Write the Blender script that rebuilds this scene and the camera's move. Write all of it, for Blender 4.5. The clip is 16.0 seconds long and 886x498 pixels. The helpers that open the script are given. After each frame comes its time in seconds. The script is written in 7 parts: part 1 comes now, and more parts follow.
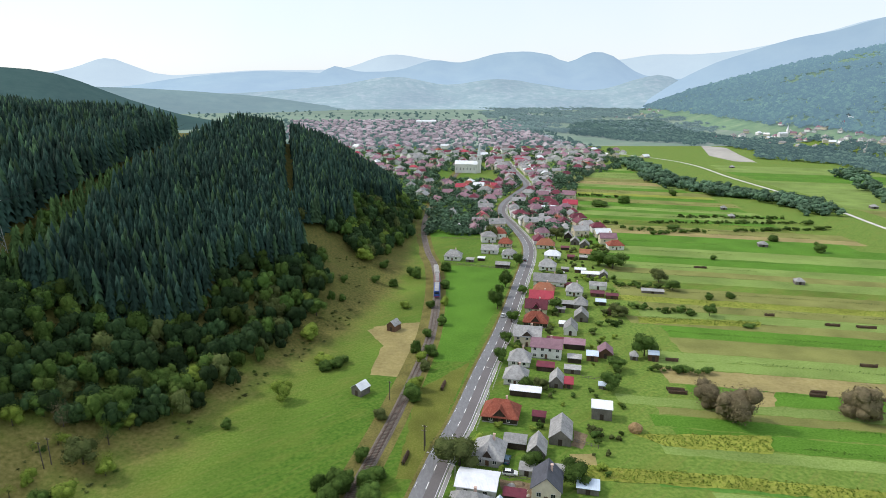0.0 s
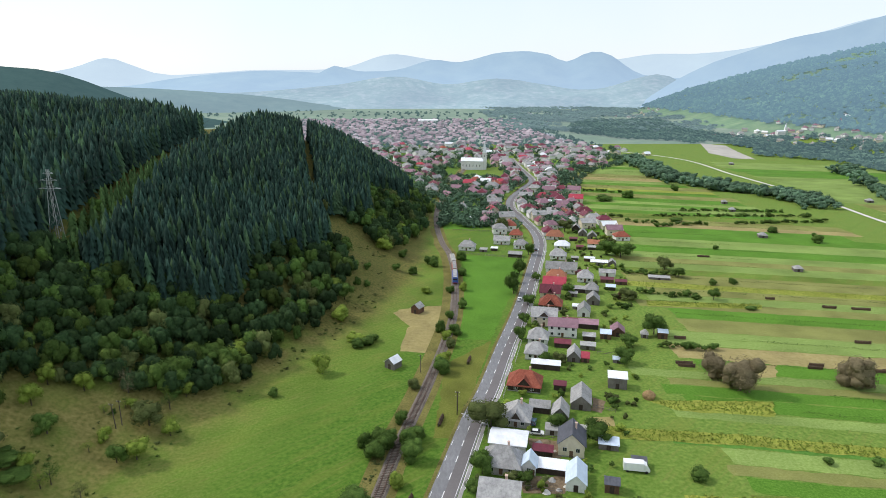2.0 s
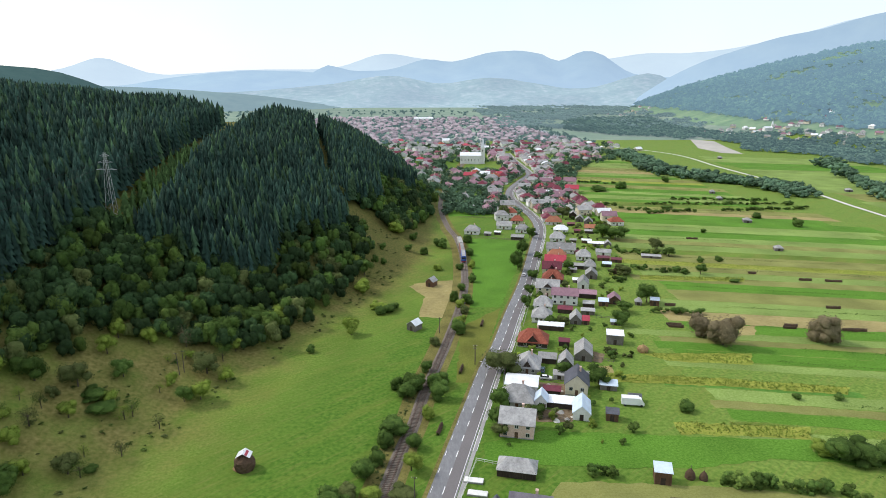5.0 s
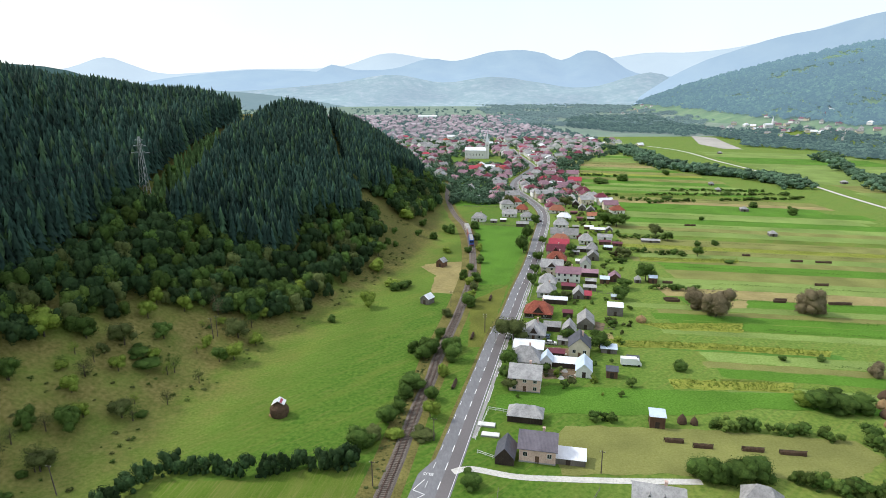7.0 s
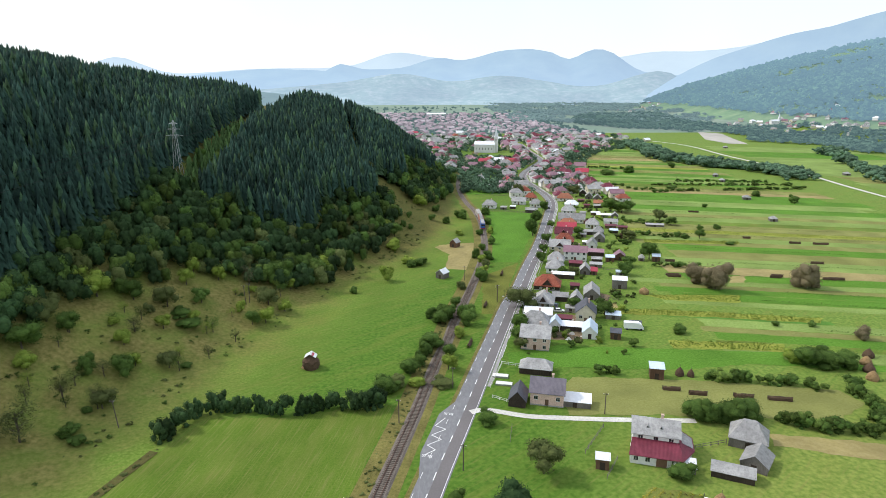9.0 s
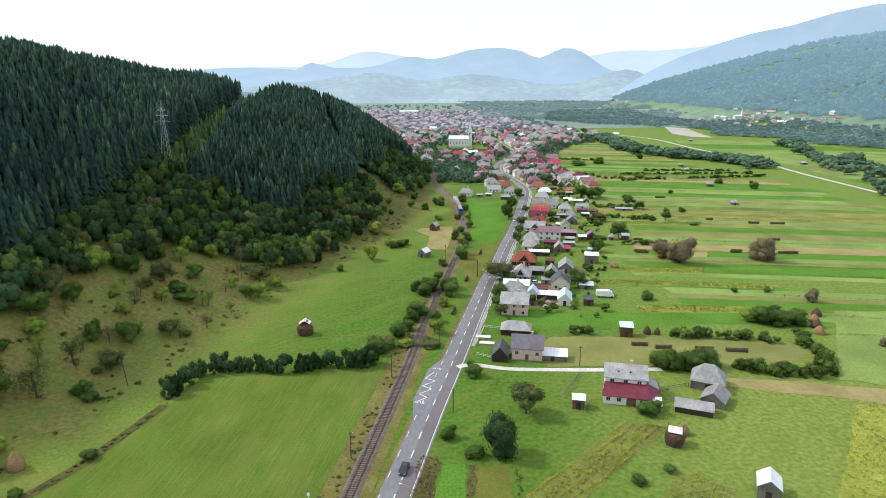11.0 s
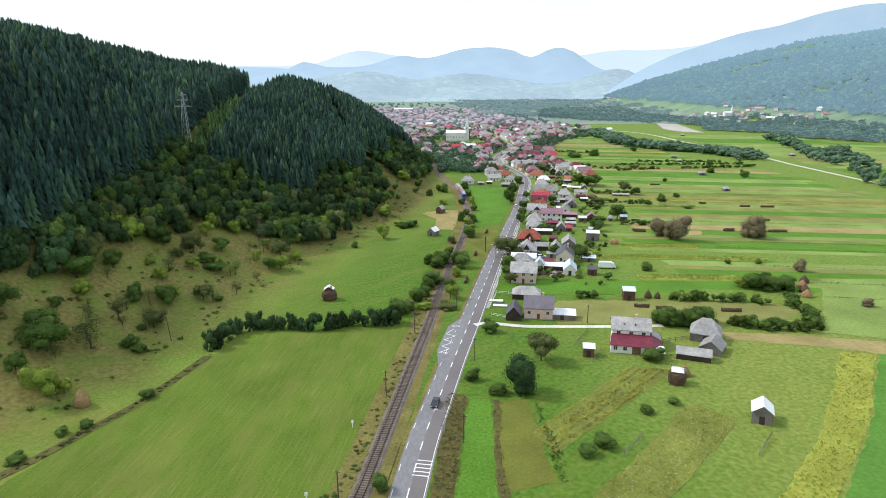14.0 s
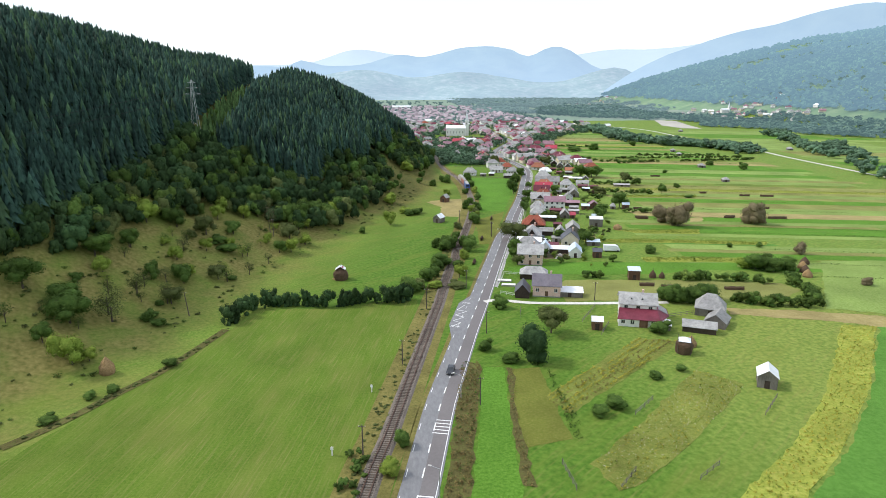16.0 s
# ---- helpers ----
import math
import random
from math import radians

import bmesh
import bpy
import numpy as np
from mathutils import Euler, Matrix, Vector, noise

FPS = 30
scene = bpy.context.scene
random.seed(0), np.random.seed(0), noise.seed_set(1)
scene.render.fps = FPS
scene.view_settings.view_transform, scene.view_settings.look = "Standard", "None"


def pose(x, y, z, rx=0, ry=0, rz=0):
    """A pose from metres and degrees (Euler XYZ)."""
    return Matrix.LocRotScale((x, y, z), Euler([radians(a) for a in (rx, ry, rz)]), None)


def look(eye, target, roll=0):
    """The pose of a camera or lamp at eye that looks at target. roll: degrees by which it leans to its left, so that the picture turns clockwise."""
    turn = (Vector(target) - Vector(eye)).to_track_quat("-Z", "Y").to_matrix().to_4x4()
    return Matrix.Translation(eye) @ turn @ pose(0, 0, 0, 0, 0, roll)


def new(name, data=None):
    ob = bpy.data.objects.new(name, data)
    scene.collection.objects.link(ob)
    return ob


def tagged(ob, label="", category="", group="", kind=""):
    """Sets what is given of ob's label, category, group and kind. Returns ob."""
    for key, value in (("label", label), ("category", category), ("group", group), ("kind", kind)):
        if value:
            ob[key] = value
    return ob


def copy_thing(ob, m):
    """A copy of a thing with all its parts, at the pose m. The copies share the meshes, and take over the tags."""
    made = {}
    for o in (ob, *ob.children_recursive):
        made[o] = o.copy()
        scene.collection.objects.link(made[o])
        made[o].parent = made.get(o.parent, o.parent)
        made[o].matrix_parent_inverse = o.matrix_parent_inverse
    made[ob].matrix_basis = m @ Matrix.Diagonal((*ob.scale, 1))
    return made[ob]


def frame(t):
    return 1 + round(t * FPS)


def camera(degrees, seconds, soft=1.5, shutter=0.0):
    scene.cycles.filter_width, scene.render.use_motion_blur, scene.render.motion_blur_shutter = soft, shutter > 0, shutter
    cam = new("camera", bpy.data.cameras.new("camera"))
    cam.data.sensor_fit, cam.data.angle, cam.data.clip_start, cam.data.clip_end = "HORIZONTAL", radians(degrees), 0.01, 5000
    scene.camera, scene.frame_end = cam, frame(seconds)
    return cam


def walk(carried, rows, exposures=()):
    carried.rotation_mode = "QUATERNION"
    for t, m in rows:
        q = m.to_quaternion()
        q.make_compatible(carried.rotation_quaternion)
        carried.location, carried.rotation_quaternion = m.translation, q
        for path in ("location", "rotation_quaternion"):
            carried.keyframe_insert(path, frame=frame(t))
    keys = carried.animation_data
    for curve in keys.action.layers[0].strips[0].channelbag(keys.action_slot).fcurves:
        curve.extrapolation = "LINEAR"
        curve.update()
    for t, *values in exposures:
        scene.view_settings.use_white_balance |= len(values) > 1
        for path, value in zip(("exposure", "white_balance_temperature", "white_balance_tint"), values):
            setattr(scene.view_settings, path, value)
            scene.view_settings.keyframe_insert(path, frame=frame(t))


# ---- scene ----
cam = camera(71.0, 16.0, soft=0.75)
METRES, EYE, TILT, LEAN, TURN = 141.0, 103.5, -14.8, 0.0, 0.0
ROWS = [
    (0.0, 0.0, 0.0, 0.0, 0.0, 0.0, -0.0),
    (0.5, -0.0198, -0.0272, -0.0081, -0.12, -0.0, 0.04),
    (1.0, -0.0387, -0.0576, -0.0183, -0.18, -0.03, 0.08),
    (1.5, -0.0574, -0.0894, -0.0295, -0.21, -0.03, 0.11),
    (2.0, -0.0747, -0.1226, -0.0413, -0.18, -0.02, 0.1),
    (2.5, -0.0904, -0.1559, -0.0534, -0.16, -0.01, 0.12),
    (3.0, -0.1044, -0.189, -0.0657, -0.28, -0.01, 0.18),
    (3.5, -0.1173, -0.2211, -0.077, -0.59, -0.01, 0.26),
    (4.0, -0.1271, -0.2529, -0.0894, -0.88, -0.02, 0.35),
    (6.5, -0.1679, -0.4097, -0.1645, -0.79, -0.05, 0.31),
    (7.0, -0.1746, -0.4405, -0.1832, -0.66, -0.04, 0.3),
    (7.5, -0.1808, -0.4709, -0.2018, -0.49, -0.04, 0.28),
    (8.0, -0.1874, -0.5014, -0.2202, -0.34, -0.03, 0.25),
    (8.5, -0.1931, -0.5321, -0.2394, -0.15, -0.02, 0.21),
    (9.0, -0.2004, -0.5621, -0.2578, -0.01, -0.04, 0.19),
    (11.5, -0.2406, -0.6846, -0.3403, -2.93, -0.1, 1.03),
    (12.0, -0.2514, -0.7049, -0.3529, -3.0, -0.09, 1.04),
    (12.5, -0.263, -0.7233, -0.3659, -3.03, -0.08, 1.05),
    (13.0, -0.2751, -0.7401, -0.3783, -3.08, -0.09, 1.05),
    (13.5, -0.2877, -0.7543, -0.3907, -3.2, -0.09, 1.05),
    (14.0, -0.2989, -0.7671, -0.4026, -3.28, -0.09, 1.07),
    (14.5, -0.31, -0.7775, -0.415, -3.36, -0.09, 1.06),
    (15.0, -0.3192, -0.7863, -0.4278, -3.43, -0.09, 1.06),
    (15.5, -0.3273, -0.7934, -0.4404, -3.51, -0.11, 1.07),
    (16.0, -0.3347, -0.7987, -0.452, -3.58, -0.12, 1.09),
]
walk(cam, [(t, pose(0, 0, EYE, TILT, LEAN, TURN) @ pose(METRES * x, METRES * y, METRES * z, 90 + pitch, roll, yaw)) for t, x, y, z, yaw, pitch, roll in ROWS], [(0.0, -0.11), (4.0, -0.05), (9.0, 0.06), (16.0, 0.16)])

# ---- light ----
world = bpy.data.worlds.new("world")
scene.world = world
world.use_nodes = True
wn, wl = world.node_tree.nodes, world.node_tree.links
wn.clear()
SUN_ELEVATION, SUN_AZIMUTH = 43.0, -72.0  # degrees; the azimuth is counted from +y to the right
sky = wn.new("ShaderNodeTexSky")
sky.sky_type = "NISHITA"
sky.sun_disc = False
sky.sun_elevation, sky.sun_rotation = radians(SUN_ELEVATION), radians(SUN_AZIMUTH)
clear_sky = wn.new("ShaderNodeBackground")
clear_sky.inputs["Strength"].default_value = 0.05
wl.new(sky.outputs[0], clear_sky.inputs["Color"])
# a thin, bright cloud cover in front of the clear sky
coords = wn.new("ShaderNodeTexCoord")
cloud_noise = wn.new("ShaderNodeTexNoise")
cloud_noise.inputs["Scale"].default_value, cloud_noise.inputs["Detail"].default_value = 2.2, 5
wl.new(coords.outputs["Generated"], cloud_noise.inputs["Vector"])
cloud_ramp = wn.new("ShaderNodeValToRGB")
cloud_ramp.color_ramp.elements[0].position, cloud_ramp.color_ramp.elements[1].position = 0.3, 0.75
cloud_ramp.color_ramp.elements[0].color = (0.83, 0.92, 1.04, 1)
cloud_ramp.color_ramp.elements[1].color = (0.95, 0.985, 1.045, 1)
wl.new(cloud_noise.outputs[0], cloud_ramp.inputs[0])
cloud = wn.new("ShaderNodeBackground")
cloud.inputs["Strength"].default_value = 0.84
wl.new(cloud_ramp.outputs[0], cloud.inputs["Color"])
sky_sum = wn.new("ShaderNodeAddShader")
wl.new(clear_sky.outputs[0], sky_sum.inputs[0])
wl.new(cloud.outputs[0], sky_sum.inputs[1])
sky_out = wn.new("ShaderNodeOutputWorld")
wl.new(sky_sum.outputs[0], sky_out.inputs["Surface"])

sun = new("sun", bpy.data.lights.new("sun", "SUN"))
sun.data.energy, sun.data.angle, sun.data.color = 2.5, radians(6), (1.0, 0.96, 0.89)
a, e = radians(SUN_AZIMUTH), radians(SUN_ELEVATION)
sun_from = Vector((math.sin(a) * math.cos(e), math.cos(a) * math.cos(e), math.sin(e)))
sun.matrix_world = look(sun_from * 300, (0, 0, 0))


# ---- materials ----
def material(name, colours, scale=1.0, rough=0.85, bump=0.0, bump_scale=None, metal=0.0, per="", spread=0.25, big=0.25, big_scale=None, glow=0.0, stretch=(1, 1, 1), spec=0.3, hue=0.0, patch=None):
    """A surface: fine grain between the colours, large stains over it, and a random lightness per object or per island."""
    m = bpy.data.materials.new(name)
    m.use_nodes = True
    n, l = m.node_tree.nodes, m.node_tree.links
    n.clear()
    out, bsdf = n.new("ShaderNodeOutputMaterial"), n.new("ShaderNodeBsdfPrincipled")
    l.new(bsdf.outputs[0], out.inputs[0])
    bsdf.inputs["Roughness"].default_value, bsdf.inputs["Metallic"].default_value = rough, metal
    bsdf.inputs["Specular IOR Level"].default_value = spec
    geo, mp = n.new("ShaderNodeNewGeometry"), n.new("ShaderNodeMapping")
    l.new(geo.outputs["Position"], mp.inputs["Vector"])
    mp.inputs["Scale"].default_value = stretch
    fine = n.new("ShaderNodeTexNoise")
    fine.inputs["Scale"].default_value, fine.inputs["Detail"].default_value, fine.inputs["Roughness"].default_value = scale, 7, 0.72
    l.new(mp.outputs[0], fine.inputs["Vector"])
    ramp = n.new("ShaderNodeValToRGB")
    while len(ramp.color_ramp.elements) < len(colours):
        ramp.color_ramp.elements.new(0.5)
    for i, c in enumerate(colours):
        ramp.color_ramp.elements[i].position = 0.3 + 0.4 * i / max(1, len(colours) - 1)
        ramp.color_ramp.elements[i].color = (*c, 1)
    l.new(fine.outputs[0], ramp.inputs[0])
    large = n.new("ShaderNodeTexNoise")
    large.inputs["Scale"].default_value, large.inputs["Detail"].default_value = big_scale or scale / 9, 3
    l.new(geo.outputs["Position"], large.inputs["Vector"])
    span = n.new("ShaderNodeMapRange")
    span.inputs["From Min"].default_value, span.inputs["From Max"].default_value = 0.3, 0.7
    span.inputs["To Min"].default_value, span.inputs["To Max"].default_value = 1 - big, 1 + big
    l.new(large.outputs[0], span.inputs["Value"])
    hsv = n.new("ShaderNodeHueSaturation")
    colour = ramp.outputs[0]
    for tint, size, low, high, along, thin in patch or ():
        turn, spots, reach, blend = n.new("ShaderNodeMapping"), n.new("ShaderNodeTexNoise"), n.new("ShaderNodeMapRange"), n.new("ShaderNodeMix")
        turn.vector_type = "TEXTURE"
        turn.inputs["Rotation"].default_value, turn.inputs["Scale"].default_value = (0, 0, along), (1 / thin, thin, 1)
        spots.inputs["Scale"].default_value, spots.inputs["Detail"].default_value, spots.inputs["Roughness"].default_value = size, 5, 0.62
        reach.inputs["From Min"].default_value, reach.inputs["From Max"].default_value = low, high
        blend.data_type = "RGBA"
        blend.inputs["B"].default_value = (*tint, 1)
        l.new(geo.outputs["Position"], turn.inputs["Vector"])
        l.new(turn.outputs[0], spots.inputs["Vector"])
        l.new(spots.outputs[0], reach.inputs["Value"])
        l.new(reach.outputs[0], blend.inputs["Factor"])
        l.new(colour, blend.inputs["A"])
        colour = blend.outputs["Result"]
    l.new(colour, hsv.inputs["Color"])
    value = span.outputs[0]
    if per:
        source = n.new("ShaderNodeObjectInfo").outputs["Random"] if per == "object" else geo.outputs["Random Per Island"]
        if per == "plant":
            # a little from leaf to leaf, more from plant to plant
            leaf, both = n.new("ShaderNodeMapRange"), n.new("ShaderNodeMath")
            leaf.inputs["To Min"].default_value, leaf.inputs["To Max"].default_value = 0.84, 1.16
            l.new(source, leaf.inputs["Value"])
            both.operation = "MULTIPLY"
            l.new(value, both.inputs[0])
            l.new(leaf.outputs[0], both.inputs[1])
            value = both.outputs[0]
            own_tone = n.new("ShaderNodeAttribute")
            own_tone.attribute_name = "tone"
            source = own_tone.outputs["Fac"]
        own = n.new("ShaderNodeMapRange")
        own.inputs["To Min"].default_value, own.inputs["To Max"].default_value = 1 - spread, 1 + spread
        l.new(source, own.inputs["Value"])
        times = n.new("ShaderNodeMath")
        times.operation = "MULTIPLY"
        l.new(value, times.inputs[0])
        l.new(own.outputs[0], times.inputs[1])
        value = times.outputs[0]
        if hue:
            shift = n.new("ShaderNodeMapRange")
            shift.inputs["To Min"].default_value, shift.inputs["To Max"].default_value = 0.5 - hue, 0.5 + hue
            wob = n.new("ShaderNodeMath")
            wob.operation = "FRACT"
            mul = n.new("ShaderNodeMath")
            mul.operation, mul.inputs[1].default_value = "MULTIPLY", 7.31
            l.new(source, mul.inputs[0])
            l.new(mul.outputs[0], wob.inputs[0])
            l.new(wob.outputs[0], shift.inputs["Value"])
            l.new(shift.outputs[0], hsv.inputs["Hue"])
    l.new(value, hsv.inputs["Value"])
    l.new(hsv.outputs[0], bsdf.inputs["Base Color"])
    if bump:
        grain = n.new("ShaderNodeTexNoise")
        grain.inputs["Scale"].default_value, grain.inputs["Detail"].default_value = bump_scale or scale * 2, 4
        l.new(mp.outputs[0], grain.inputs["Vector"])
        b = n.new("ShaderNodeBump")
        b.inputs["Strength"].default_value, b.inputs["Distance"].default_value = bump, 0.3
        l.new(grain.outputs[0], b.inputs["Height"])
        l.new(b.outputs[0], bsdf.inputs["Normal"])
    return m


def ribbed(m, pitch, depth=0.4, across="X"):
    """Adds the ribs of roof sheets or the courses of tiles as relief."""
    n, l = m.node_tree.nodes, m.node_tree.links
    bsdf = next(k for k in n if k.type == "BSDF_PRINCIPLED")
    tc, wave, b = n.new("ShaderNodeTexCoord"), n.new("ShaderNodeTexWave"), n.new("ShaderNodeBump")
    wave.bands_direction = across
    wave.inputs["Scale"].default_value, wave.inputs["Distortion"].default_value = 0.31 / pitch, 0.3
    b.inputs["Strength"].default_value, b.inputs["Distance"].default_value = depth, 0.08
    l.new(tc.outputs["Object"], wave.inputs["Vector"])
    l.new(wave.outputs[0], b.inputs["Height"])
    l.new(b.outputs[0], bsdf.inputs["Normal"])
    return m


def distant(name, colours, scale, air, haze_glow, low=0.0):
    """A far surface: the haze in front of it is put into its emission."""
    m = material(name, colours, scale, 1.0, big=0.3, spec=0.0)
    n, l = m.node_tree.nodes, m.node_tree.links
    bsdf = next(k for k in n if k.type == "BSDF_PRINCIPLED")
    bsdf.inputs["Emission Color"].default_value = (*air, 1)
    # the haze glow changes with height; low sets it at the valley floor
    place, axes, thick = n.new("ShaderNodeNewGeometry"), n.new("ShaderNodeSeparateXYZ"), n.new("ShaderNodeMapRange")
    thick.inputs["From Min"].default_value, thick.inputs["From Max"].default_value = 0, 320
    thick.inputs["To Min"].default_value, thick.inputs["To Max"].default_value = haze_glow * (1 + low), haze_glow
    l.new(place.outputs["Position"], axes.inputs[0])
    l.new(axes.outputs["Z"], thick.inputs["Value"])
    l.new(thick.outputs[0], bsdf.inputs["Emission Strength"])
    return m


# surfaces past about 1 km, with bluish haze painted in as glow
HAZY = distant('hazed_valley_floor', [(0.07, 0.12, 0.07), (0.12, 0.17, 0.10), (0.20, 0.22, 0.16)], 0.012, (0.40, 0.51, 0.57), 0.36)
HAZY_TREES = distant('hazed_trees', [(0.05, 0.09, 0.055), (0.09, 0.13, 0.085)], 0.05, (0.24, 0.40, 0.48), 0.26)
HAZY_GROVES = distant('hazed_groves', [(0.06, 0.10, 0.07), (0.10, 0.14, 0.10)], 0.05, (0.30, 0.44, 0.52), 0.42)
HAZY_TOWN = distant('hazed_town', [(0.22, 0.16, 0.17), (0.32, 0.25, 0.27), (0.45, 0.42, 0.43)], 0.06, (0.42, 0.46, 0.54), 0.18)
HAZY_SLOPE = distant('hazed_slope_grass', [(0.06, 0.11, 0.05), (0.11, 0.17, 0.07), (0.18, 0.22, 0.11)], 0.02, (0.28, 0.42, 0.50), 0.34)
HAZY_WOOD = distant('hazed_slope_woods', [(0.022, 0.045, 0.018), (0.04, 0.075, 0.03), (0.07, 0.11, 0.05)], 0.02, (0.28, 0.46, 0.63), 0.80, -0.38)
MOWING = -0.17  # the lie of the mowing lines, in radians
GRASS = material("valley_grass", [(0.075, 0.135, 0.016), (0.125, 0.205, 0.03), (0.20, 0.265, 0.06)], 1.3, 0.95, 0.7, 3, big=0.28, big_scale=0.035, spec=0.1, patch=[((0.185, 0.19, 0.045), 0.07, 0.45, 0.75, -0.82, 2.2), ((0.23, 0.20, 0.07), 0.4, 0.54, 0.85, -0.82, 3.5)])
LUSH = material("lush_grass", [(0.055, 0.135, 0.012), (0.095, 0.215, 0.024), (0.15, 0.27, 0.045)], 1.4, 0.95, 0.6, 4, big=0.16, big_scale=0.05, spec=0.1)
DEEP = material("deep_green_crop", [(0.070, 0.170, 0.024), (0.092, 0.215, 0.034), (0.120, 0.250, 0.048)], 0.8, 0.95, 0.5, 4, big=0.12, spec=0.1)
MOWN = material("mown_meadow_grass", [(0.068, 0.125, 0.013), (0.097, 0.163, 0.019), (0.136, 0.19, 0.034)], 1.8, 0.95, 0.4, 4, big=0.14, big_scale=0.05, spec=0.1, patch=[((0.19, 0.20, 0.05), 0.06, 0.46, 0.95, MOWING, 2.0), ((0.25, 0.215, 0.085), 0.45, 0.50, 0.95, MOWING, 5.0)])
HAYCUT = material("dry_olive_hay_grass", [(0.105, 0.125, 0.020), (0.140, 0.155, 0.030), (0.185, 0.187, 0.050)], 1.6, 0.95, 0.6, 3, big=0.2, big_scale=0.1, spec=0.1)
PLOT = material("weedy_plot_grass", [(0.110, 0.150, 0.024), (0.165, 0.195, 0.040), (0.235, 0.240, 0.072)], 1.1, 0.95, 0.8, 3, big=0.25, big_scale=0.09, spec=0.1, patch=[((0.20, 0.165, 0.05), 0.3, 0.52, 1.0, -0.82, 3.0)])
OLIVE = material("olive_mown_grass", [(0.168, 0.180, 0.046), (0.212, 0.222, 0.068), (0.258, 0.255, 0.090)], 1.5, 0.95, 0.6, 3, big=0.22, big_scale=0.06, spec=0.1)
TAN = material("dry_stubble", [(0.250, 0.205, 0.080), (0.310, 0.258, 0.108), (0.355, 0.300, 0.145)], 0.6, 0.95, 0.4, 3, big=0.18, spec=0.1)
YELLOW = material("yellowing_crop", [(0.17, 0.22, 0.034), (0.26, 0.295, 0.05), (0.36, 0.345, 0.085)], 0.7, 0.95, 0.8, 2, big=0.2, spec=0.1)
SCRUB = material("brown_scrub", [(0.06, 0.055, 0.02), (0.11, 0.10, 0.035), (0.10, 0.13, 0.03)], 0.7, 0.95, 0.8, 2, big=0.2, spec=0.1)
VERGE = material("dry_verge_grass", [(0.09, 0.09, 0.025), (0.165, 0.15, 0.045), (0.22, 0.19, 0.075)], 1.2, 0.95, 0.5, 3, big=0.25, big_scale=0.12, spec=0.1)
SOIL = material("bare_soil", [(0.12, 0.085, 0.05), (0.19, 0.14, 0.09), (0.26, 0.21, 0.14)], 0.9, 0.95, 0.4, 4, big=0.2, spec=0.1)
GRAVEL = material("pale_gravel", [(0.45, 0.43, 0.38), (0.62, 0.60, 0.55), (0.72, 0.70, 0.66)], 1.5, 0.95, 0.4, 6, big=0.15)
RIVERBED = material("river_gravel", [(0.34, 0.32, 0.28), (0.46, 0.43, 0.39)], 0.05, 0.95, big=0.2)
ASPHALT = material("worn_asphalt", [(0.152, 0.152, 0.160), (0.192, 0.192, 0.200), (0.238, 0.238, 0.243)], 1.2, 0.75, 0.12, 12, big=0.12, big_scale=0.05, stretch=(1, 0.35, 1), spec=0.4)
LANE = material("patched_asphalt", [(0.15, 0.135, 0.135), (0.18, 0.165, 0.165)], 1.5, 0.8, 0.12, 12, big=0.1, big_scale=0.06)
PAINT = material("road_paint", [(0.68, 0.68, 0.68), (0.8, 0.8, 0.79)], 3, 0.6, big=0.1)
CONCRETE = material("concrete", [(0.285, 0.277, 0.262), (0.375, 0.367, 0.345)], 2, 0.9, 0.1, 9, big=0.15)
BALLAST = material("rail_ballast", [(0.11, 0.09, 0.075), (0.19, 0.16, 0.135), (0.27, 0.24, 0.2)], 4, 0.95, 0.9, 9, big=0.2)
STEEL = material("rusty_rail_steel", [(0.10, 0.055, 0.04), (0.17, 0.10, 0.075)], 3, 0.55, metal=0.5)
SLEEPER = material("dark_sleeper", [(0.06, 0.045, 0.035), (0.11, 0.085, 0.065)], 3, 0.9, per="object")
SPRUCE = material("spruce_needles", [(0.016, 0.036, 0.028), (0.025, 0.054, 0.041), (0.041, 0.081, 0.056)], 0.6, 0.9, per="plant", spread=0.4, big=0.25, big_scale=0.02, spec=0.1, hue=0.015)
SPRUCE_PALE = material("paler_spruce_needles", [(0.032, 0.066, 0.036), (0.046, 0.092, 0.046), (0.070, 0.125, 0.060)], 0.6, 0.9, per="plant", spread=0.35, big=0.25, big_scale=0.03, spec=0.1, hue=0.02)
YOUNG = material("young_spruce_needles", [(0.048, 0.095, 0.032), (0.072, 0.132, 0.042), (0.098, 0.165, 0.054)], 0.6, 0.9, per="plant", spread=0.35, big=0.2, big_scale=0.05, spec=0.1)
LEAF = material("green_leaves", [(0.042, 0.076, 0.017), (0.066, 0.112, 0.024), (0.108, 0.158, 0.036)], 0.9, 0.85, per="plant", spread=0.4, big=0.35, big_scale=0.05, spec=0.05, hue=0.012)
LEAF_WOOD = material("dark_wood_leaves", [(0.017, 0.037, 0.015), (0.031, 0.059, 0.022), (0.055, 0.092, 0.031)], 0.9, 0.85, per="plant", spread=0.4, big=0.4, big_scale=0.05, spec=0.05, hue=0.01)
# lighter, bluer than LEAF: distance haze mixed into the leaf colour
LEAF_FAR = material("haze_paled_leaves", [(0.060, 0.115, 0.070), (0.090, 0.155, 0.092), (0.13, 0.20, 0.12)], 0.9, 0.9, per="plant", spread=0.3, big=0.3, big_scale=0.02, spec=0.1)
# pale meadow colour, lightened further for haze over the far fields
PALE = material("pale_hazed_meadow_grass", [(0.138, 0.206, 0.045), (0.200, 0.284, 0.072), (0.278, 0.340, 0.112)], 1.2, 0.95, 0.6, 3, big=0.22, big_scale=0.035, spec=0.1)
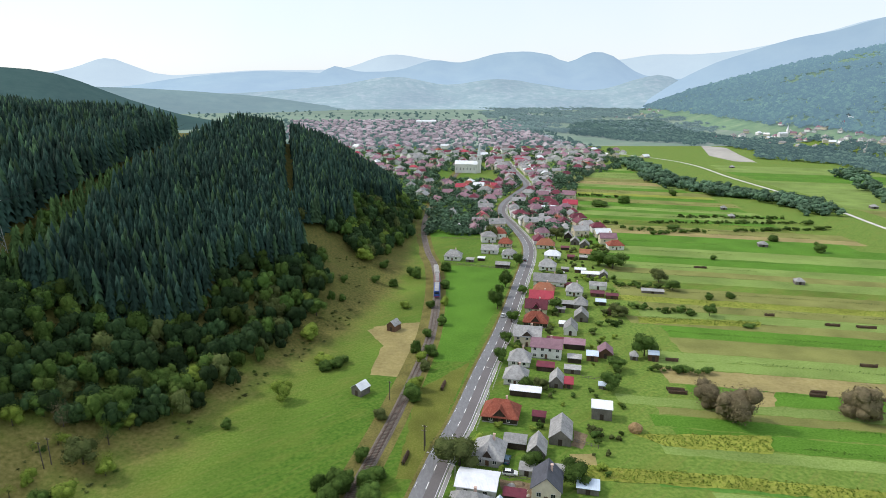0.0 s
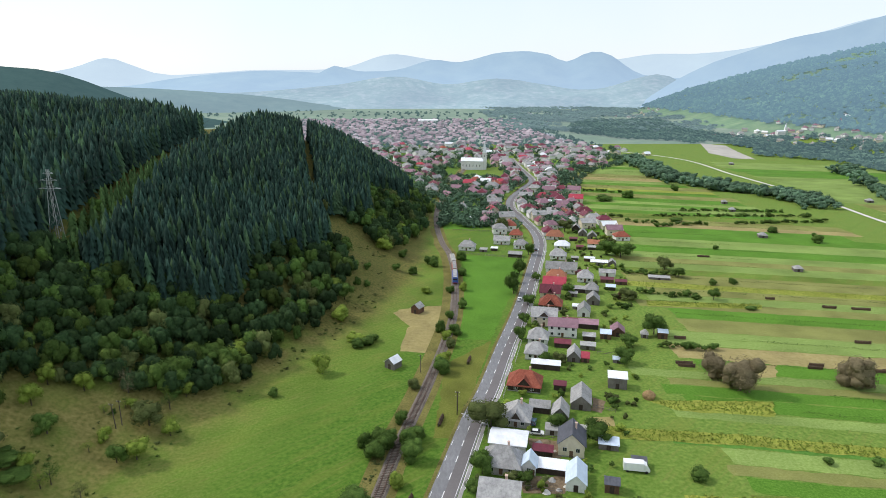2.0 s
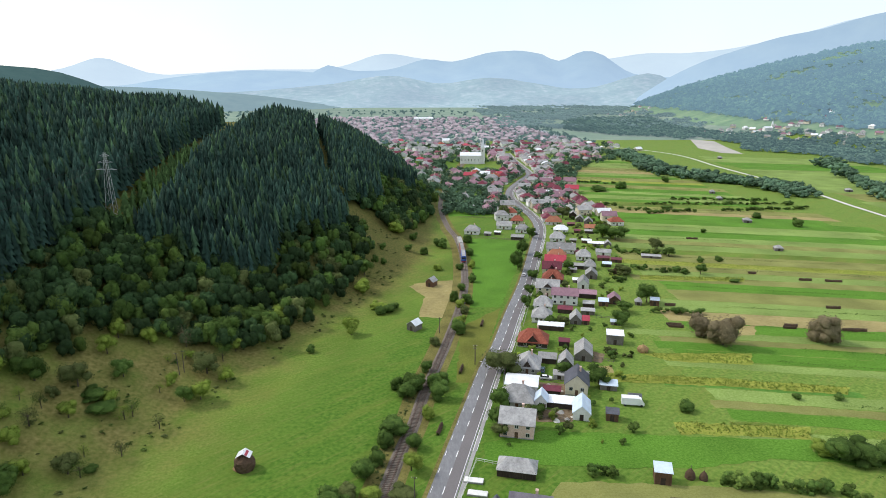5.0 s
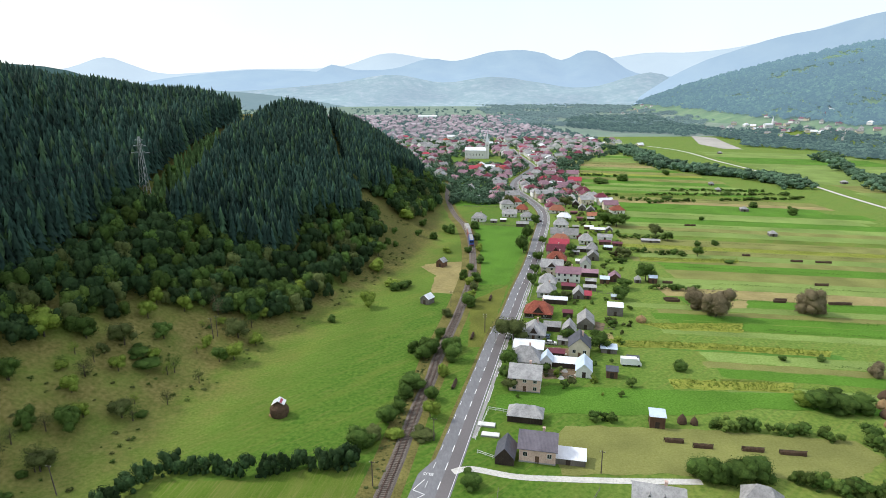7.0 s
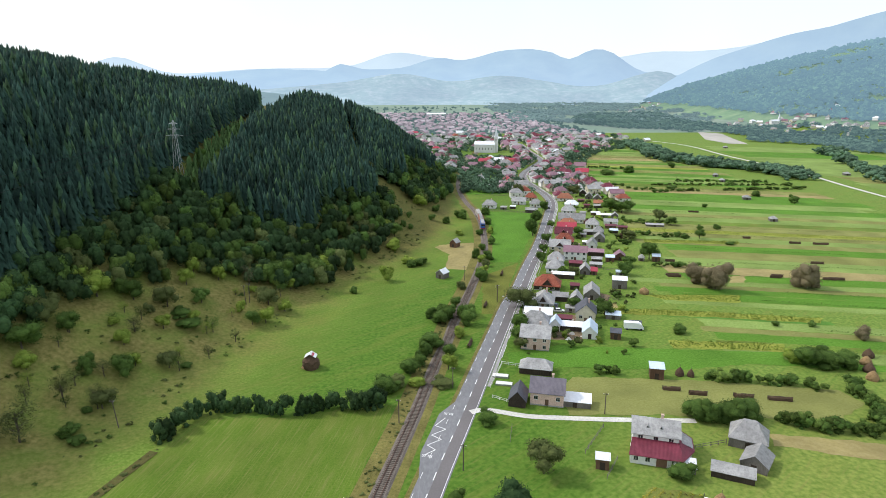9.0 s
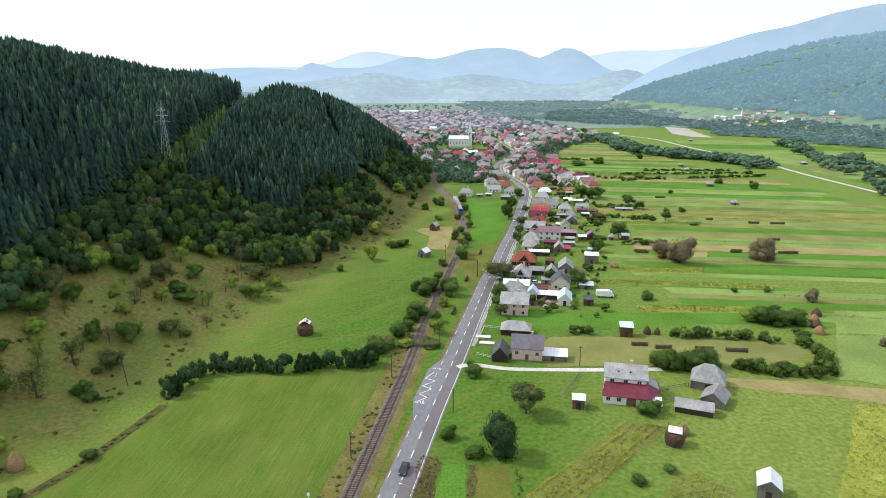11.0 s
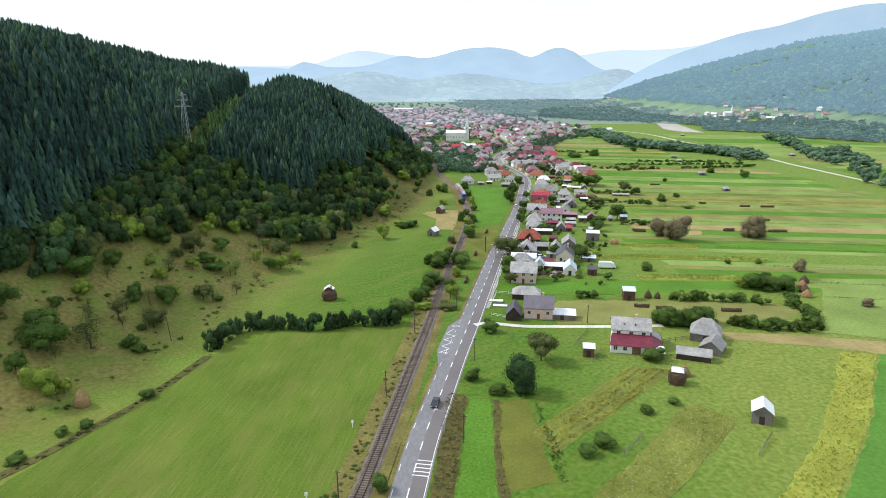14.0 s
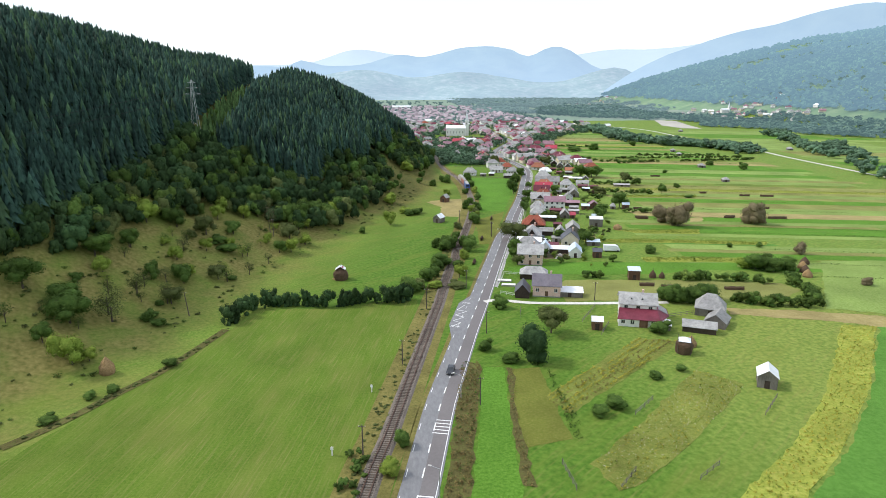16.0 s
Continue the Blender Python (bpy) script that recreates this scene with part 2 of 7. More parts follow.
LEAF_LIGHT = material("yellow_green_leaves", [(0.108, 0.166, 0.024), (0.172, 0.237, 0.039), (0.245, 0.287, 0.055)], 0.9, 0.85, per="plant", spread=0.35, big=0.2, spec=0.05)
LEAF_BROWN = material("brownish_leaves", [(0.055, 0.075, 0.022), (0.085, 0.105, 0.034), (0.125, 0.138, 0.052)], 0.9, 0.85, per="plant", spread=0.35, big=0.2, spec=0.05)
LEAF_GREY = material("greyish_willow_leaves", [(0.125, 0.104, 0.060), (0.165, 0.136, 0.080), (0.21, 0.175, 0.105)], 0.9, 0.85, per="plant", spread=0.25, big=0.2, spec=0.05)
LEAF_YELLOW = material("yellowed_leaves", [(0.24, 0.23, 0.03), (0.34, 0.31, 0.045), (0.45, 0.38, 0.06)], 0.9, 0.85, per="plant", spread=0.3, big=0.2, spec=0.1)
LEAF_DRY = material("dry_weed_leaves", [(0.13, 0.095, 0.04), (0.19, 0.145, 0.06), (0.20, 0.18, 0.06)], 0.9, 0.9, per="plant", spread=0.35, big=0.25, spec=0.05)
BLOOM = material("pale_seed_heads", [(0.55, 0.52, 0.36), (0.68, 0.64, 0.50)], 0.9, 0.9, per="island", spread=0.2, spec=0.05)
BARK = material("bark", [(0.05, 0.04, 0.03), (0.11, 0.09, 0.07)], 4, 0.95, 0.4, 8)
HAY = material("weathered_hay", [(0.19, 0.12, 0.055), (0.29, 0.19, 0.09), (0.36, 0.25, 0.13)], 3, 0.95, 0.6, 6)
OLDHAY = material("dark_old_hay", [(0.07, 0.045, 0.03), (0.12, 0.075, 0.045)], 3, 0.95, 0.6, 6)
WOOD = material("weathered_grey_wood", [(0.13, 0.115, 0.1), (0.22, 0.2, 0.18)], 2.5, 0.9, 0.3, 6, stretch=(3, 3, 0.3), per="object", spread=0.12)
DARKWOOD = material("dark_stained_wood", [(0.035, 0.026, 0.02), (0.075, 0.055, 0.042)], 2.5, 0.9, 0.3, 6, stretch=(3, 3, 0.3), per="object", spread=0.15)
BROWNWOOD = material("brown_wood", [(0.10, 0.055, 0.035), (0.18, 0.105, 0.065)], 2.5, 0.9, 0.3, 6, stretch=(3, 3, 0.3), per="object", spread=0.15)
PLASTER = material("white_plaster", [(0.657, 0.647, 0.615), (0.827, 0.816, 0.784)], 0.8, 0.9, 0.1, 6, per="object", spread=0.08, big=0.08)
CREAM = material("cream_plaster", [(0.55, 0.48, 0.36), (0.68, 0.61, 0.47)], 0.8, 0.9, 0.1, 6, per="object", spread=0.1, big=0.1)
BRICK = material("pinkish_block_wall", [(0.500, 0.338, 0.275), (0.650, 0.463, 0.388), (0.725, 0.562, 0.488)], 2.5, 0.9, 0.2, 8, big=0.12)
PINK = material("pink_render", [(0.62, 0.30, 0.38), (0.72, 0.40, 0.47)], 0.8, 0.9, 0.1, 6, big=0.1)
GREYWALL = material("bare_grey_render", [(0.33, 0.32, 0.30), (0.45, 0.43, 0.41)], 1.2, 0.9, 0.1, 6, big=0.12)
GLASS = material("dark_window_glass", [(0.02, 0.025, 0.03), (0.04, 0.045, 0.05)], 1, 0.08, spec=0.6)
FRAME = material("painted_window_frame", [(0.6, 0.58, 0.55), (0.75, 0.73, 0.7)], 2, 0.6)
R_GREY = ribbed(material("grey_fibre_cement_roof", [(0.224, 0.218, 0.213), (0.325, 0.319, 0.314), (0.414, 0.403, 0.392)], 1.1, 0.85, per="object", spread=0.18, big=0.18, big_scale=0.35), 0.35)
R_DARK = ribbed(material("dark_grey_slate_roof", [(0.075, 0.078, 0.095), (0.115, 0.118, 0.14)], 1.1, 0.6, per="object", spread=0.12, big=0.15, big_scale=0.35), 0.35)
R_PURPLE = ribbed(material("purple_grey_shingle_roof", [(0.13, 0.115, 0.14), (0.19, 0.17, 0.195)], 1.1, 0.7, per="object", spread=0.1, big=0.15, big_scale=0.35), 0.35)
R_RED = ribbed(material("brick_red_tile_roof", [(0.19, 0.048, 0.03), (0.27, 0.072, 0.043), (0.34, 0.12, 0.075)], 1.3, 0.75, per="object", spread=0.15, big=0.15, big_scale=0.35), 0.3)
R_CRIMSON = ribbed(material("crimson_metal_roof", [(0.36, 0.035, 0.06), (0.47, 0.06, 0.09)], 0.8, 0.45, per="object", spread=0.2, big=0.12, big_scale=0.35), 0.3)
R_WINE = ribbed(material("wine_red_metal_roof", [(0.12, 0.018, 0.032), (0.18, 0.032, 0.052)], 0.8, 0.5, per="object", spread=0.2, big=0.15, big_scale=0.35), 0.3)
R_MAUVE = ribbed(material("faded_mauve_roof", [(0.240, 0.128, 0.160), (0.328, 0.192, 0.232)], 0.8, 0.6, per="object", spread=0.15, big=0.12, big_scale=0.35), 0.3)
R_ORANGE = ribbed(material("orange_tile_roof", [(0.32, 0.115, 0.06), (0.43, 0.18, 0.105)], 1.3, 0.7, per="object", spread=0.15, big=0.12, big_scale=0.35), 0.3)
R_WHITE = ribbed(material("white_metal_roof", [(0.72, 0.74, 0.78), (0.85, 0.86, 0.88)], 0.8, 0.4, per="object", spread=0.06, big=0.08, big_scale=0.35), 0.4)
R_BLUE = ribbed(material("pale_blue_metal_roof", [(0.5, 0.6, 0.72), (0.63, 0.72, 0.82)], 0.8, 0.4, per="object", spread=0.06, big=0.1, big_scale=0.35), 0.4)
CHROME = material("galvanised_steel", [(0.4, 0.41, 0.42), (0.55, 0.56, 0.57)], 3, 0.5, metal=0.6)
POLE = material("weathered_pole_wood", [(0.07, 0.055, 0.045), (0.13, 0.11, 0.09)], 3, 0.9, stretch=(3, 3, 0.4))
WATER = material("river_water", [(0.35, 0.37, 0.38), (0.45, 0.47, 0.48)], 0.05, 0.15, big=0.05)
CAR_DARK = material("dark_car_paint", [(0.02, 0.022, 0.027), (0.03, 0.033, 0.04)], 1, 0.25, spec=0.6)
CAR_WHITE = material("white_car_paint", [(0.7, 0.7, 0.7), (0.78, 0.78, 0.78)], 1, 0.3, spec=0.6)
CAR_BLUE = material("blue_car_paint", [(0.03, 0.09, 0.14), (0.045, 0.12, 0.18)], 1, 0.3, spec=0.6)
RUBBER = material("black_rubber", [(0.015, 0.015, 0.015), (0.025, 0.025, 0.025)], 3, 0.9)
TRAIN_BLUE = material("blue_train_paint", [(0.03, 0.08, 0.3), (0.045, 0.11, 0.38)], 1, 0.4, spec=0.5)
TRAIN_GREY = material("pale_wagon_paint", [(0.42, 0.38, 0.36), (0.52, 0.48, 0.45)], 1, 0.6)
TRAIN_RED = material("faded_red_wagon_paint", [(0.33, 0.13, 0.10), (0.42, 0.2, 0.16)], 1, 0.6)


# ---- mesh helpers ----
def raw_mesh(name, verts, faces, tone=None):
    """A mesh from an array of places and an array (or list) of faces of one size; tone: how light the plant at each place is, 0 to 1."""
    verts, faces = np.asarray(verts, np.float32), np.asarray(faces, np.int32)
    me, k = bpy.data.meshes.new(name), faces.shape[1]
    me.vertices.add(len(verts))
    me.vertices.foreach_set("co", verts.ravel())
    me.loops.add(faces.size)
    me.loops.foreach_set("vertex_index", faces.ravel())
    me.polygons.add(len(faces))
    me.polygons.foreach_set("loop_start", np.arange(len(faces), dtype=np.int32) * k)
    me.update(calc_edges=True)
    shade = me.attributes.new("tone", "FLOAT", "POINT")
    shade.data.foreach_set("value", np.full(len(verts), 0.5, np.float32) if tone is None else tone.astype(np.float32))
    return me


def put(name, me, mat, parent=None, label="", smooth=False):
    if mat and not me.materials:
        me.materials.append(mat)
    if smooth:
        me.polygons.foreach_set("use_smooth", np.ones(len(me.polygons), bool))
    ob = new(name, me)
    ob.parent = parent
    if label:
        ob["label"] = label
    return ob


def part(name, shape, mat, parent, label=""):
    """One mesh object under a thing or part; shape is (verts, faces)."""
    me = bpy.data.meshes.new(name)
    me.from_pydata(*[shape[0], [], shape[1]])
    me.update()
    return put(name, me, mat, parent, label)


def thing(name, at, turn, label, category, group="", z=None, kind=""):
    """An Empty at the base of a thing."""
    ob = new(name)
    ob.empty_display_size = 0.3
    ob.matrix_world = pose(at[0], at[1], float(height(at[0], at[1])) if z is None else z, 0, 0, turn)
    return tagged(ob, label, category, group, kind)


def box(x0, x1, y0, y1, z0, z1):
    v = [(x, y, z) for z in (z0, z1) for x, y in ((x0, y0), (x1, y0), (x1, y1), (x0, y1))]
    return v, [(3, 2, 1, 0), (4, 5, 6, 7), (0, 1, 5, 4), (1, 2, 6, 5), (2, 3, 7, 6), (3, 0, 4, 7)]


def join(*shapes):
    v, f = [], []
    for a, b in shapes:
        f += [tuple(i + len(v) for i in face) for face in b]
        v += list(a)
    return v, f


def tube(p, q, r0, r1, sides=7):
    """A tapered bar from p to q."""
    p, q = Vector(p), Vector(q)
    way = (q - p).normalized()
    side = way.orthogonal().normalized()
    up = way.cross(side)
    v = []
    for c, r in ((p, r0), (q, r1)):
        v += [tuple(c + (side * math.cos(2 * math.pi * i / sides) + up * math.sin(2 * math.pi * i / sides)) * r) for i in range(sides)]
    f = [(i, (i + 1) % sides, sides + (i + 1) % sides, sides + i) for i in range(sides)]
    return v, f + [tuple(range(sides - 1, -1, -1)), tuple(range(sides, 2 * sides))]


def slab(loop, thick):
    """A sheet of the given loop of 3D points, thickened downwards."""
    n = len(loop)
    v = list(loop) + [(x, y, z - thick) for x, y, z in loop]
    return v, [tuple(range(n)), tuple(range(2 * n - 1, n - 1, -1))] + [(i, n + i, n + (i + 1) % n, (i + 1) % n) for i in range(n)]


def smooth_line(points, step):
    """A Catmull-Rom curve through the points, sampled about every step metres."""
    p = [Vector(q) for q in points]
    p = [2 * p[0] - p[1], *p, 2 * p[-1] - p[-2]]
    out = []
    for i in range(1, len(p) - 2):
        n = max(1, round((p[i + 1] - p[i]).length / step))
        for k in range(n):
            s = k / n
            out.append(0.5 * ((2 * p[i]) + (p[i + 1] - p[i - 1]) * s + (2 * p[i - 1] - 5 * p[i] + 4 * p[i + 1] - p[i + 2]) * s * s + (3 * p[i] - p[i - 1] - 3 * p[i + 1] + p[i + 2]) * s ** 3))
    return out + [p[-2]]


def normals_of(line):
    out = []
    for i in range(len(line)):
        d = (line[min(i + 1, len(line) - 1)] - line[max(i - 1, 0)]).normalized()
        out.append(Vector((d.y, -d.x)))
    return out


def ribbon(line, left, right, z, lift=None):
    """A strip along a line between two offsets (to its right is plus), over the ground."""
    v, f = [], []
    for p, n in zip(line, normals_of(line)):
        for o in (left, right):
            q = p + n * o
            v.append((q.x, q.y, z + (float(height(q.x, q.y)) if lift else 0)))
    for i in range(len(line) - 1):
        f.append((2 * i, 2 * i + 1, 2 * i + 3, 2 * i + 2))
    return v, f


# ---- ground ----
FOOT = np.array([(-190, -200), (-150, -60), (-130, 0), (-118, 30), (-106, 70), (-96, 105), (-84, 145), (-66, 185), (-48, 222), (-34, 252), (-22, 300), (-16, 350),
                 (-17, 400), (-15, 440), (-16, 500), (-32, 560), (-90, 590), (-150, 568), (-230, 548), (-420, 560), (-900, 560), (-900, -200)], float)


def hill_depth(x, y):
    """How far a place lies inside the foot line of the wooded hill (outside: minus)."""
    x, y = np.asarray(x, float), np.asarray(y, float)
    best, inside = np.full(x.shape, 1e9), np.zeros(x.shape, bool)
    for i in range(len(FOOT)):
        (ax, ay), (bx, by) = FOOT[i], FOOT[(i + 1) % len(FOOT)]
        if i < len(FOOT) - 2:
            s = np.clip(((x - ax) * (bx - ax) + (y - ay) * (by - ay)) / ((bx - ax) ** 2 + (by - ay) ** 2), 0, 1)
            best = np.minimum(best, np.hypot(x - ax - s * (bx - ax), y - ay - s * (by - ay)))
        if ay != by:
            inside ^= ((ay > y) != (by > y)) & (x < (bx - ax) * (y - ay) / (by - ay) + ax)
    return np.where(inside, best, -best)


def height(x, y):
    """The ground's height: flat valley floor, wooded hill, far hills."""
    x, y = np.asarray(x, float), np.asarray(y, float)
    u = hill_depth(x, y)
    h = np.interp(u, [0, 12, 25, 45, 70, 95, 130, 170, 220, 300, 600], [0, 2.0, 7, 18, 35, 51, 63, 73, 78, 80, 82])
    h = h + np.clip(u / 30, 0, 1) * (0.9 * np.sin(x * 0.09 + 1) * np.sin(y * 0.07) + 0.4 * np.sin(x * 0.31 + y * 0.23))
    south = np.interp(y, [60, 150, 290, 400], [1.0, 1.0, 0.35, 0.0]) * np.clip((-158 - x) / 50, 0, 1)
    h = h + 22 * south * south * (3 - 2 * south) * np.clip(u / 60, 0, 1)
    back = np.clip((y - 340) / 90, 0, 1)
    h = h + np.interp(u, [0, 8, 30, 60, 100, 130, 170, 230], [0, 0, 10, 12, 7.5, 7, 5, 0]) * back * back * (3 - 2 * back)
    base = np.interp(y, [-400, 300, 850, 1060, 1260, 1600, 2200, 4800], [900, 700, 600, 610, 575, 600, 620, 1900])
    v = x - base
    right = np.interp(v, [0, 75, 220, 345, 520, 800, 1500], [0, 22, 70, 98, 136, 195, 275])
    h = h + right * (1 + 0.07 * np.sin(y * 0.006 + 1) + 0.06 * np.sin(y * 0.021 + x * 0.01))
    return h


def steps(lo, hi, fine, far):
    """Grid lines: even between lo and hi, then wider and wider out to far."""
    mid = list(np.arange(lo, hi + fine / 2, fine))
    grow, d, a, b = fine, 1.14, [], []
    while mid[0] - sum(a) > -far:
        grow *= d
        a.append(grow)
    grow = fine
    while mid[-1] + sum(b) < far:
        grow *= d
        b.append(grow)
    return np.array(list(reversed(mid[0] - np.cumsum(a))) + mid + list(mid[-1] + np.cumsum(b)))


gx, gy = steps(-420, 430, 5, 4850), steps(-190, 760, 5, 4850)
X, Y = np.meshgrid(gx, gy)
Z = height(X, Y) + 0.12 * np.sin(X * 0.11) * np.sin(Y * 0.13) * np.clip(hill_depth(X, Y) / 20, 0, 1) - 0.015
index = np.arange(X.size).reshape(X.shape)
ground_mesh = raw_mesh("ground", np.stack([X.ravel(), Y.ravel(), Z.ravel()], 1),
                       np.stack([index[:-1, :-1].ravel(), index[:-1, 1:].ravel(), index[1:, 1:].ravel(), index[1:, :-1].ravel()], 1))
dry = ground_mesh.attributes.new("dry", "FLOAT", "POINT")
depth = hill_depth(X, Y)
dry.data.foreach_set("value", np.clip((depth + np.interp(Y, [110, 170], [28, 14])) / np.interp(Y, [110, 170], [42, 26]), 0, 1).astype(np.float32).ravel())
lush = ground_mesh.attributes.new("lush", "FLOAT", "POINT")
lush.data.foreach_set("value", (np.clip((-depth - 8) / 25, 0, 1) * np.clip((60 - X) / 20, 0, 1) * (X > -400)).astype(np.float32).ravel())
pale = ground_mesh.attributes.new("pale", "FLOAT", "POINT")
pale.data.foreach_set("value", (np.clip((X - 2) / 70, 0, 1) * (Y < 1100)).astype(np.float32).ravel())
# darker, browner ground on the hillside from about y 205 on
rough = ground_mesh.attributes.new("rough", "FLOAT", "POINT")
rough.data.foreach_set("value", (0.8 * np.clip((depth - 2) / 8, 0, 1) * np.clip((Y - 205) / 30, 0, 1)).astype(np.float32).ravel())
straw = ground_mesh.attributes.new("straw", "FLOAT", "POINT")
straw.data.foreach_set("value", (np.clip((X + 5) / 50, 0, 1) * np.clip((95 - Y) / 35, 0, 1)).astype(np.float32).ravel())
ground = tagged(put("ground", ground_mesh, None, smooth=True), "green valley meadows rising into a dry grass hillside", "ground", kind="structure")
ground_mat = material("meadow_ground", [(0.07, 0.125, 0.016), (0.125, 0.20, 0.03), (0.20, 0.25, 0.06)], 1.1, 0.95, 0.35, 2.5, big=0.26, big_scale=0.03, spec=0.1)
n, l = ground_mat.node_tree.nodes, ground_mat.node_tree.links
attr = n.new("ShaderNodeAttribute")
attr.attribute_name = "dry"
patch = n.new("ShaderNodeTexNoise")
patch.inputs["Scale"].default_value, patch.inputs["Detail"].default_value = 0.09, 6
add = n.new("ShaderNodeMath")
add.operation = "MULTIPLY_ADD"
l.new(patch.outputs[0], add.inputs[0])
add.inputs[1].default_value = 2.6
add.inputs[2].default_value = -1.5
geo = n.new("ShaderNodeNewGeometry")
l.new(geo.outputs["Position"], patch.inputs["Vector"])
plus = n.new("ShaderNodeMath")
plus.operation, plus.use_clamp = "ADD", True
l.new(add.outputs[0], plus.inputs[0])
l.new(attr.outputs["Fac"], plus.inputs[1])
both = n.new("ShaderNodeMath")
both.operation = "MULTIPLY"
l.new(plus.outputs[0], both.inputs[0])
l.new(attr.outputs["Fac"], both.inputs[1])
mix = n.new("ShaderNodeMix")
mix.data_type = "RGBA"
fine = n.new("ShaderNodeTexNoise")
fine.inputs["Scale"].default_value, fine.inputs["Detail"].default_value = 0.8, 9
l.new(geo.outputs["Position"], fine.inputs["Vector"])
tawny = n.new("ShaderNodeValToRGB")
tawny.color_ramp.elements[0].position, tawny.color_ramp.elements[1].position = 0.3, 0.7
tawny.color_ramp.elements[0].color, tawny.color_ramp.elements[1].color = (0.125, 0.125, 0.030, 1), (0.265, 0.228, 0.080, 1)
l.new(fine.outputs[0], tawny.inputs[0])
bsdf = next(k for k in n if k.type == "BSDF_PRINCIPLED")
green = next(k for k in n if k.type == "HUE_SAT")


def region(below, name, dark, light):
    """Lays another growth over the ground where the named attribute says so."""
    where, tone, lay = n.new("ShaderNodeAttribute"), n.new("ShaderNodeValToRGB"), n.new("ShaderNodeMix")
    where.attribute_name = name
    tone.color_ramp.elements[0].position, tone.color_ramp.elements[1].position = 0.3, 0.7
    tone.color_ramp.elements[0].color, tone.color_ramp.elements[1].color = (*dark, 1), (*light, 1)
    l.new(fine.outputs[0], tone.inputs[0])
    lay.data_type = "RGBA"
    l.new(where.outputs["Fac"], lay.inputs["Factor"])
    l.new(below, lay.inputs["A"])
    l.new(tone.outputs[0], lay.inputs["B"])
    return lay.outputs["Result"]


grown = region(region(green.outputs[0], "lush", (0.050, 0.122, 0.012), (0.118, 0.212, 0.030)), "pale", (0.092, 0.175, 0.025), (0.205, 0.285, 0.060))
grown = region(grown, "straw", (0.115, 0.182, 0.029), (0.245, 0.292, 0.068))
for tint, size, low, high, thin in (((0.19, 0.205, 0.042), 0.06, 0.50, 1.0, 2.0), ((0.24, 0.205, 0.07), 0.35, 0.52, 1.0, 3.5), ((0.085, 0.155, 0.02), 0.12, 0.52, 1.0, 1.5)):
    turn, spots, reach, blend = n.new("ShaderNodeMapping"), n.new("ShaderNodeTexNoise"), n.new("ShaderNodeMapRange"), n.new("ShaderNodeMix")
    turn.vector_type = "TEXTURE"
    turn.inputs["Rotation"].default_value, turn.inputs["Scale"].default_value = (0, 0, -0.82), (1 / thin, thin, 1)
    spots.inputs["Scale"].default_value, spots.inputs["Detail"].default_value, spots.inputs["Roughness"].default_value = size, 5, 0.62
    reach.inputs["From Min"].default_value, reach.inputs["From Max"].default_value = low, high
    blend.data_type = "RGBA"
    blend.inputs["B"].default_value = (*tint, 1)
    l.new(geo.outputs["Position"], turn.inputs["Vector"])
    l.new(turn.outputs[0], spots.inputs["Vector"])
    l.new(spots.outputs[0], reach.inputs["Value"])
    l.new(reach.outputs[0], blend.inputs["Factor"])
    l.new(grown, blend.inputs["A"])
    grown = blend.outputs["Result"]
l.new(both.outputs[0], mix.inputs["Factor"])
l.new(grown, mix.inputs["A"])
l.new(tawny.outputs[0], mix.inputs["B"])
l.new(region(mix.outputs["Result"], "rough", (0.075, 0.082, 0.020), (0.175, 0.155, 0.048)), bsdf.inputs["Base Color"])
ground_mesh.materials.append(ground_mat)
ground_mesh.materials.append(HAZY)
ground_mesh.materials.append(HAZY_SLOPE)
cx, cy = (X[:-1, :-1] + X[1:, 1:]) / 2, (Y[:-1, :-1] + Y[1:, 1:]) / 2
# floor past y 1100 and the right-hand slope get painted haze glow
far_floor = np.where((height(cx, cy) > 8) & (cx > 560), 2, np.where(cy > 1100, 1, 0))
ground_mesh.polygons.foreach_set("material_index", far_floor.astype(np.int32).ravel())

# ---- road ----
ROAD = smooth_line([(-63, -150), (-53, -70), (-44.8, -25.6), (-43.1, -16.3), (-39.4, 3.2), (-34.8, 22.4), (-29.1, 45.8), (-23.6, 66.8), (-14.6, 102.7), (-7.6, 130.4), (-0.5, 158.4), (5.6, 177.4), (15.1, 213.9), (27.5, 259.4), (41.7, 321.0),
                    (54.3, 379.1), (56.6, 416.2), (53.2, 460.6), (49.4, 507.8), (55.7, 553.8), (73.3, 608.5), (89.3, 658.7), (90.4, 717.4), (88.8, 787.2), (90.0, 878.1)], 4)
road = thing("road", (0, 0), 0, "worn grey asphalt country road with white markings", "road", z=0, kind="structure")
part("asphalt", ribbon(ROAD, -3.55, 3.65, 0.06), ASPHALT, road)
part("lane", ribbon(ROAD, 0.15, 3.1, 0.068), LANE, road, "browner patched lane")
part("edge_line", ribbon(ROAD, 3.12, 3.27, 0.075), PAINT, road)


def along(line, s0, s1, step=1.5):
    """The stretch of a line between two lengths along it."""
    out, run = [], 0.0
    marks = list(np.arange(s0, s1, step)) + [s1]
    k = 0
    for a, b in zip(line[:-1], line[1:]):
        seg = (b - a).length
        while k < len(marks) and run + seg >= marks[k]:
            out.append(a.lerp(b, (marks[k] - run) / seg))
            k += 1
        run += seg
    return out


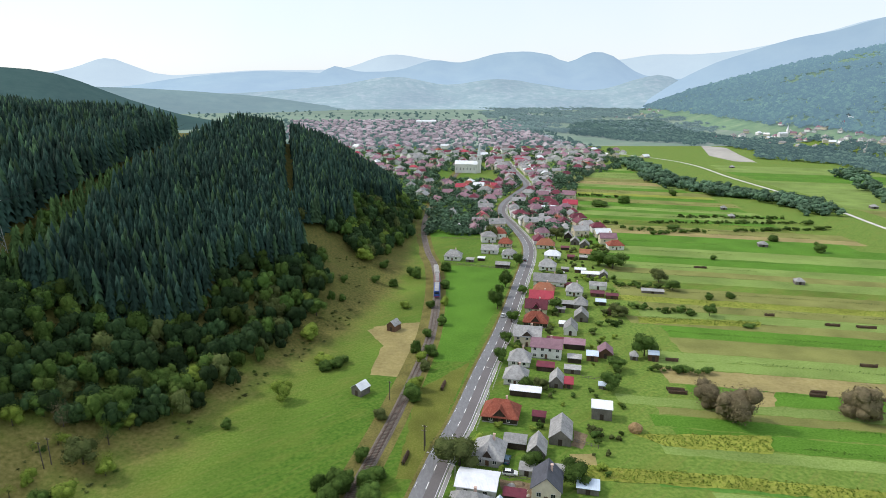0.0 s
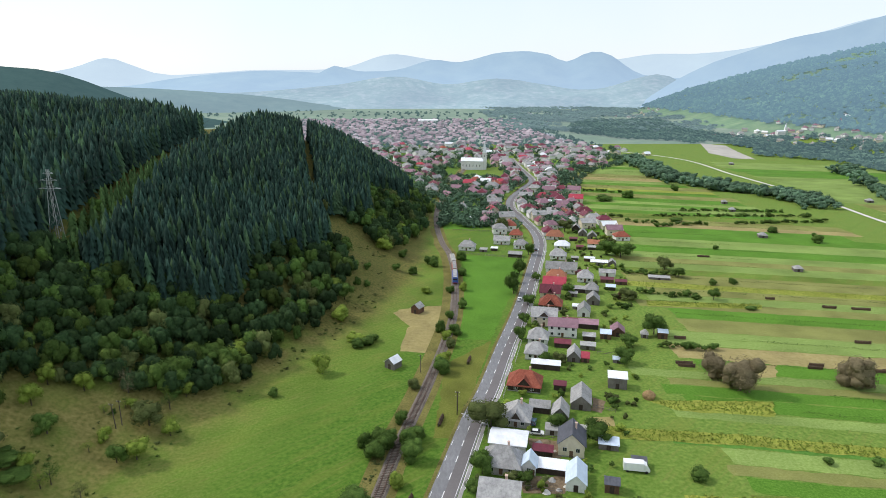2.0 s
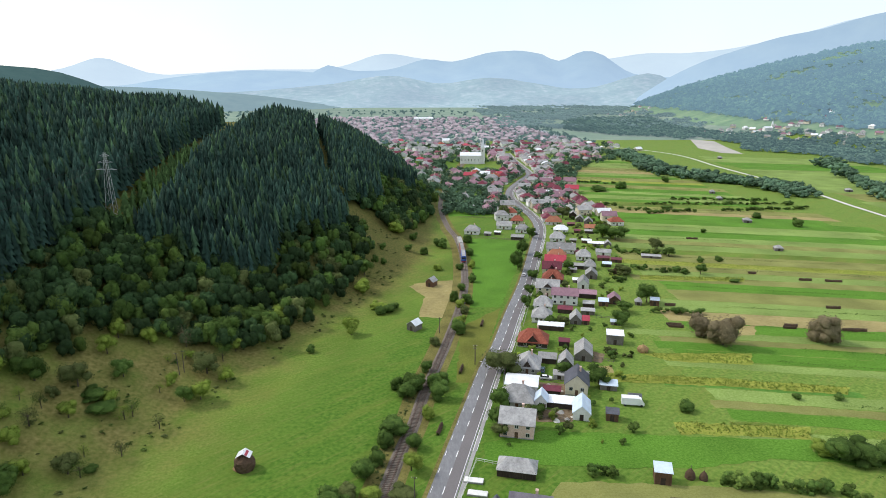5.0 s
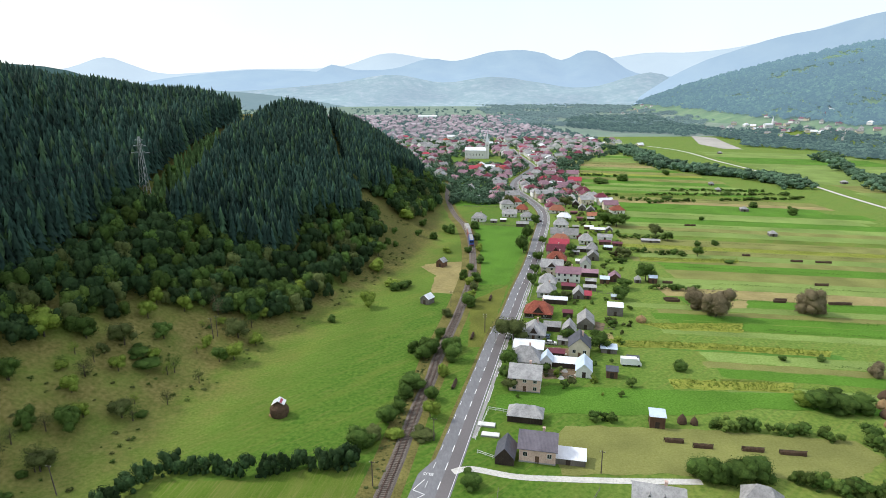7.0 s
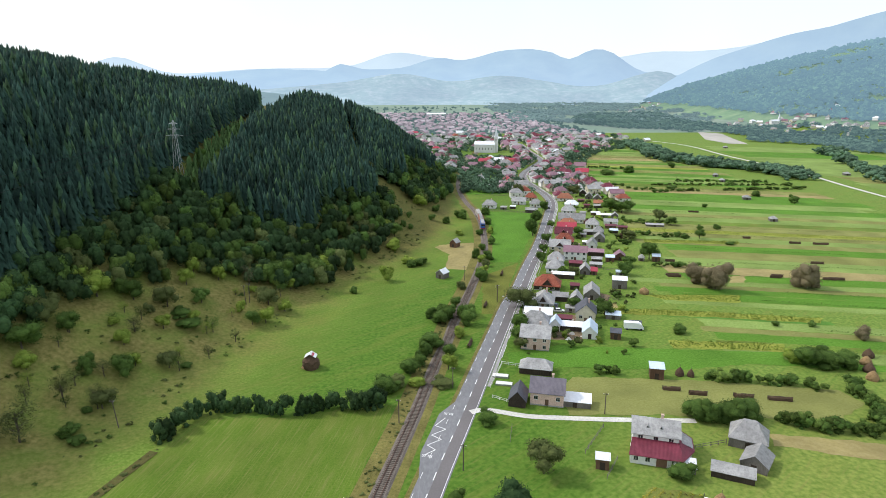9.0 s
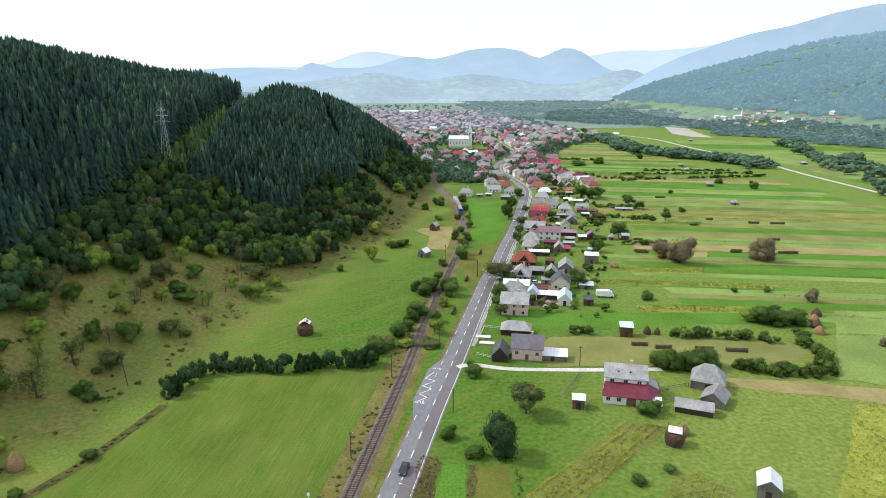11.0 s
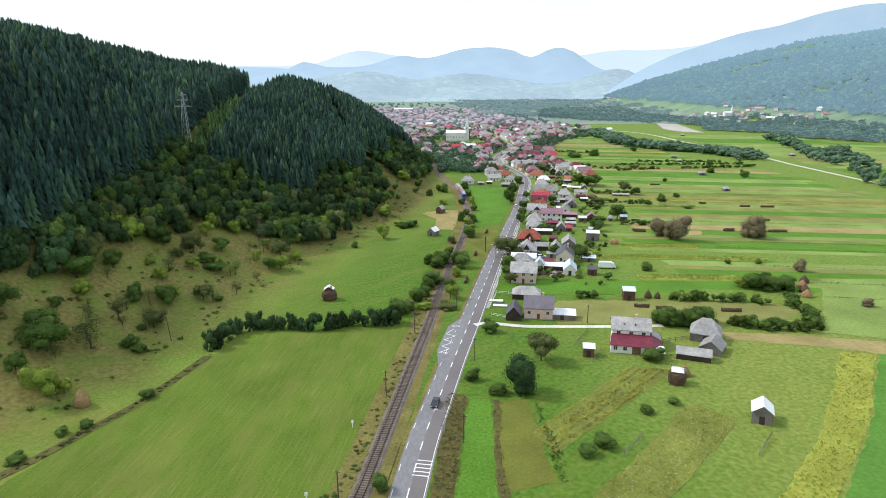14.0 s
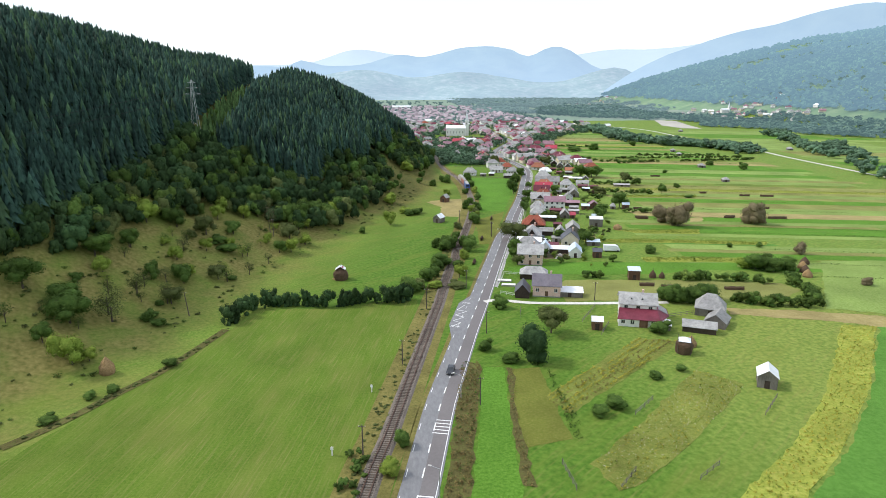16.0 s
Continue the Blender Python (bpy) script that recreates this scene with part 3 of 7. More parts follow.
ROAD_LENGTH = sum((b - a).length for a, b in zip(ROAD[:-1], ROAD[1:]))
s = 20.0
while s < min(ROAD_LENGTH - 10, 620):
    part("dash", ribbon(along(ROAD, s, s + 3.2), -0.13, 0.13, 0.08), PAINT, road)
    part("edge_dash", ribbon(along(ROAD, s, s + 2.6), -3.2, -3.06, 0.08), PAINT, road)
    s += 8.2

# ---- railway ----
RAIL = smooth_line([(-70, -150), (-62, -75), (-54.5, -26.8), (-51.4, -11.7), (-47.5, 9.2), (-42.0, 38.3), (-35.6, 72.1), (-30.2, 104.6), (-26.8, 119.6), (-23.9, 138.6), (-18.8, 163.6), (-15.4, 180.9), (-8.5, 221.3), (-4.5, 256.1), (-3.0, 311.3), (-5.0, 353.7), (-9.8, 386.0),
                    (-14, 440), (-14, 490), (-8, 560), (10, 700), (40, 900)], 3)
railway = thing("railway", (0, 0), 0, "single railway track with rusty rails on brown ballast", "railway", z=0, kind="structure")
v, f = [], []
for p, nn in zip(RAIL, normals_of(RAIL)):
    for o, z in ((-2.1, 0.0), (-1.5, 0.34), (1.5, 0.34), (2.1, 0.0)):
        q = p + nn * o
        v.append((q.x, q.y, z))
for i in range(len(RAIL) - 1):
    for k in range(3):
        f.append((4 * i + k, 4 * i + k + 1, 4 * i + k + 5, 4 * i + k + 4))
part("ballast", (v, f), BALLAST, railway)
part("verge", ribbon(RAIL, -6.2, -1.9, 0.03, True), VERGE, railway, "dry brownish grass verge")
part("verge", ribbon(RAIL, 1.9, 4.4, 0.03, True), VERGE, railway, "dry brownish grass verge")
part("verge", ribbon(ROAD, -4.7, -3.5, 0.03), VERGE, road, "dry grass verge")
for side in (-0.76, 0.76):
    top = ribbon(RAIL, side - 0.075, side + 0.075, 0.54)
    low = ribbon(RAIL, side - 0.075, side + 0.075, 0.36)
    m = len(top[0])
    sides = [(2 * i, 2 * i + 2, m + 2 * i + 2, m + 2 * i) for i in range(len(RAIL) - 1)] + [(2 * i + 1, m + 2 * i + 1, m + 2 * i + 3, 2 * i + 3) for i in range(len(RAIL) - 1)]
    part("rail", (top[0] + low[0], top[1] + sides), STEEL, railway)


# ---- distance ----
def ridge(name, crest, foot_pull, mat, label, rough=18.0, seed=0):
    """A far mountain range: a crest line that falls in folded slopes to the valley."""
    line = smooth_line(crest, 60)
    rows, v, f = 14, [], []
    for i, p in enumerate(line):
        inward = Vector((-p.x, -p.y)).normalized()
        for k in range(rows):
            s = k / (rows - 1)
            fold = noise.noise((i * 0.12 + seed, s * 2.5, seed)) * rough * math.sin(s * math.pi) * 3 + noise.noise((i * 0.55, s * 5, seed + 9)) * rough * (0.25 + 0.5 * math.sin(s * math.pi))
            q = Vector((p.x, p.y)) + inward * s * foot_pull
            v.append((q.x, q.y, max(-8, (p.z + 8) * (1 - s) ** 1.25 - 8 + fold * (0.4 + 0.6 * (1 - s)))))
    for i in range(len(line) - 1):
        for k in range(rows - 1):
            f.append((i * rows + k, i * rows + k + 1, (i + 1) * rows + k + 1, (i + 1) * rows + k))
    me = bpy.data.meshes.new(name)
    me.from_pydata(v, [], f)
    me.update()
    return tagged(put(name, me, mat, smooth=True), label, "mountain", kind="structure")


# the ridges' blue and pallor are haze, painted in as emission
AIR_FAR = distant("haze_paled_mountains", [(0.10, 0.13, 0.12), (0.14, 0.17, 0.15)], 0.004, (0.62, 0.76, 0.95), 0.78, 0.1)
AIR_BLUE = distant("haze_blue_mountains", [(0.05, 0.08, 0.08), (0.10, 0.13, 0.11)], 0.006, (0.43, 0.59, 0.82), 0.76, 0.22)
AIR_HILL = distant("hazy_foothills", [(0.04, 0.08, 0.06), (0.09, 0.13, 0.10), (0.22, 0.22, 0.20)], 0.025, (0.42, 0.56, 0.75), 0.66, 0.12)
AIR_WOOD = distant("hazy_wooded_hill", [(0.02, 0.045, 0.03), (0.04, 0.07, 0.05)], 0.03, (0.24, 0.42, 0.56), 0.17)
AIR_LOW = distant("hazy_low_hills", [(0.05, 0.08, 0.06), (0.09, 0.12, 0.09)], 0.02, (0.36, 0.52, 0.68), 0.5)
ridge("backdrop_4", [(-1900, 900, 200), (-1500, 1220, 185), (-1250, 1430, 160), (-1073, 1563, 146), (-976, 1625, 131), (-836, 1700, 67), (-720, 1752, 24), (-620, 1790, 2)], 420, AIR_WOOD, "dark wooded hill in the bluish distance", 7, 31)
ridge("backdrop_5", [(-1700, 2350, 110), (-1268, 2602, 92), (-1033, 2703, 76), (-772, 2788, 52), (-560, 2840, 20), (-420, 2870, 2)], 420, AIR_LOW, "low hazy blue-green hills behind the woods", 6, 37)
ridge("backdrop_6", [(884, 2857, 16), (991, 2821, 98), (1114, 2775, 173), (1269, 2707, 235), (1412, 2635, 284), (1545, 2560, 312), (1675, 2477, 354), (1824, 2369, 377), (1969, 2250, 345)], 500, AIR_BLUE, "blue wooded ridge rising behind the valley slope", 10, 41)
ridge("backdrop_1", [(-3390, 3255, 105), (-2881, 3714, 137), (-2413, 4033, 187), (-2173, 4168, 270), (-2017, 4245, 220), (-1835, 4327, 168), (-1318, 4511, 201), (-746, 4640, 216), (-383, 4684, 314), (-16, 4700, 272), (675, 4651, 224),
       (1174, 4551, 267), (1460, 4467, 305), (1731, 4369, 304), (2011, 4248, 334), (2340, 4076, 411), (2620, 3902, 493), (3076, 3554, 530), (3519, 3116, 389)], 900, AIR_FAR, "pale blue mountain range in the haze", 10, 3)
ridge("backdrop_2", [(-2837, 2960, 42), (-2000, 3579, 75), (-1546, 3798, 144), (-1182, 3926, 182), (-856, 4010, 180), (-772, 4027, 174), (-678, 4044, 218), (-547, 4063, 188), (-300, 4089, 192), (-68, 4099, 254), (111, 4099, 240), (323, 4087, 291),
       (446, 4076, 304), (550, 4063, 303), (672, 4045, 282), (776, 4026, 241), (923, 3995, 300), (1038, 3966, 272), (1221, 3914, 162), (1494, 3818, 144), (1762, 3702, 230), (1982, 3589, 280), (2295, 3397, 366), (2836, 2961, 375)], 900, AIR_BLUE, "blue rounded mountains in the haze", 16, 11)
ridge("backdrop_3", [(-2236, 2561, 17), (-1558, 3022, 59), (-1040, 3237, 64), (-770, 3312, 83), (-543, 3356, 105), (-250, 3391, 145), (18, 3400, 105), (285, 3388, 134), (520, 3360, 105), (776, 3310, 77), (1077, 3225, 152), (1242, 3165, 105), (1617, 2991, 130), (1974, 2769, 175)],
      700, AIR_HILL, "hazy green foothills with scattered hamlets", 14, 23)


# ---- plants ----
def spruce_shape(seed, tiers=5, points=5, slim=0.128):
    """A spruce one metre tall: tiers of drooping, ragged boughs round a stem, blunt towards the top."""
    rng = np.random.default_rng(seed)
    v, f = [], []
    lean = rng.uniform(-0.012, 0.012, 2)
    for k in range(tiers):
        s = k / tiers
        low = 0.22 + 0.72 * s ** 0.92
        top, r = min(1.0, low + 1.9 * 0.72 / tiers), slim * (1 - s) ** 0.62 + 0.012
        base, turn = len(v), rng.uniform(0, 6)
        off = lean * (k + 1) + rng.uniform(-0.01, 0.01, 2)
        v.append((off[0], off[1], top))
        for i in range(2 * points):
            a = turn + math.pi * i / points + rng.uniform(-0.12, 0.12)
            rr = r * (rng.uniform(0.8, 1.3) if i % 2 else rng.uniform(0.42, 0.62))
            v.append((off[0] + rr * math.cos(a), off[1] + rr * math.sin(a), low - (0.03 if i % 2 else -0.035) + rng.uniform(-0.02, 0.02)))
        f += [(base, base + 1 + i, base + 1 + (i + 1) % (2 * points)) for i in range(2 * points)]
    return np.array(v), np.array(f)


def round_ball():
    """An evenly divided ball of radius one: 42 corners, 80 sides."""
    bm = bmesh.new()
    bmesh.ops.create_icosphere(bm, subdivisions=2, radius=1.0)
    shape = np.array([q.co[:] for q in bm.verts]), np.array([[c.index for c in q.verts] for q in bm.faces])
    bm.free()
    return shape


BALL = round_ball()


def leafy_shape(seed, leaves, size, lobes=7, flat=1.0, low=0.15, gaps=0.3, core=0.33, hull=0.0):
    """A crown of leaf sprays for a tree one metre tall and about one wide: lobes of many small tilted leaves."""
    rng = np.random.default_rng(seed)
    leaves, size = leaves * 2, size * 0.74
    centres = [(0.0, 0.0, 0.58 if core < 0.4 else 0.5, core)]
    for i in range(lobes):
        a, d = 2 * math.pi * i / lobes + rng.uniform(-0.5, 0.5), rng.uniform(0.16, 0.33)
        centres.append((d * math.cos(a), d * math.sin(a), rng.uniform(low + 0.2, 0.8), rng.uniform(0.17, 0.27)))
    c = np.array(centres)
    pick = rng.choice(len(c), leaves, p=c[:, 3] ** 2 / (c[:, 3] ** 2).sum())
    way = rng.normal(size=(leaves, 3))
    way /= np.linalg.norm(way, axis=1)[:, None]
    reach = c[pick, 3] * rng.uniform(1 - gaps, 1.12, leaves)
    at = c[pick, :3] + way * reach[:, None] * np.array([1, 1, flat])
    n = way + rng.normal(scale=0.34, size=(leaves, 3)) + np.array([0, 0, 0.2])
    n /= np.linalg.norm(n, axis=1)[:, None]
    t = np.cross(n, rng.normal(size=(leaves, 3)))
    t /= np.linalg.norm(t, axis=1)[:, None]
    b = np.cross(n, t)
    s = size * rng.uniform(0.6, 1.3, leaves)[:, None]
    corners = np.stack([at - t * s * 0.5 - b * s * 0.25, at + t * s * 0.5 - b * s * 0.2, at + b * s * 0.5 + n * s * 0.1], 1)
    v, f = [corners.reshape(-1, 3)], [np.arange(leaves * 3).reshape(-1, 3)]
    # the dense inner foliage of each lobe, uneven, under the loose leaves
    for cx, cy, cz, r in centres if hull else ():
        ball, sides = BALL
        swell = r * hull * rng.uniform(0.72, 1.12, len(ball))[:, None]
        f.append(sides + sum(len(q) for q in v))
        v.append(np.array([cx, cy, cz]) + ball * swell * np.array([1, 1, flat]))
    return np.concatenate(v), np.concatenate(f)


def scatter(shapes, places, sizes, widths, rng):
    """Joins many turned and scaled copies of some shapes into one array of places and faces."""
    vs, fs, base = [], [], 0
    for (x, y, z), s, w in zip(places, sizes, widths):
        v, f = shapes[rng.integers(len(shapes))]
        a = rng.uniform(0, 6.28)
        c, d = math.cos(a) * w, math.sin(a) * w
        vs.append(np.stack([v[:, 0] * c - v[:, 1] * d + x, v[:, 0] * d + v[:, 1] * c + y, v[:, 2] * s + z], 1))
        fs.append(f + base)
        base += len(v)
    return np.concatenate(vs), np.concatenate(fs)


def trunk_shape(h, r, crown_low, seed, limbs=5):
    rng = random.Random(seed)
    shapes = [tube((0, 0, -0.4), (0.03 * h, 0, h * 0.62), r, r * 0.4)]
    for i in range(limbs):
        a, z = 6.28 * i / limbs + rng.uniform(-0.4, 0.4), h * rng.uniform(crown_low, 0.5)
        shapes.append(tube((0.02 * h, 0, z), (h * 0.24 * math.cos(a), h * 0.24 * math.sin(a), z + h * rng.uniform(0.14, 0.28)), r * 0.42, r * 0.12, 5))
    return join(*shapes)


LEAFY = [leafy_shape(10 + i, 950, 0.075, lobes=6 + i % 4, low=0.05 + 0.1 * (i % 2), gaps=0.3, hull=0.78) for i in range(5)]
BUSHY = [leafy_shape(30 + i, 1100, 0.066, lobes=10, low=-0.05, gaps=0.22, core=0.43, hull=0.84) for i in range(3)]
SPARSE = [leafy_shape(50 + i, 420, 0.055, lobes=8, low=0.15, gaps=0.6) for i in range(3)]
WOODS = [leafy_shape(70 + i, 210, 0.11, lobes=7, low=0.12, gaps=0.2, core=0.34, hull=0.84) for i in range(6)]
FAR_WOODS = [leafy_shape(170 + i, 60, 0.19, lobes=5, low=0.05, gaps=0.2, hull=0.82) for i in range(6)]
TOWN_TREES = [leafy_shape(190 + i, 44, 0.32, lobes=5, low=0.05, gaps=0.15) for i in range(5)]
FAR_TREES = [leafy_shape(220 + i, 20, 0.5, 5) for i in range(5)]
HEDGY = [leafy_shape(180 + i, 170, 0.12, lobes=6, low=-0.15, gaps=0.25, hull=0.8) for i in range(5)]
tree_meshes = {}


def tree(at, tall, wide, mat, label, kind="leafy", seed=0, category="tree", name="tree", group="", z=None):
    """A broadleaf tree or a bush: tapered trunk with limbs, crown of leaf sprays."""
    shapes = {"leafy": LEAFY, "bushy": BUSHY, "sparse": SPARSE}[kind]
    key = (kind, seed % len(shapes), mat.name)
    if key not in tree_meshes:
        v, f = shapes[seed % len(shapes)]
        tree_meshes[key] = raw_mesh("crown", v, f)
        t = trunk_shape(1.0, 0.035 if kind != "bushy" else 0.03, 0.05 if kind == "bushy" else 0.25, seed)
        me = bpy.data.meshes.new("trunk")
        me.from_pydata(t[0], [], t[1])
        tree_meshes[key + ("t",)] = me
    ob = thing(name, at, (seed * 77) % 360, label, category, group, z)
    ob.scale = (wide, wide, tall)
    put("crown", tree_meshes[key], mat, ob)
    put("trunk", tree_meshes[key + ("t",)], BARK, ob)
    return ob


# ---- woods ----
rng = np.random.default_rng(4)


def inside(points, x, y):
    p, hit = points, np.zeros(len(x), bool)
    for (ax, ay), (bx, by) in zip(p, p[1:] + p[:1]):
        if ay != by:
            hit ^= ((ay > y) != (by > y)) & (x < (bx - ax) * (y - ay) / (by - ay) + ax)
    return hit


def corridor(y):
    return np.interp(y, [0, 100, 206, 384, 520], [-168, -157, -152, -158, -165])


def grid(x0, x1, y0, y1, gap, jitter=0.35):
    a, b = np.meshgrid(np.arange(x0, x1, gap), np.arange(y0, y1, gap))
    a = a + (np.arange(a.shape[0]) % 2)[:, None] * gap / 2
    a, b = a + rng.uniform(-jitter, jitter, a.shape) * gap, b + rng.uniform(-jitter, jitter, b.shape) * gap
    return a.ravel(), b.ravel()


def fill(name, x, y, shapes, tall, slim, mat, label, category="forest", sink=0.5):
    z = height(x, y)
    sizes = rng.uniform(*tall, len(x))
    widths = sizes * rng.uniform(*slim, len(x))
    v, f = scatter(shapes, np.stack([x, y, z - sink], 1), sizes, widths, rng)
    # one tone for each plant
    each = [len(q[0]) for q in shapes]
    assert len(set(each)) == 1
    tone = np.repeat(rng.random(len(x)), each[0])
    return tagged(put(name, raw_mesh(name, v, f, tone), mat), label, category, kind="stuff")


SPRUCES = [spruce_shape(i) for i in range(8)]
x, y = grid(-330, -10, 60, 600, 2.3)
u = hill_depth(x, y)
lower = np.interp(y, [60, 150, 188, 206, 260, 330, 400, 480, 640], [220, 150, 80, 46, 48, 54, 40, 20, 14]) + 6 * np.sin(y * 0.08)
gap = (np.abs(x - corridor(y)) < 2.5) | (np.abs(x + 152) < 10) & (y > 376)
band = np.interp(y, [130, 160, 250, 330, 384, 420], [0, 12, 15, 14, 14, 15])
cut = np.abs((x + 109) + 0.245 * (y - 440)) < 3.2
left = x < corridor(y)
keep = (u > np.where(left, 45, lower)) & ~gap & ~(cut & (y > 340) & ~left) & ~((y > 386) & (x < -143)) & (u > 8)
hump = keep & ~left
ridge_wood = keep & left
crestside = hump & (x < corridor(y) + band) & (y > 140) & (y < 388)
hump &= ~crestside
pick = rng.random(len(x))
for where, tall, words in ((hump, (15, 19.5), "plantation on the hill"), (ridge_wood, (16, 20.5), "forest on the ridge")):
    fill("spruce_forest", x[where & (pick < 0.8)], y[where & (pick < 0.8)], SPRUCES, tall, (0.85, 1.1), SPRUCE, "dense dark green spruce " + words)
    fill("spruce_forest", x[where & (pick >= 0.8)], y[where & (pick >= 0.8)], SPRUCES, tall, (0.85, 1.1), SPRUCE_PALE, "slightly paler spruces among the " + words)
low_part = crestside & (y > 300) & (pick < 0.6)
fill("young_spruces", x[low_part], y[low_part], SPRUCES, (3.5, 6.5), (1.0, 1.5), YOUNG, "low light green young growth in the power line clearing")
upper = crestside & (y <= 300) & (pick < 0.75)
fill("young_spruces", x[upper], y[upper], SPRUCES, (7, 12), (0.9, 1.3), YOUNG, "lighter green young spruces beside the power line clearing")
some = crestside & (pick > 0.86)
fill("clearing_growth", x[some], y[some], WOODS, (4, 8), (0.9, 1.2), LEAF, "light green young broadleaf trees beside the clearing")
# broadleaf belt below the spruces
x, y = grid(-215, -20, 50, 520, 4.7)
u = hill_depth(x, y)
low = np.interp(y, [50, 80, 110, 130, 148, 153, 158, 167, 185, 205, 221, 236, 253, 275, 290, 305, 320, 332, 345, 352, 370, 385, 420, 458, 520], [50, 46, 49, 47, 45, 30, 17, 14, 10, 11, 14, 18, 22, 26, 30, 46, 62, 62, 56, 44, 30, 20, 12, 6, 4]) + 2.5 * np.sin(y * 0.13) + 2 * np.sin(y * 0.41)
high = np.interp(y, [60, 150, 188, 206, 260, 330, 400, 480, 520], [140, 130, 84, 54, 56, 62, 47, 28, 12])
keep = (u > low) & (u < high) & (x > corridor(y) - 2)
clump = [(-73, 399), (-60, 450), (-52, 494), (-30, 520), (-24, 480), (-22, 420), (-30, 372), (-36, 345), (-46, 335), (-56, 345), (-64, 372)]
keep |= inside(clump, x, y)
pick = rng.random(len(x))
for share, mat, words in (((0, 0.62), LEAF_WOOD, "dark green broadleaf wood on the hillside"), ((0.62, 0.92), LEAF, "lighter green broadleaf trees in the wood"), ((0.92, 1.0), LEAF_BROWN, "brownish broadleaf trees in the wood")):
    k = keep & (pick >= share[0]) & (pick < share[1])
    if mat is LEAF_WOOD:
        k |= (np.abs(x - corridor(y)) < 30) & (y < 200) & (u > 46) & (pick < 0.9)
    fill("broadleaf_wood", x[k], y[k], WOODS, (6, 12.5), (0.62, 0.86), mat, words, "wood")
# far woods, with haze painted in as glow
x, y = grid(560, 1900, 500, 2600, 16)
h = height(x, y)
k = (h > 24) & (rng.random(len(x)) < np.where(np.sin(x * 0.013) * np.sin(y * 0.011) + 0.35 * np.sin(x * 0.04 + y * 0.03) > 0.45, 0.45, 0.97))
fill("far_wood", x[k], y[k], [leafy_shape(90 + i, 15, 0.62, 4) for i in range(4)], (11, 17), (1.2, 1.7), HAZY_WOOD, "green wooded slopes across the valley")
# bracken and low scrub on the open slope
x, y = grid(-240, -40, -90, 330, 3.1, 0.5)
u = hill_depth(x, y)
k = (u > 3) & (u < np.interp(y, [60, 110, 150, 200, 250, 330], [46, 40, 32, 18, 40, 44])) & (rng.random(len(x)) < 0.10 + 0.55 * (np.sin(x * 0.17 + y * 0.05) * np.sin(y * 0.13 - x * 0.06) > 0.35))
scrub_shapes = [leafy_shape(140 + i, 40, 0.3, 5, low=-0.25, gaps=0.6) for i in range(4)]
for part_of, mat, words in ((0, LEAF_BROWN, "brown bracken on the dry slope"), (1, LEAF, "low green scrub on the dry slope")):
    q = k & (np.arange(len(x)) % 2 == part_of)
    fill("slope_scrub", x[q], y[q], scrub_shapes, (0.4, 1.1), (1.6, 3.2), mat, words, "scrub", 0.1)


# ---- fields ----
field_count = 0


def field(points, mat, label, z=0.02, name="field", ragged=1.0):
    """A patch of the valley floor with its own growth."""
    global field_count
    field_count += 1
    me = bpy.data.meshes.new(name)
    bm = bmesh.new()
    rim, wob = [], random.Random(field_count)
    for (ax, ay), (bx, by) in zip(points, points[1:] + points[:1]):
        long = math.hypot(bx - ax, by - ay)
        n = max(1, int(long / (2.2 + long * 0.01)))
        for i in range(n):
            q = i / n
            rim.append((ax + (bx - ax) * q + wob.uniform(-0.5, 0.5) * ragged, ay + (by - ay) * q + wob.uniform(-0.5, 0.5) * ragged))
    bm.faces.new([bm.verts.new((x, y, z + 0.0013 * (field_count % 27))) for x, y in rim])
    bmesh.ops.triangulate(bm, faces=bm.faces)
    bm.normal_update()
    if sum(q.normal.z for q in bm.faces) < 0:
        bmesh.ops.reverse_faces(bm, faces=bm.faces)
    bm.to_mesh(me)
    bm.free()
    return tagged(put(name, me, mat), label, "field", kind="structure")


TUFTS = [leafy_shape(120 + i, 15, 0.33, 3, low=-0.2, gaps=0.8) for i in range(4)]


def growth(name, points, mat, label, gap, tall, wide=(1.0, 1.5), category="crop", share=1.0):
    """Standing plants over a patch, as many small tufts."""
    xs, ys = [p[0] for p in points], [p[1] for p in points]
    x, y = grid(min(xs), max(xs), min(ys), max(ys), gap, 0.5)
    k = inside(points, x, y) & (rng.random(len(x)) < share)
    sizes = rng.uniform(*tall, k.sum())
    v, f = scatter(TUFTS, np.stack([x[k], y[k], height(x[k], y[k])], 1), sizes, sizes * rng.uniform(*wide, k.sum()), rng)
    return tagged(put(name, raw_mesh(name, v, f), mat), label, category, kind="stuff")


STRIP = -10.0  # the lie of the strip fields, in degrees


def strip(x0, x1, y, wide, mat, label, plants=None, turn=STRIP, tall=(0.4, 0.9), gap=1.1):
    """A long field strip that starts at x0, on the line through (60, y)."""
    c, s = math.cos(radians(turn)), math.sin(radians(turn))
    pts = [(x, y + (x - 60) * s / c + d) for x, d in ((x0, 0), (x1, 0), (x1, wide), (x0, wide))]
    field(pts, mat, label)
    if plants:
        growth("crop", pts, plants, label, gap, tall)


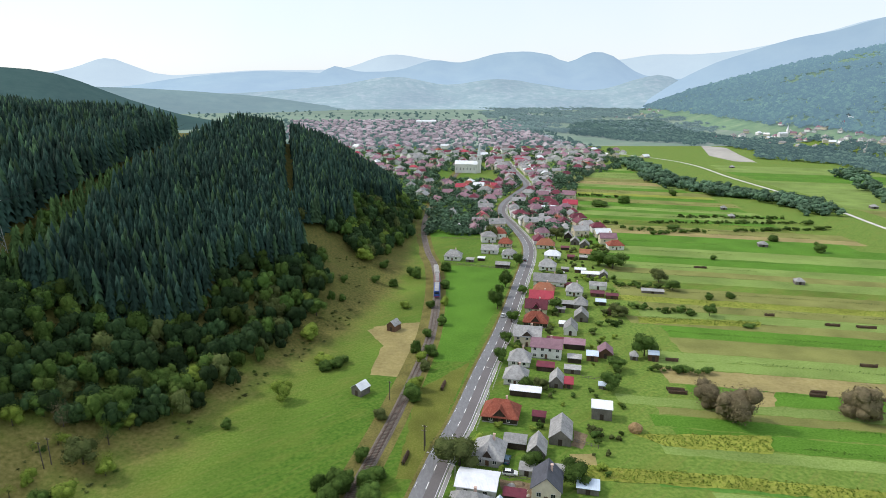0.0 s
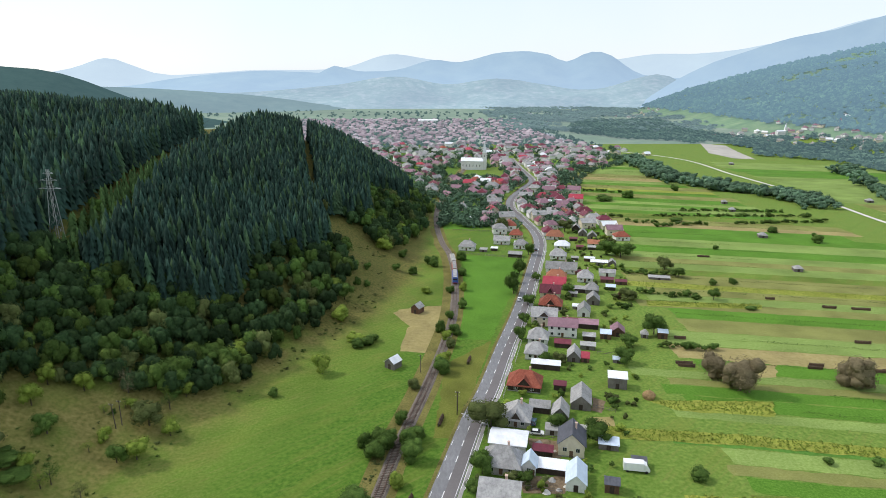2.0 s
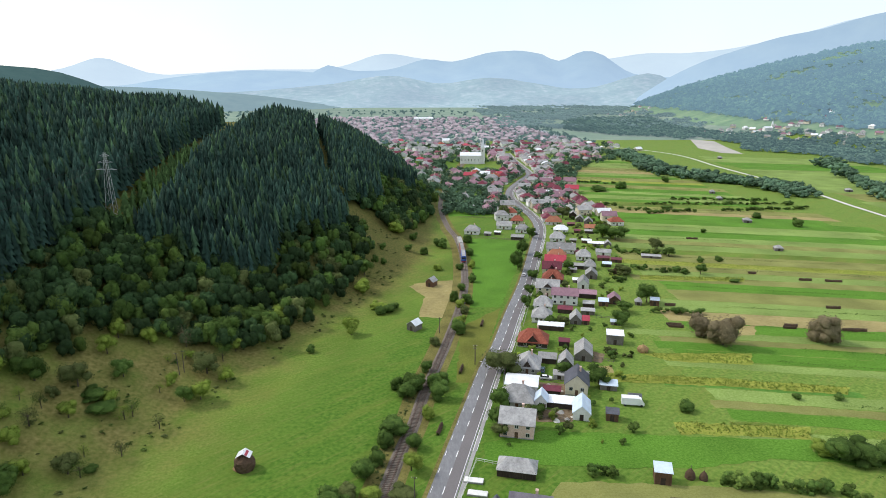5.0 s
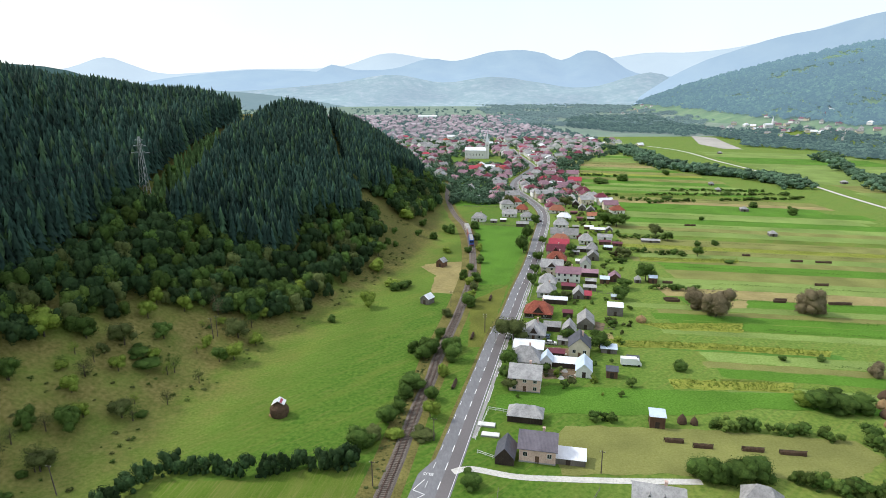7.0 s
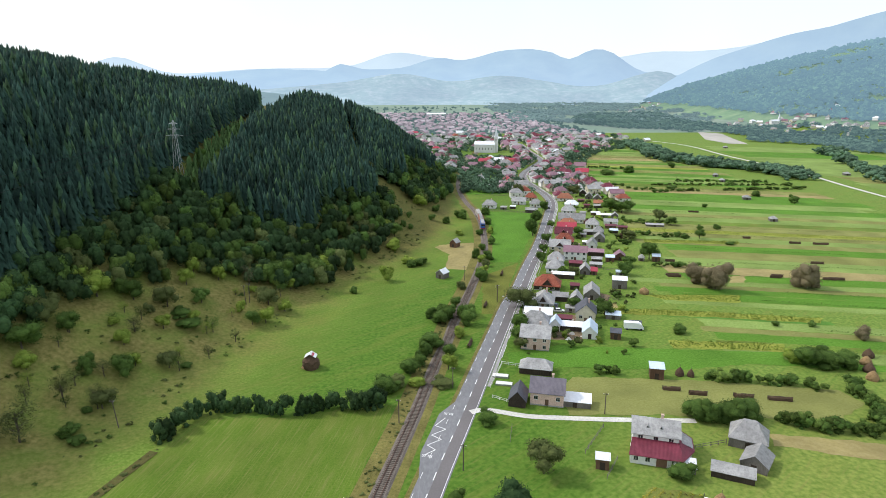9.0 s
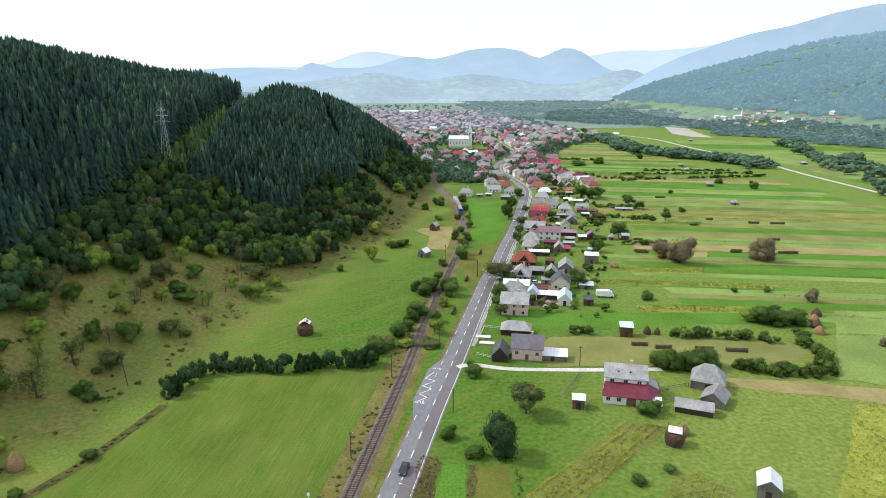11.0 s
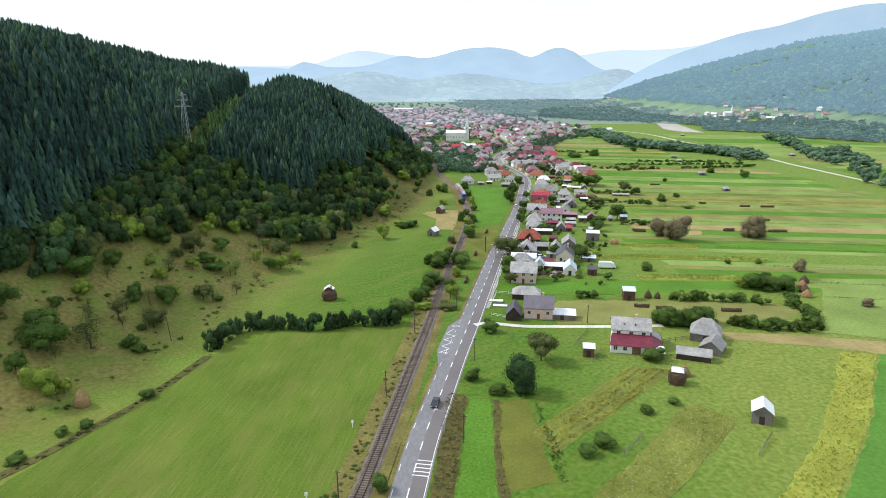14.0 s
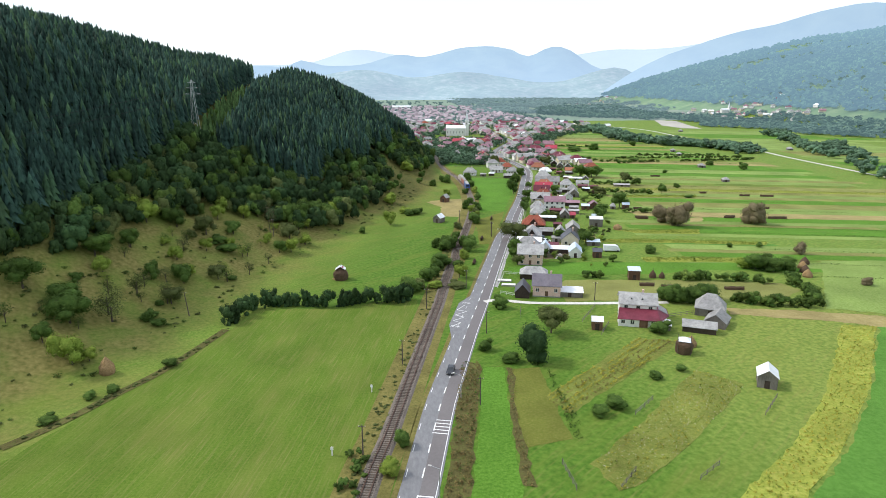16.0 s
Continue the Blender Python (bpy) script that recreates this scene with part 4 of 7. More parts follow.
# the meadow between road and railway, and the large mown field
field([(-125.7, -14.8), (-121.3, -2.9), (-115.5, 10.3), (-107.9, 25.2), (-100.1, 49.5), (-92.4, 67.5), (-68.8, 67.4), (-50.4, 74.9), (-42.4, 74.3), (-50.0, 25.9), (-56.8, -9.2), (-60.5, -29.4), (-75, -80), (-160, -80)], MOWN, "mown green hay meadow beside the railway")
field([(-33.9, 255.7), (-23.7, 259.4), (-10.0, 262.8), (-10.3, 237.6), (-13.7, 207.9), (-26.9, 209.7), (-26.7, 221.3), (-24.6, 236.4)], TAN, "mown tan stubble patch round the hay shed")
field([(2.0, 353.7), (39.6, 344.4), (26.4, 285.2), (10.1, 221.3), (-4.2, 221.3), (0.3, 269.9)], LUSH, "bright green meadow between railway and road")
field([(-8.7, 198.3), (10.0, 220.3), (1.1, 179.1), (-6.7, 146.7), (-12.9, 146.7)], HAYCUT, "yellowish verge meadow between railway and road")
field([(-17.3, 475.7), (20.4, 476.8), (26.4, 427.8), (-7.5, 424.4)], LUSH, "bright green paddock behind the houses")
# patches on the near side of the village
field([(-27.2, 20.9), (-21.9, 20.5), (-25.3, -9.2), (-26.7, -31.7), (-18, -60), (-34, -60), (-36.1, -31.1)], LUSH, "bright green strip of grass beside the road", 0.03)
field([(-19.9, 19.7), (-12.5, 19.8), (-13.5, -0.4), (-13.3, -13.3), (-24.3, -16.6), (-22.8, 5.5)], HAYCUT, "dry olive hay patch", 0.03)
edge = [(-21.5, 19.8), (-19.7, 19.7), (-22.5, 0.2), (-23.5, -16.7), (-24.2, -28.7), (-26.3, -28.6), (-25.2, -13.5), (-23.2, 5.5)]
field(edge, SCRUB, "brown weedy edge of the hay patch", 0.05)
growth("edge_weeds", edge, LEAF_DRY, "dry brown weeds along the hay patch", 0.7, (0.3, 0.7), category="weeds", share=0.7)
edge = [(-11.7, 18.1), (-10.8, 18.1), (-9.8, -4.4), (-11.0, -14.1), (-13.1, -13.9), (-12.5, 0.8)]
growth("edge_weeds", edge, LEAF, "green weeds along the hay patch", 0.8, (0.4, 1.1), category="weeds", share=0.6)
weeds = [(-32.5, 24.6), (-27.7, 22.6), (-31.9, -4.1), (-36.3, -31.1), (-40.8, -30.8), (-36.8, -3.8)]
field(weeds, SCRUB, "brown overgrown roadside strip", 0.03)
growth("roadside_weeds", weeds, LEAF_DRY, "brown dry weeds on the road bank", 0.8, (0.35, 0.95), category="weeds", share=0.7)
growth("roadside_weeds", weeds, LEAF, "green weeds on the road bank", 1.3, (0.35, 0.9), category="weeds", share=0.45)


def row_crop(a, b, c, d, lines, mat, label, tall=(0.3, 0.8), share=0.8):
    """Plants in rows: from the edge a-d across to the edge b-c."""
    x, y = [], []
    for i in range(lines):
        q = (i + 0.5) / lines
        p0, p1 = Vector(a).lerp(Vector(d), q), Vector(b).lerp(Vector(c), q)
        for k in range(int((p1 - p0).length / 0.7)):
            if rng.random() < share * (0.55 + 0.45 * math.sin(k * 0.11 + i * 2)):
                p = p0.lerp(p1, k * 0.7 / (p1 - p0).length)
                x.append(p.x + rng.normal(0, 0.14)), y.append(p.y + rng.normal(0, 0.14))
    x, y = np.array(x), np.array(y)
    sizes = rng.uniform(*tall, len(x))
    v, f = scatter(TUFTS, np.stack([x, y, 0 * x], 1), sizes, sizes * 1.3, rng)
    return tagged(put("crop_rows", raw_mesh("crop_rows", v, f), mat), label, "crop", kind="stuff")


field([(-14.8, 4.9), (19.5, 36.8), (30.6, 33.6), (-11.3, -4.3)], PLOT, "vegetable plot with yellowing rows", 0.03)
row_crop((-14.8, 4.9), (19.5, 36.8), (30.6, 33.6), (-11.3, -4.3), 6, LEAF_YELLOW, "yellowing vegetable rows in the plot", (0.4, 0.9), 1.15)
row_crop((-14.3, 1.7), (21.6, 35.8), (29.0, 33.7), (-11.9, -4.3), 4, LEAF_DRY, "withered brown vegetable rows in the plot")
seed_bed = [(26.2, 15.5), (35.0, 7.1), (11.4, -16.0), (-4.0, -28.5), (-9.2, -31.1), (-12.2, -22.3), (4.0, -7.8)]
field(seed_bed, PLOT, "pale seeding weeds on a fallow plot", 0.03)
growth("fallow_weeds", seed_bed, BLOOM, "small pale seed heads in the weeds", 0.9, (0.14, 0.32), category="weeds", share=0.42)
growth("fallow_weeds", seed_bed, LEAF_YELLOW, "pale yellow seeding weeds", 1.1, (0.25, 0.6), category="weeds", share=0.4)
growth("fallow_weeds", seed_bed, LEAF_LIGHT, "green weeds on the fallow plot", 1.3, (0.25, 0.6), category="weeds", share=0.45)
marrow = [(84.4, 42.1), (93.9, 40.1), (65.3, 5.0), (38.8, -22.0), (22.9, -35.1), (32, -48), (14, -48), (11.0, -34.3), (29.8, -19.4), (50.4, 0.4)]
field(marrow, YELLOW, "yellow-green weedy crop strip", 0.03)
growth("marrow_crop", marrow, LEAF_YELLOW, "yellow-green leafy crop", 0.9, (0.25, 0.65), category="crop", share=0.55)
growth("marrow_crop", marrow, LEAF_LIGHT, "green leafy crop", 1.2, (0.25, 0.65), category="crop", share=0.5)
field([(93.8, 39.2), (130, 38), (130, -70), (40, -70), (23.9, -35.2), (39.7, -22.0), (63.6, 2.2)], DEEP, "deep green clover field", 0.03)
field([(56.7, 58.4), (76.7, 55.3), (102.9, 47.9), (180, 30), (180, 24), (95.9, 39.1), (84.3, 44.5), (55.0, 53.3)], TAN, "dry grass farm track", 0.03)
field([(11.6, 91.8), (42.7, 89.7), (89.2, 82.7), (92.1, 74.2), (80.5, 65.9), (42.5, 67.3), (33.5, 68.3), (7.0, 68.5), (5.1, 79.8)], OLIVE, "olive mown hay meadow with drying racks", 0.03)
field([(-6.0, 109.7), (12.5, 115.8), (90.0, 109.0), (82.7, 102.4), (46.9, 96.3), (8.4, 98.7), (-6.9, 100.9)], LUSH, "bright green orchard grass", 0.03)
field([(123.4, 109.5), (157.4, 107.0), (121.9, 43.7), (104.4, 49.8), (89.0, 56.0)], PALE, "pale green meadow beside the hay meadow", 0.06)
# white farm track
TRACK = smooth_line([(-20.6, 69.9), (-16.2, 71.3), (-5.6, 67.9), (5.1, 66.7), (20.3, 65.7), (40.3, 65.0)], 3)
track = thing("farm_track", (0, 0), 0, "white concrete farm track with pale gravel edges", "track", z=0, kind="structure")
part("surface", ribbon(TRACK, -1.3, 1.0, 0.07), GRAVEL, track)
# strips that run off from the village to the river
strip_rng = random.Random(5)
y = 62.0
words = {"LUSH": "bright green grass strip", "DEEP": "deep green clover strip", "OLIVE": "olive mown strip", "TAN": "tan stubble strip", "YELLOW": "yellowing crop strip", "GRASS": "green meadow strip", "PALE": "pale green meadow strip"}
kinds = {"LUSH": LUSH, "DEEP": DEEP, "OLIVE": OLIVE, "TAN": TAN, "YELLOW": YELLOW, "GRASS": GRASS, "PALE": PALE}
for pts, words_here in (([(58.2, 169.8), (100.1, 168.3), (95.5, 158.8), (65.7, 162.7)], "yellow-green potato strip"),
                        ([(37.2, 153.8), (77.9, 148.5), (119.6, 140.9), (116.1, 135.9), (75.3, 142.7), (35.6, 147.1)], "yellow-green bean strip"),
                        ([(51.5, 119.9), (91.8, 116.1), (88.2, 109.9), (51.3, 113.5)], "yellow-green crop strip"),
                        ([(90.0, 268.5), (143.2, 262.8), (139.9, 256.1), (87.9, 261.5)], "pale yellow maize strip")):
    field(pts, YELLOW, words_here, 0.04)
    growth("crop", pts, LEAF_LIGHT, words_here, 1.0, (0.5, 1.1), share=0.8)
x_end = lambda y: np.interp(y, [100, 200, 300, 400, 600, 800, 1000], [195, 262, 290, 282, 255, 235, 200])
for y, wide, kind, stop in ((103, 5, "LUSH", 150), (108.5, 9, "PALE", 185), (118, 4, "GRASS", 170), (122.5, 7, "LUSH", 190), (130, 5, "OLIVE", 160), (135.5, 8, "PALE", 200), (144, 4, "DEEP", 120), (160, 6, "PALE", 200), (166.5, 9, "LUSH", 205),
                            (176, 7, "LUSH", 200), (183.5, 5, "OLIVE", 190), (189, 6.5, "PALE", 205)):
    strip(58 + strip_rng.uniform(0, 14), stop, y, wide, kinds[kind], words[kind])
y = 196.0
while y < 860:
    wide = strip_rng.uniform(5, 13) * (1 + y / 900)
    kind = strip_rng.choices(["LUSH", "DEEP", "OLIVE", "TAN", "YELLOW", "GRASS", "PALE"], [6, 0.3, 2.2, 0.8, 2.5, 4, 6])[0]
    start = 72 + 0.06 * y + strip_rng.uniform(-6, 10)
    stop = float(x_end(y)) + strip_rng.uniform(-20, 10)
    strip(start, stop, y, wide, kinds[kind], words[kind], LEAF_LIGHT if kind == "YELLOW" and y < 420 else None, STRIP - min(6, (y - 190) / 60), gap=1.5)
    y += wide + strip_rng.choice([0.3, 0.5, 1.2])
y = 150.0
while y < 900:
    wide = strip_rng.uniform(25, 60)
    # mostly PALE, whose lightness stands in for haze out here
    kind = strip_rng.choices(["LUSH", "OLIVE", "PALE", "DEEP"], [3, 2, 9, 0.1])[0]
    strip(345 + strip_rng.uniform(0, 12), 520 + strip_rng.uniform(-30, 40), y, wide, kinds[kind], words[kind], None, -16)
    y += wide + 2
# field balks: low weeds along the strip edges
bx, by = [], []
for i in range(34):
    y0 = 102 + i * 22 + strip_rng.uniform(-8, 8)
    x0 = 62 + 0.08 * y0 + strip_rng.uniform(0, 50)
    for x in np.arange(x0, min(x_end(y0), x0 + strip_rng.uniform(40, 150)), 0.8):
        bx.append(x)
        by.append(y0 - (x - 60) * math.tan(radians(12)) + strip_rng.uniform(-0.8, 0.8))
bx, by = np.array(bx), np.array(by)
sizes = rng.uniform(0.25, 0.8, len(bx))
v, f = scatter(TUFTS, np.stack([bx, by, 0 * bx], 1), sizes, sizes * 1.3, rng)
tagged(put("balk_weeds", raw_mesh("balk_weeds", v, f), LEAF), "dark weeds along the field balks", "weeds", kind="stuff")
# river flats in the distance
field([(454.5, 1105.8), (481.4, 1065.1), (452.6, 950.9), (433.2, 858.4), (408.0, 871.5), (402.1, 943.1)], RIVERBED, "pale gravel bank of the river", 0.1, "gravel_bank")
for line, wide in (([(311.9, 2487.0), (316.8, 2209.7), (343.8, 1987.5), (271.4, 1677.1), (215.7, 1467.7), (221.3, 1289.7), (222.8, 1172.8), (198.0, 1065.1)], 9), ([(402.9, 2251.6), (414.3, 2056.5), (422.0, 1922.9)], 22)):
    stream = thing("river", (0, 0), 0, "pale river winding over the valley floor", "river", z=0, kind="structure")
    part("water", ribbon(smooth_line(line, 12), -wide, wide, 0.15), WATER, stream)
lane = thing("dirt_road", (0, 0), 0, "pale straight dirt road across the meadows", "road", z=0, kind="structure")
part("surface", ribbon(smooth_line([(205.7, 1055.4), (323.4, 878.2), (332.0, 704.0), (337.3, 548.3), (329.9, 451.0), (325, 330), (320, 200)], 10), -1.8, 1.8, 0.13), GRAVEL, lane)

# ---- bus bay and markings ----
bay = thing("bus_bay", (0, 0), 0, "widened asphalt bus bay with white zigzag", "bus stop", z=0, kind="structure")
bay_loop = [(-23.9, 77.6), (-29.4, 69.4), (-34.0, 50.6), (-34.1, 39.8), (-35.0, 33.1), (-32.7, 33.0), (-26.4, 57.2), (-22.3, 76.3)]
part("asphalt", slab([(x, y, 0.064) for x, y in bay_loop], 0.1), ASPHALT, bay)
zig = [(-27.7, 67.1), (-30.5, 63.1), (-27.6, 61.3), (-31.4, 58.5), (-28.8, 56.4), (-32.4, 53.8), (-30.3, 51.7), (-32.9, 49.6)]
for p, q in zip(zig[:-1], zig[1:]):
    part("zigzag_line", ribbon([Vector(p), Vector(q)], -0.12, 0.12, 0.085), PAINT, bay)
word = bpy.data.curves.new("word", "FONT")
word.body, word.size, word.align_x = "BUS", 1.6, "CENTER"
word.materials.append(PAINT)
word_ob = new("painted_word", word)
word_ob.parent = bay
bx0, by0 = (-32.2, 49.6)
word_ob.matrix_basis = pose(bx0, by0, 0.09, 0, 0, 167)
second = new("painted_word", word)
second.parent = bay
bx0, by0 = (-26.7, 69.8)
second.matrix_basis = pose(bx0, by0, 0.09, 0, 0, 167)
for i in range(5):
    px, py = (-39.8, -7.3)
    c, s = math.cos(radians(-13)), math.sin(radians(-13))
    p = Vector((px + s * -1 * (i - 2) * 1.3, py + c * (i - 2) * 1.3))
    part("hatch_bar", ribbon([p - Vector((c, s)) * 1.7, p + Vector((c, s)) * 1.7], -0.16, 0.16, 0.085), PAINT, road)
part("stop_line", ribbon([Vector((-45.5, -30.0)), Vector((-42.8, -30.5))], -0.18, 0.18, 0.085), PAINT, road)
# roadside kerb line with parking outlines along the village
for s0 in np.arange(262, 520, 17.0):
    for a, b, o0, o1 in ((s0, s0 + 11, 3.9, 4.05), (s0, s0 + 11, 4.95, 5.1)):
        part("parking_line", ribbon(along(ROAD, a, b), o0, o1, 0.085), PAINT, road)
part("footway", ribbon([p for p in ROAD if p.y > 85], 3.8, 4.9, 0.045), CONCRETE, road, "pale concrete footway")


# ---- buildings ----
def quad_window(wide, tall):
    """Frame bars and pane of a window that faces -y, centred on its middle."""
    w, h, b = wide / 2, tall / 2, 0.09
    bars = join(box(-w, w, -0.08, 0.05, h - b, h), box(-w, w, -0.10, 0.05, -h, -h + b), box(-w, -w + b, -0.08, 0.05, -h + b, h - b), box(w - b, w, -0.08, 0.05, -h + b, h - b), box(-b / 3, b / 3, -0.06, 0.03, -h + b, h - b))
    return bars, box(-w + b, w - b, -0.025, 0.03, -h + b, h - b)


window_meshes = {}


def window(parent, x, y, z, turn, wide=1.2, tall=1.3, mat=None):
    key = (wide, tall)
    if key not in window_meshes:
        pair = []
        for nm, shape in zip(("window", "pane"), quad_window(wide, tall)):
            me = bpy.data.meshes.new(nm)
            me.from_pydata(shape[0], [], shape[1])
            me.materials.append(FRAME if nm == "window" else GLASS)
            pair.append(me)
        window_meshes[key] = pair
    ob = put("window", window_meshes[key][0], None, parent)
    ob.matrix_basis = pose(x, y, z, 0, 0, turn)
    put("pane", window_meshes[key][1], None, ob)
    return ob


def roof_planes(w, l, h, roof, rise, o, thick=0.16):
    """The slabs of a roof, each an own shape."""
    X, Y0, Y1 = w / 2 + o, -o, l + o
    top = h + rise
    if roof == "gable_y":
        e = h - o * rise / (w / 2)
        return [slab([(-X, Y0, e), (0, Y0, top), (0, Y1, top), (-X, Y1, e)][::-1], thick), slab([(X, Y0, e), (X, Y1, e), (0, Y1, top), (0, Y0, top)], thick)]
    if roof == "gable_x":
        e, m = h - o * rise / (l / 2), l / 2
        return [slab([(-X, Y0, e), (X, Y0, e), (X, m, top), (-X, m, top)], thick), slab([(X, Y1, e), (-X, Y1, e), (-X, m, top), (X, m, top)], thick)]
    if roof == "mono":
        e = h - o * rise / l
        return [slab([(-X, Y0, e), (X, Y0, e), (X, Y1, top), (-X, Y1, top)], thick)]
    e, m = h - o * rise / (min(w, l) / 2), l / 2
    if w >= l:
        r = (w - l) / 2 + 0.12 * l
        a, b = (-r, m, top), (r, m, top)
    else:
        r = (l - w) / 2 + 0.12 * w
        a, b = (0, m - r, top), (0, m + r, top)
    A, B, C, D = (-X, Y0, e), (X, Y0, e), (X, Y1, e), (-X, Y1, e)
    if w >= l:
        return [slab([A, B, b, a], thick), slab([B, C, b], thick), slab([C, D, a, b], thick), slab([D, A, a], thick)]
    return [slab([A, B, a], thick), slab([B, C, b, a], thick), slab([C, D, b], thick), slab([D, A, a, b], thick)]


def walls(w, l, h, roof, rise):
    X = w / 2
    v = [(-X, 0, -0.3), (X, 0, -0.3), (X, l, -0.3), (-X, l, -0.3), (-X, 0, h), (X, 0, h), (X, l, h), (-X, l, h)]
    top = h + rise - 0.15
    if roof == "gable_y":
        v += [(0, 0, top), (0, l, top)]
        return v, [(0, 1, 5, 8, 4), (1, 2, 6, 5), (2, 3, 7, 9, 6), (3, 0, 4, 7)]
    if roof == "gable_x":
        v += [(-X, l / 2, top), (X, l / 2, top)]
        return v, [(0, 1, 5, 4), (1, 2, 6, 9, 5), (2, 3, 7, 6), (3, 0, 4, 8, 7)]
    if roof == "mono":
        v[6], v[7] = (X, l, h + rise - 0.1), (-X, l, h + rise - 0.1)
    return v, [(0, 1, 5, 4), (1, 2, 6, 5), (2, 3, 7, 6), (3, 0, 4, 7)]


ROAD_TURN = -13.0


def house(at, w, l, h, roof="hip", rise=None, wall=PLASTER, top=R_GREY, label="grey-roofed village house", turn=ROAD_TURN, front=2, side=2, storeys=1, chimney=True, door=True, o=0.5, name="house", category="house", group="", gablet=0.0, plain=False):
    """A house whose front stands on the given place: walls, roof, windows with panes, door, chimney."""
    w, l, h = 0.93 * w, 0.93 * l, 0.95 * h
    rise = 0.9 * rise if rise is not None else 0.38 * min(w, l)
    ob = thing(name, at, turn, label, category, group)
    part("wall", walls(w, l, h, roof, rise), wall, ob)
    part("roof", join(*roof_planes(w, l, h, roof, rise, o)), top, ob)
    if plain:
        return ob
    each = h / storeys
    for s in range(storeys):
        z = s * each + each * 0.55
        for i in range(front):
            x = (i + 0.5) / front * w - w / 2
            if s == 0 and door and i == front // 2 and front > 2:
                continue
            window(ob, x, -0.03, z, 0)
        for i in range(side):
            y = (i + 0.5) / side * l
            window(ob, -w / 2 - 0.03, y, z, -90)
            window(ob, w / 2 + 0.03, y, z, 90)
    if door:
        x = 0.0 if front != 1 else w * 0.3
        part("door", box(x - 0.5, x + 0.5, -0.06, 0.04, -0.1, 2.05), BROWNWOOD, ob)
    part("plinth", box(-w / 2 - 0.06, w / 2 + 0.06, -0.06, l + 0.06, -0.3, 0.35), CONCRETE, ob)
    if gablet and roof in ("hip", "gable_x"):
        g, d = gablet / 2, l * 0.42
        zt = h + rise * 0.72
        part("gablet", join(slab([(-g - 0.3, -0.5, h - 0.25), (0, -0.5, zt), (0, d, zt), (-g - 0.3, d, h - 0.25)][::-1], 0.14), slab([(g + 0.3, -0.5, h - 0.25), (g + 0.3, d, h - 0.25), (0, d, zt), (0, -0.5, zt)], 0.14)), top, ob)
        part("gable_wall", ([(-g, -0.1, h - 0.2), (g, -0.1, h - 0.2), (0, -0.1, zt - 0.25)], [(0, 1, 2)]), DARKWOOD, ob)
    if chimney:
        cx, cy = w * 0.14, l * 0.58
        stack = part("chimney", join(box(cx - 0.3, cx + 0.3, cy - 0.3, cy + 0.3, h + rise * 0.4, h + rise + 0.7), box(cx - 0.38, cx + 0.38, cy - 0.38, cy + 0.38, h + rise + 0.7, h + rise + 0.85)), BRICK, ob)
    return ob


def shed(at, w, l, h, top=R_GREY, wall=WOOD, label="weathered wooden shed", roof="gable_y", rise=None, turn=ROAD_TURN, o=0.35, boards=True, name="shed", gate=True, group=""):
    """A plank shed: boarded walls, roof, corner posts, a dark door."""
    w, l, h = 0.9 * w, 0.9 * l, 0.9 * h
    rise = 0.88 * rise if rise is not None else 0.35 * min(w, l)
    ob = thing(name, at, turn, label, "shed", group)
    part("wall", walls(w, l, h, roof, rise), wall, ob)
    part("roof", join(*roof_planes(w, l, h, roof, rise, o, 0.1)), top, ob)
    for x in (-w / 2, w / 2):
        for y in (0, l):
            part("post", box(x - 0.09, x + 0.09, y - 0.09, y + 0.09, -0.3, h), wall, ob)
    if boards:
        n = max(3, round(w / 0.8))
        for i in range(1, n):
            x = -w / 2 + w * i / n
            part("batten", box(x - 0.05, x + 0.05, -0.05, 0.0, -0.2, h), wall, ob)
    if gate:
        part("door", box(-0.6, 0.6, -0.07, 0.02, -0.1, min(2.0, h * 0.8)), DARKWOOD, ob)
    return ob


V = "village houses along the road"
house((3.2, 112.0), 10.5, 9, 5.2, "gable_x", 3.2, BRICK, R_GREY, "two-storey bare block house with grey corrugated roof", front=3, side=2, storeys=2, group=V)
house((5.5, 128.6), 11, 9, 3.2, "hip", 4.2, GREYWALL, R_GREY, "old house with steep dark grey hipped roof", group=V)
house((8.3, 139.1), 11, 8.5, 3.3, "gable_x", 1.3, PLASTER, R_WHITE, "white house with low white metal roof", chimney=False, group=V)
house((13.0, 128.3), 3.8, 5, 3.6, "gable_y", 2.2, PLASTER, R_BLUE, "narrow white annex with pale blue metal roof", front=1, side=1, chimney=False)
shed((19.1, 128.8), 9.5, 4, 2.3, R_WHITE, DARKWOOD, "long open shed with white sheet roof", "mono", 0.7)
shed((24.3, 121.4), 5.6, 9.5, 3.0, R_BLUE, PLASTER, "white barn with pale blue metal gable roof", "gable_y", 2.6)
house((26.2, 136.9), 7.8, 9, 4.6, "gable_y", 3.6, CREAM, R_DARK, "new house with dark slate roof and beige walls", front=2, storeys=1, group=V)
house((12.3, 152.9), 9, 10, 3.0, "hip", 4.0, GREYWALL, R_GREY, "old house with grey shingled hipped roof", gablet=3, group=V)
shed((21.0, 161.4), 7, 5.5, 2.6, R_GREY, DARKWOOD, "low outbuilding with grey sheet roof", "gable_x", 1.4)
shed((26.5, 155.9), 5.6, 8, 2.6, R_GREY, WOOD, "grey shingled barn with steep roof", "gable_y", 3.2)
shed((34.7, 163.3), 7.0, 11.5, 2.8, R_GREY, WOOD, "long grey barn with steep shingled roof", "gable_y", 3.0)
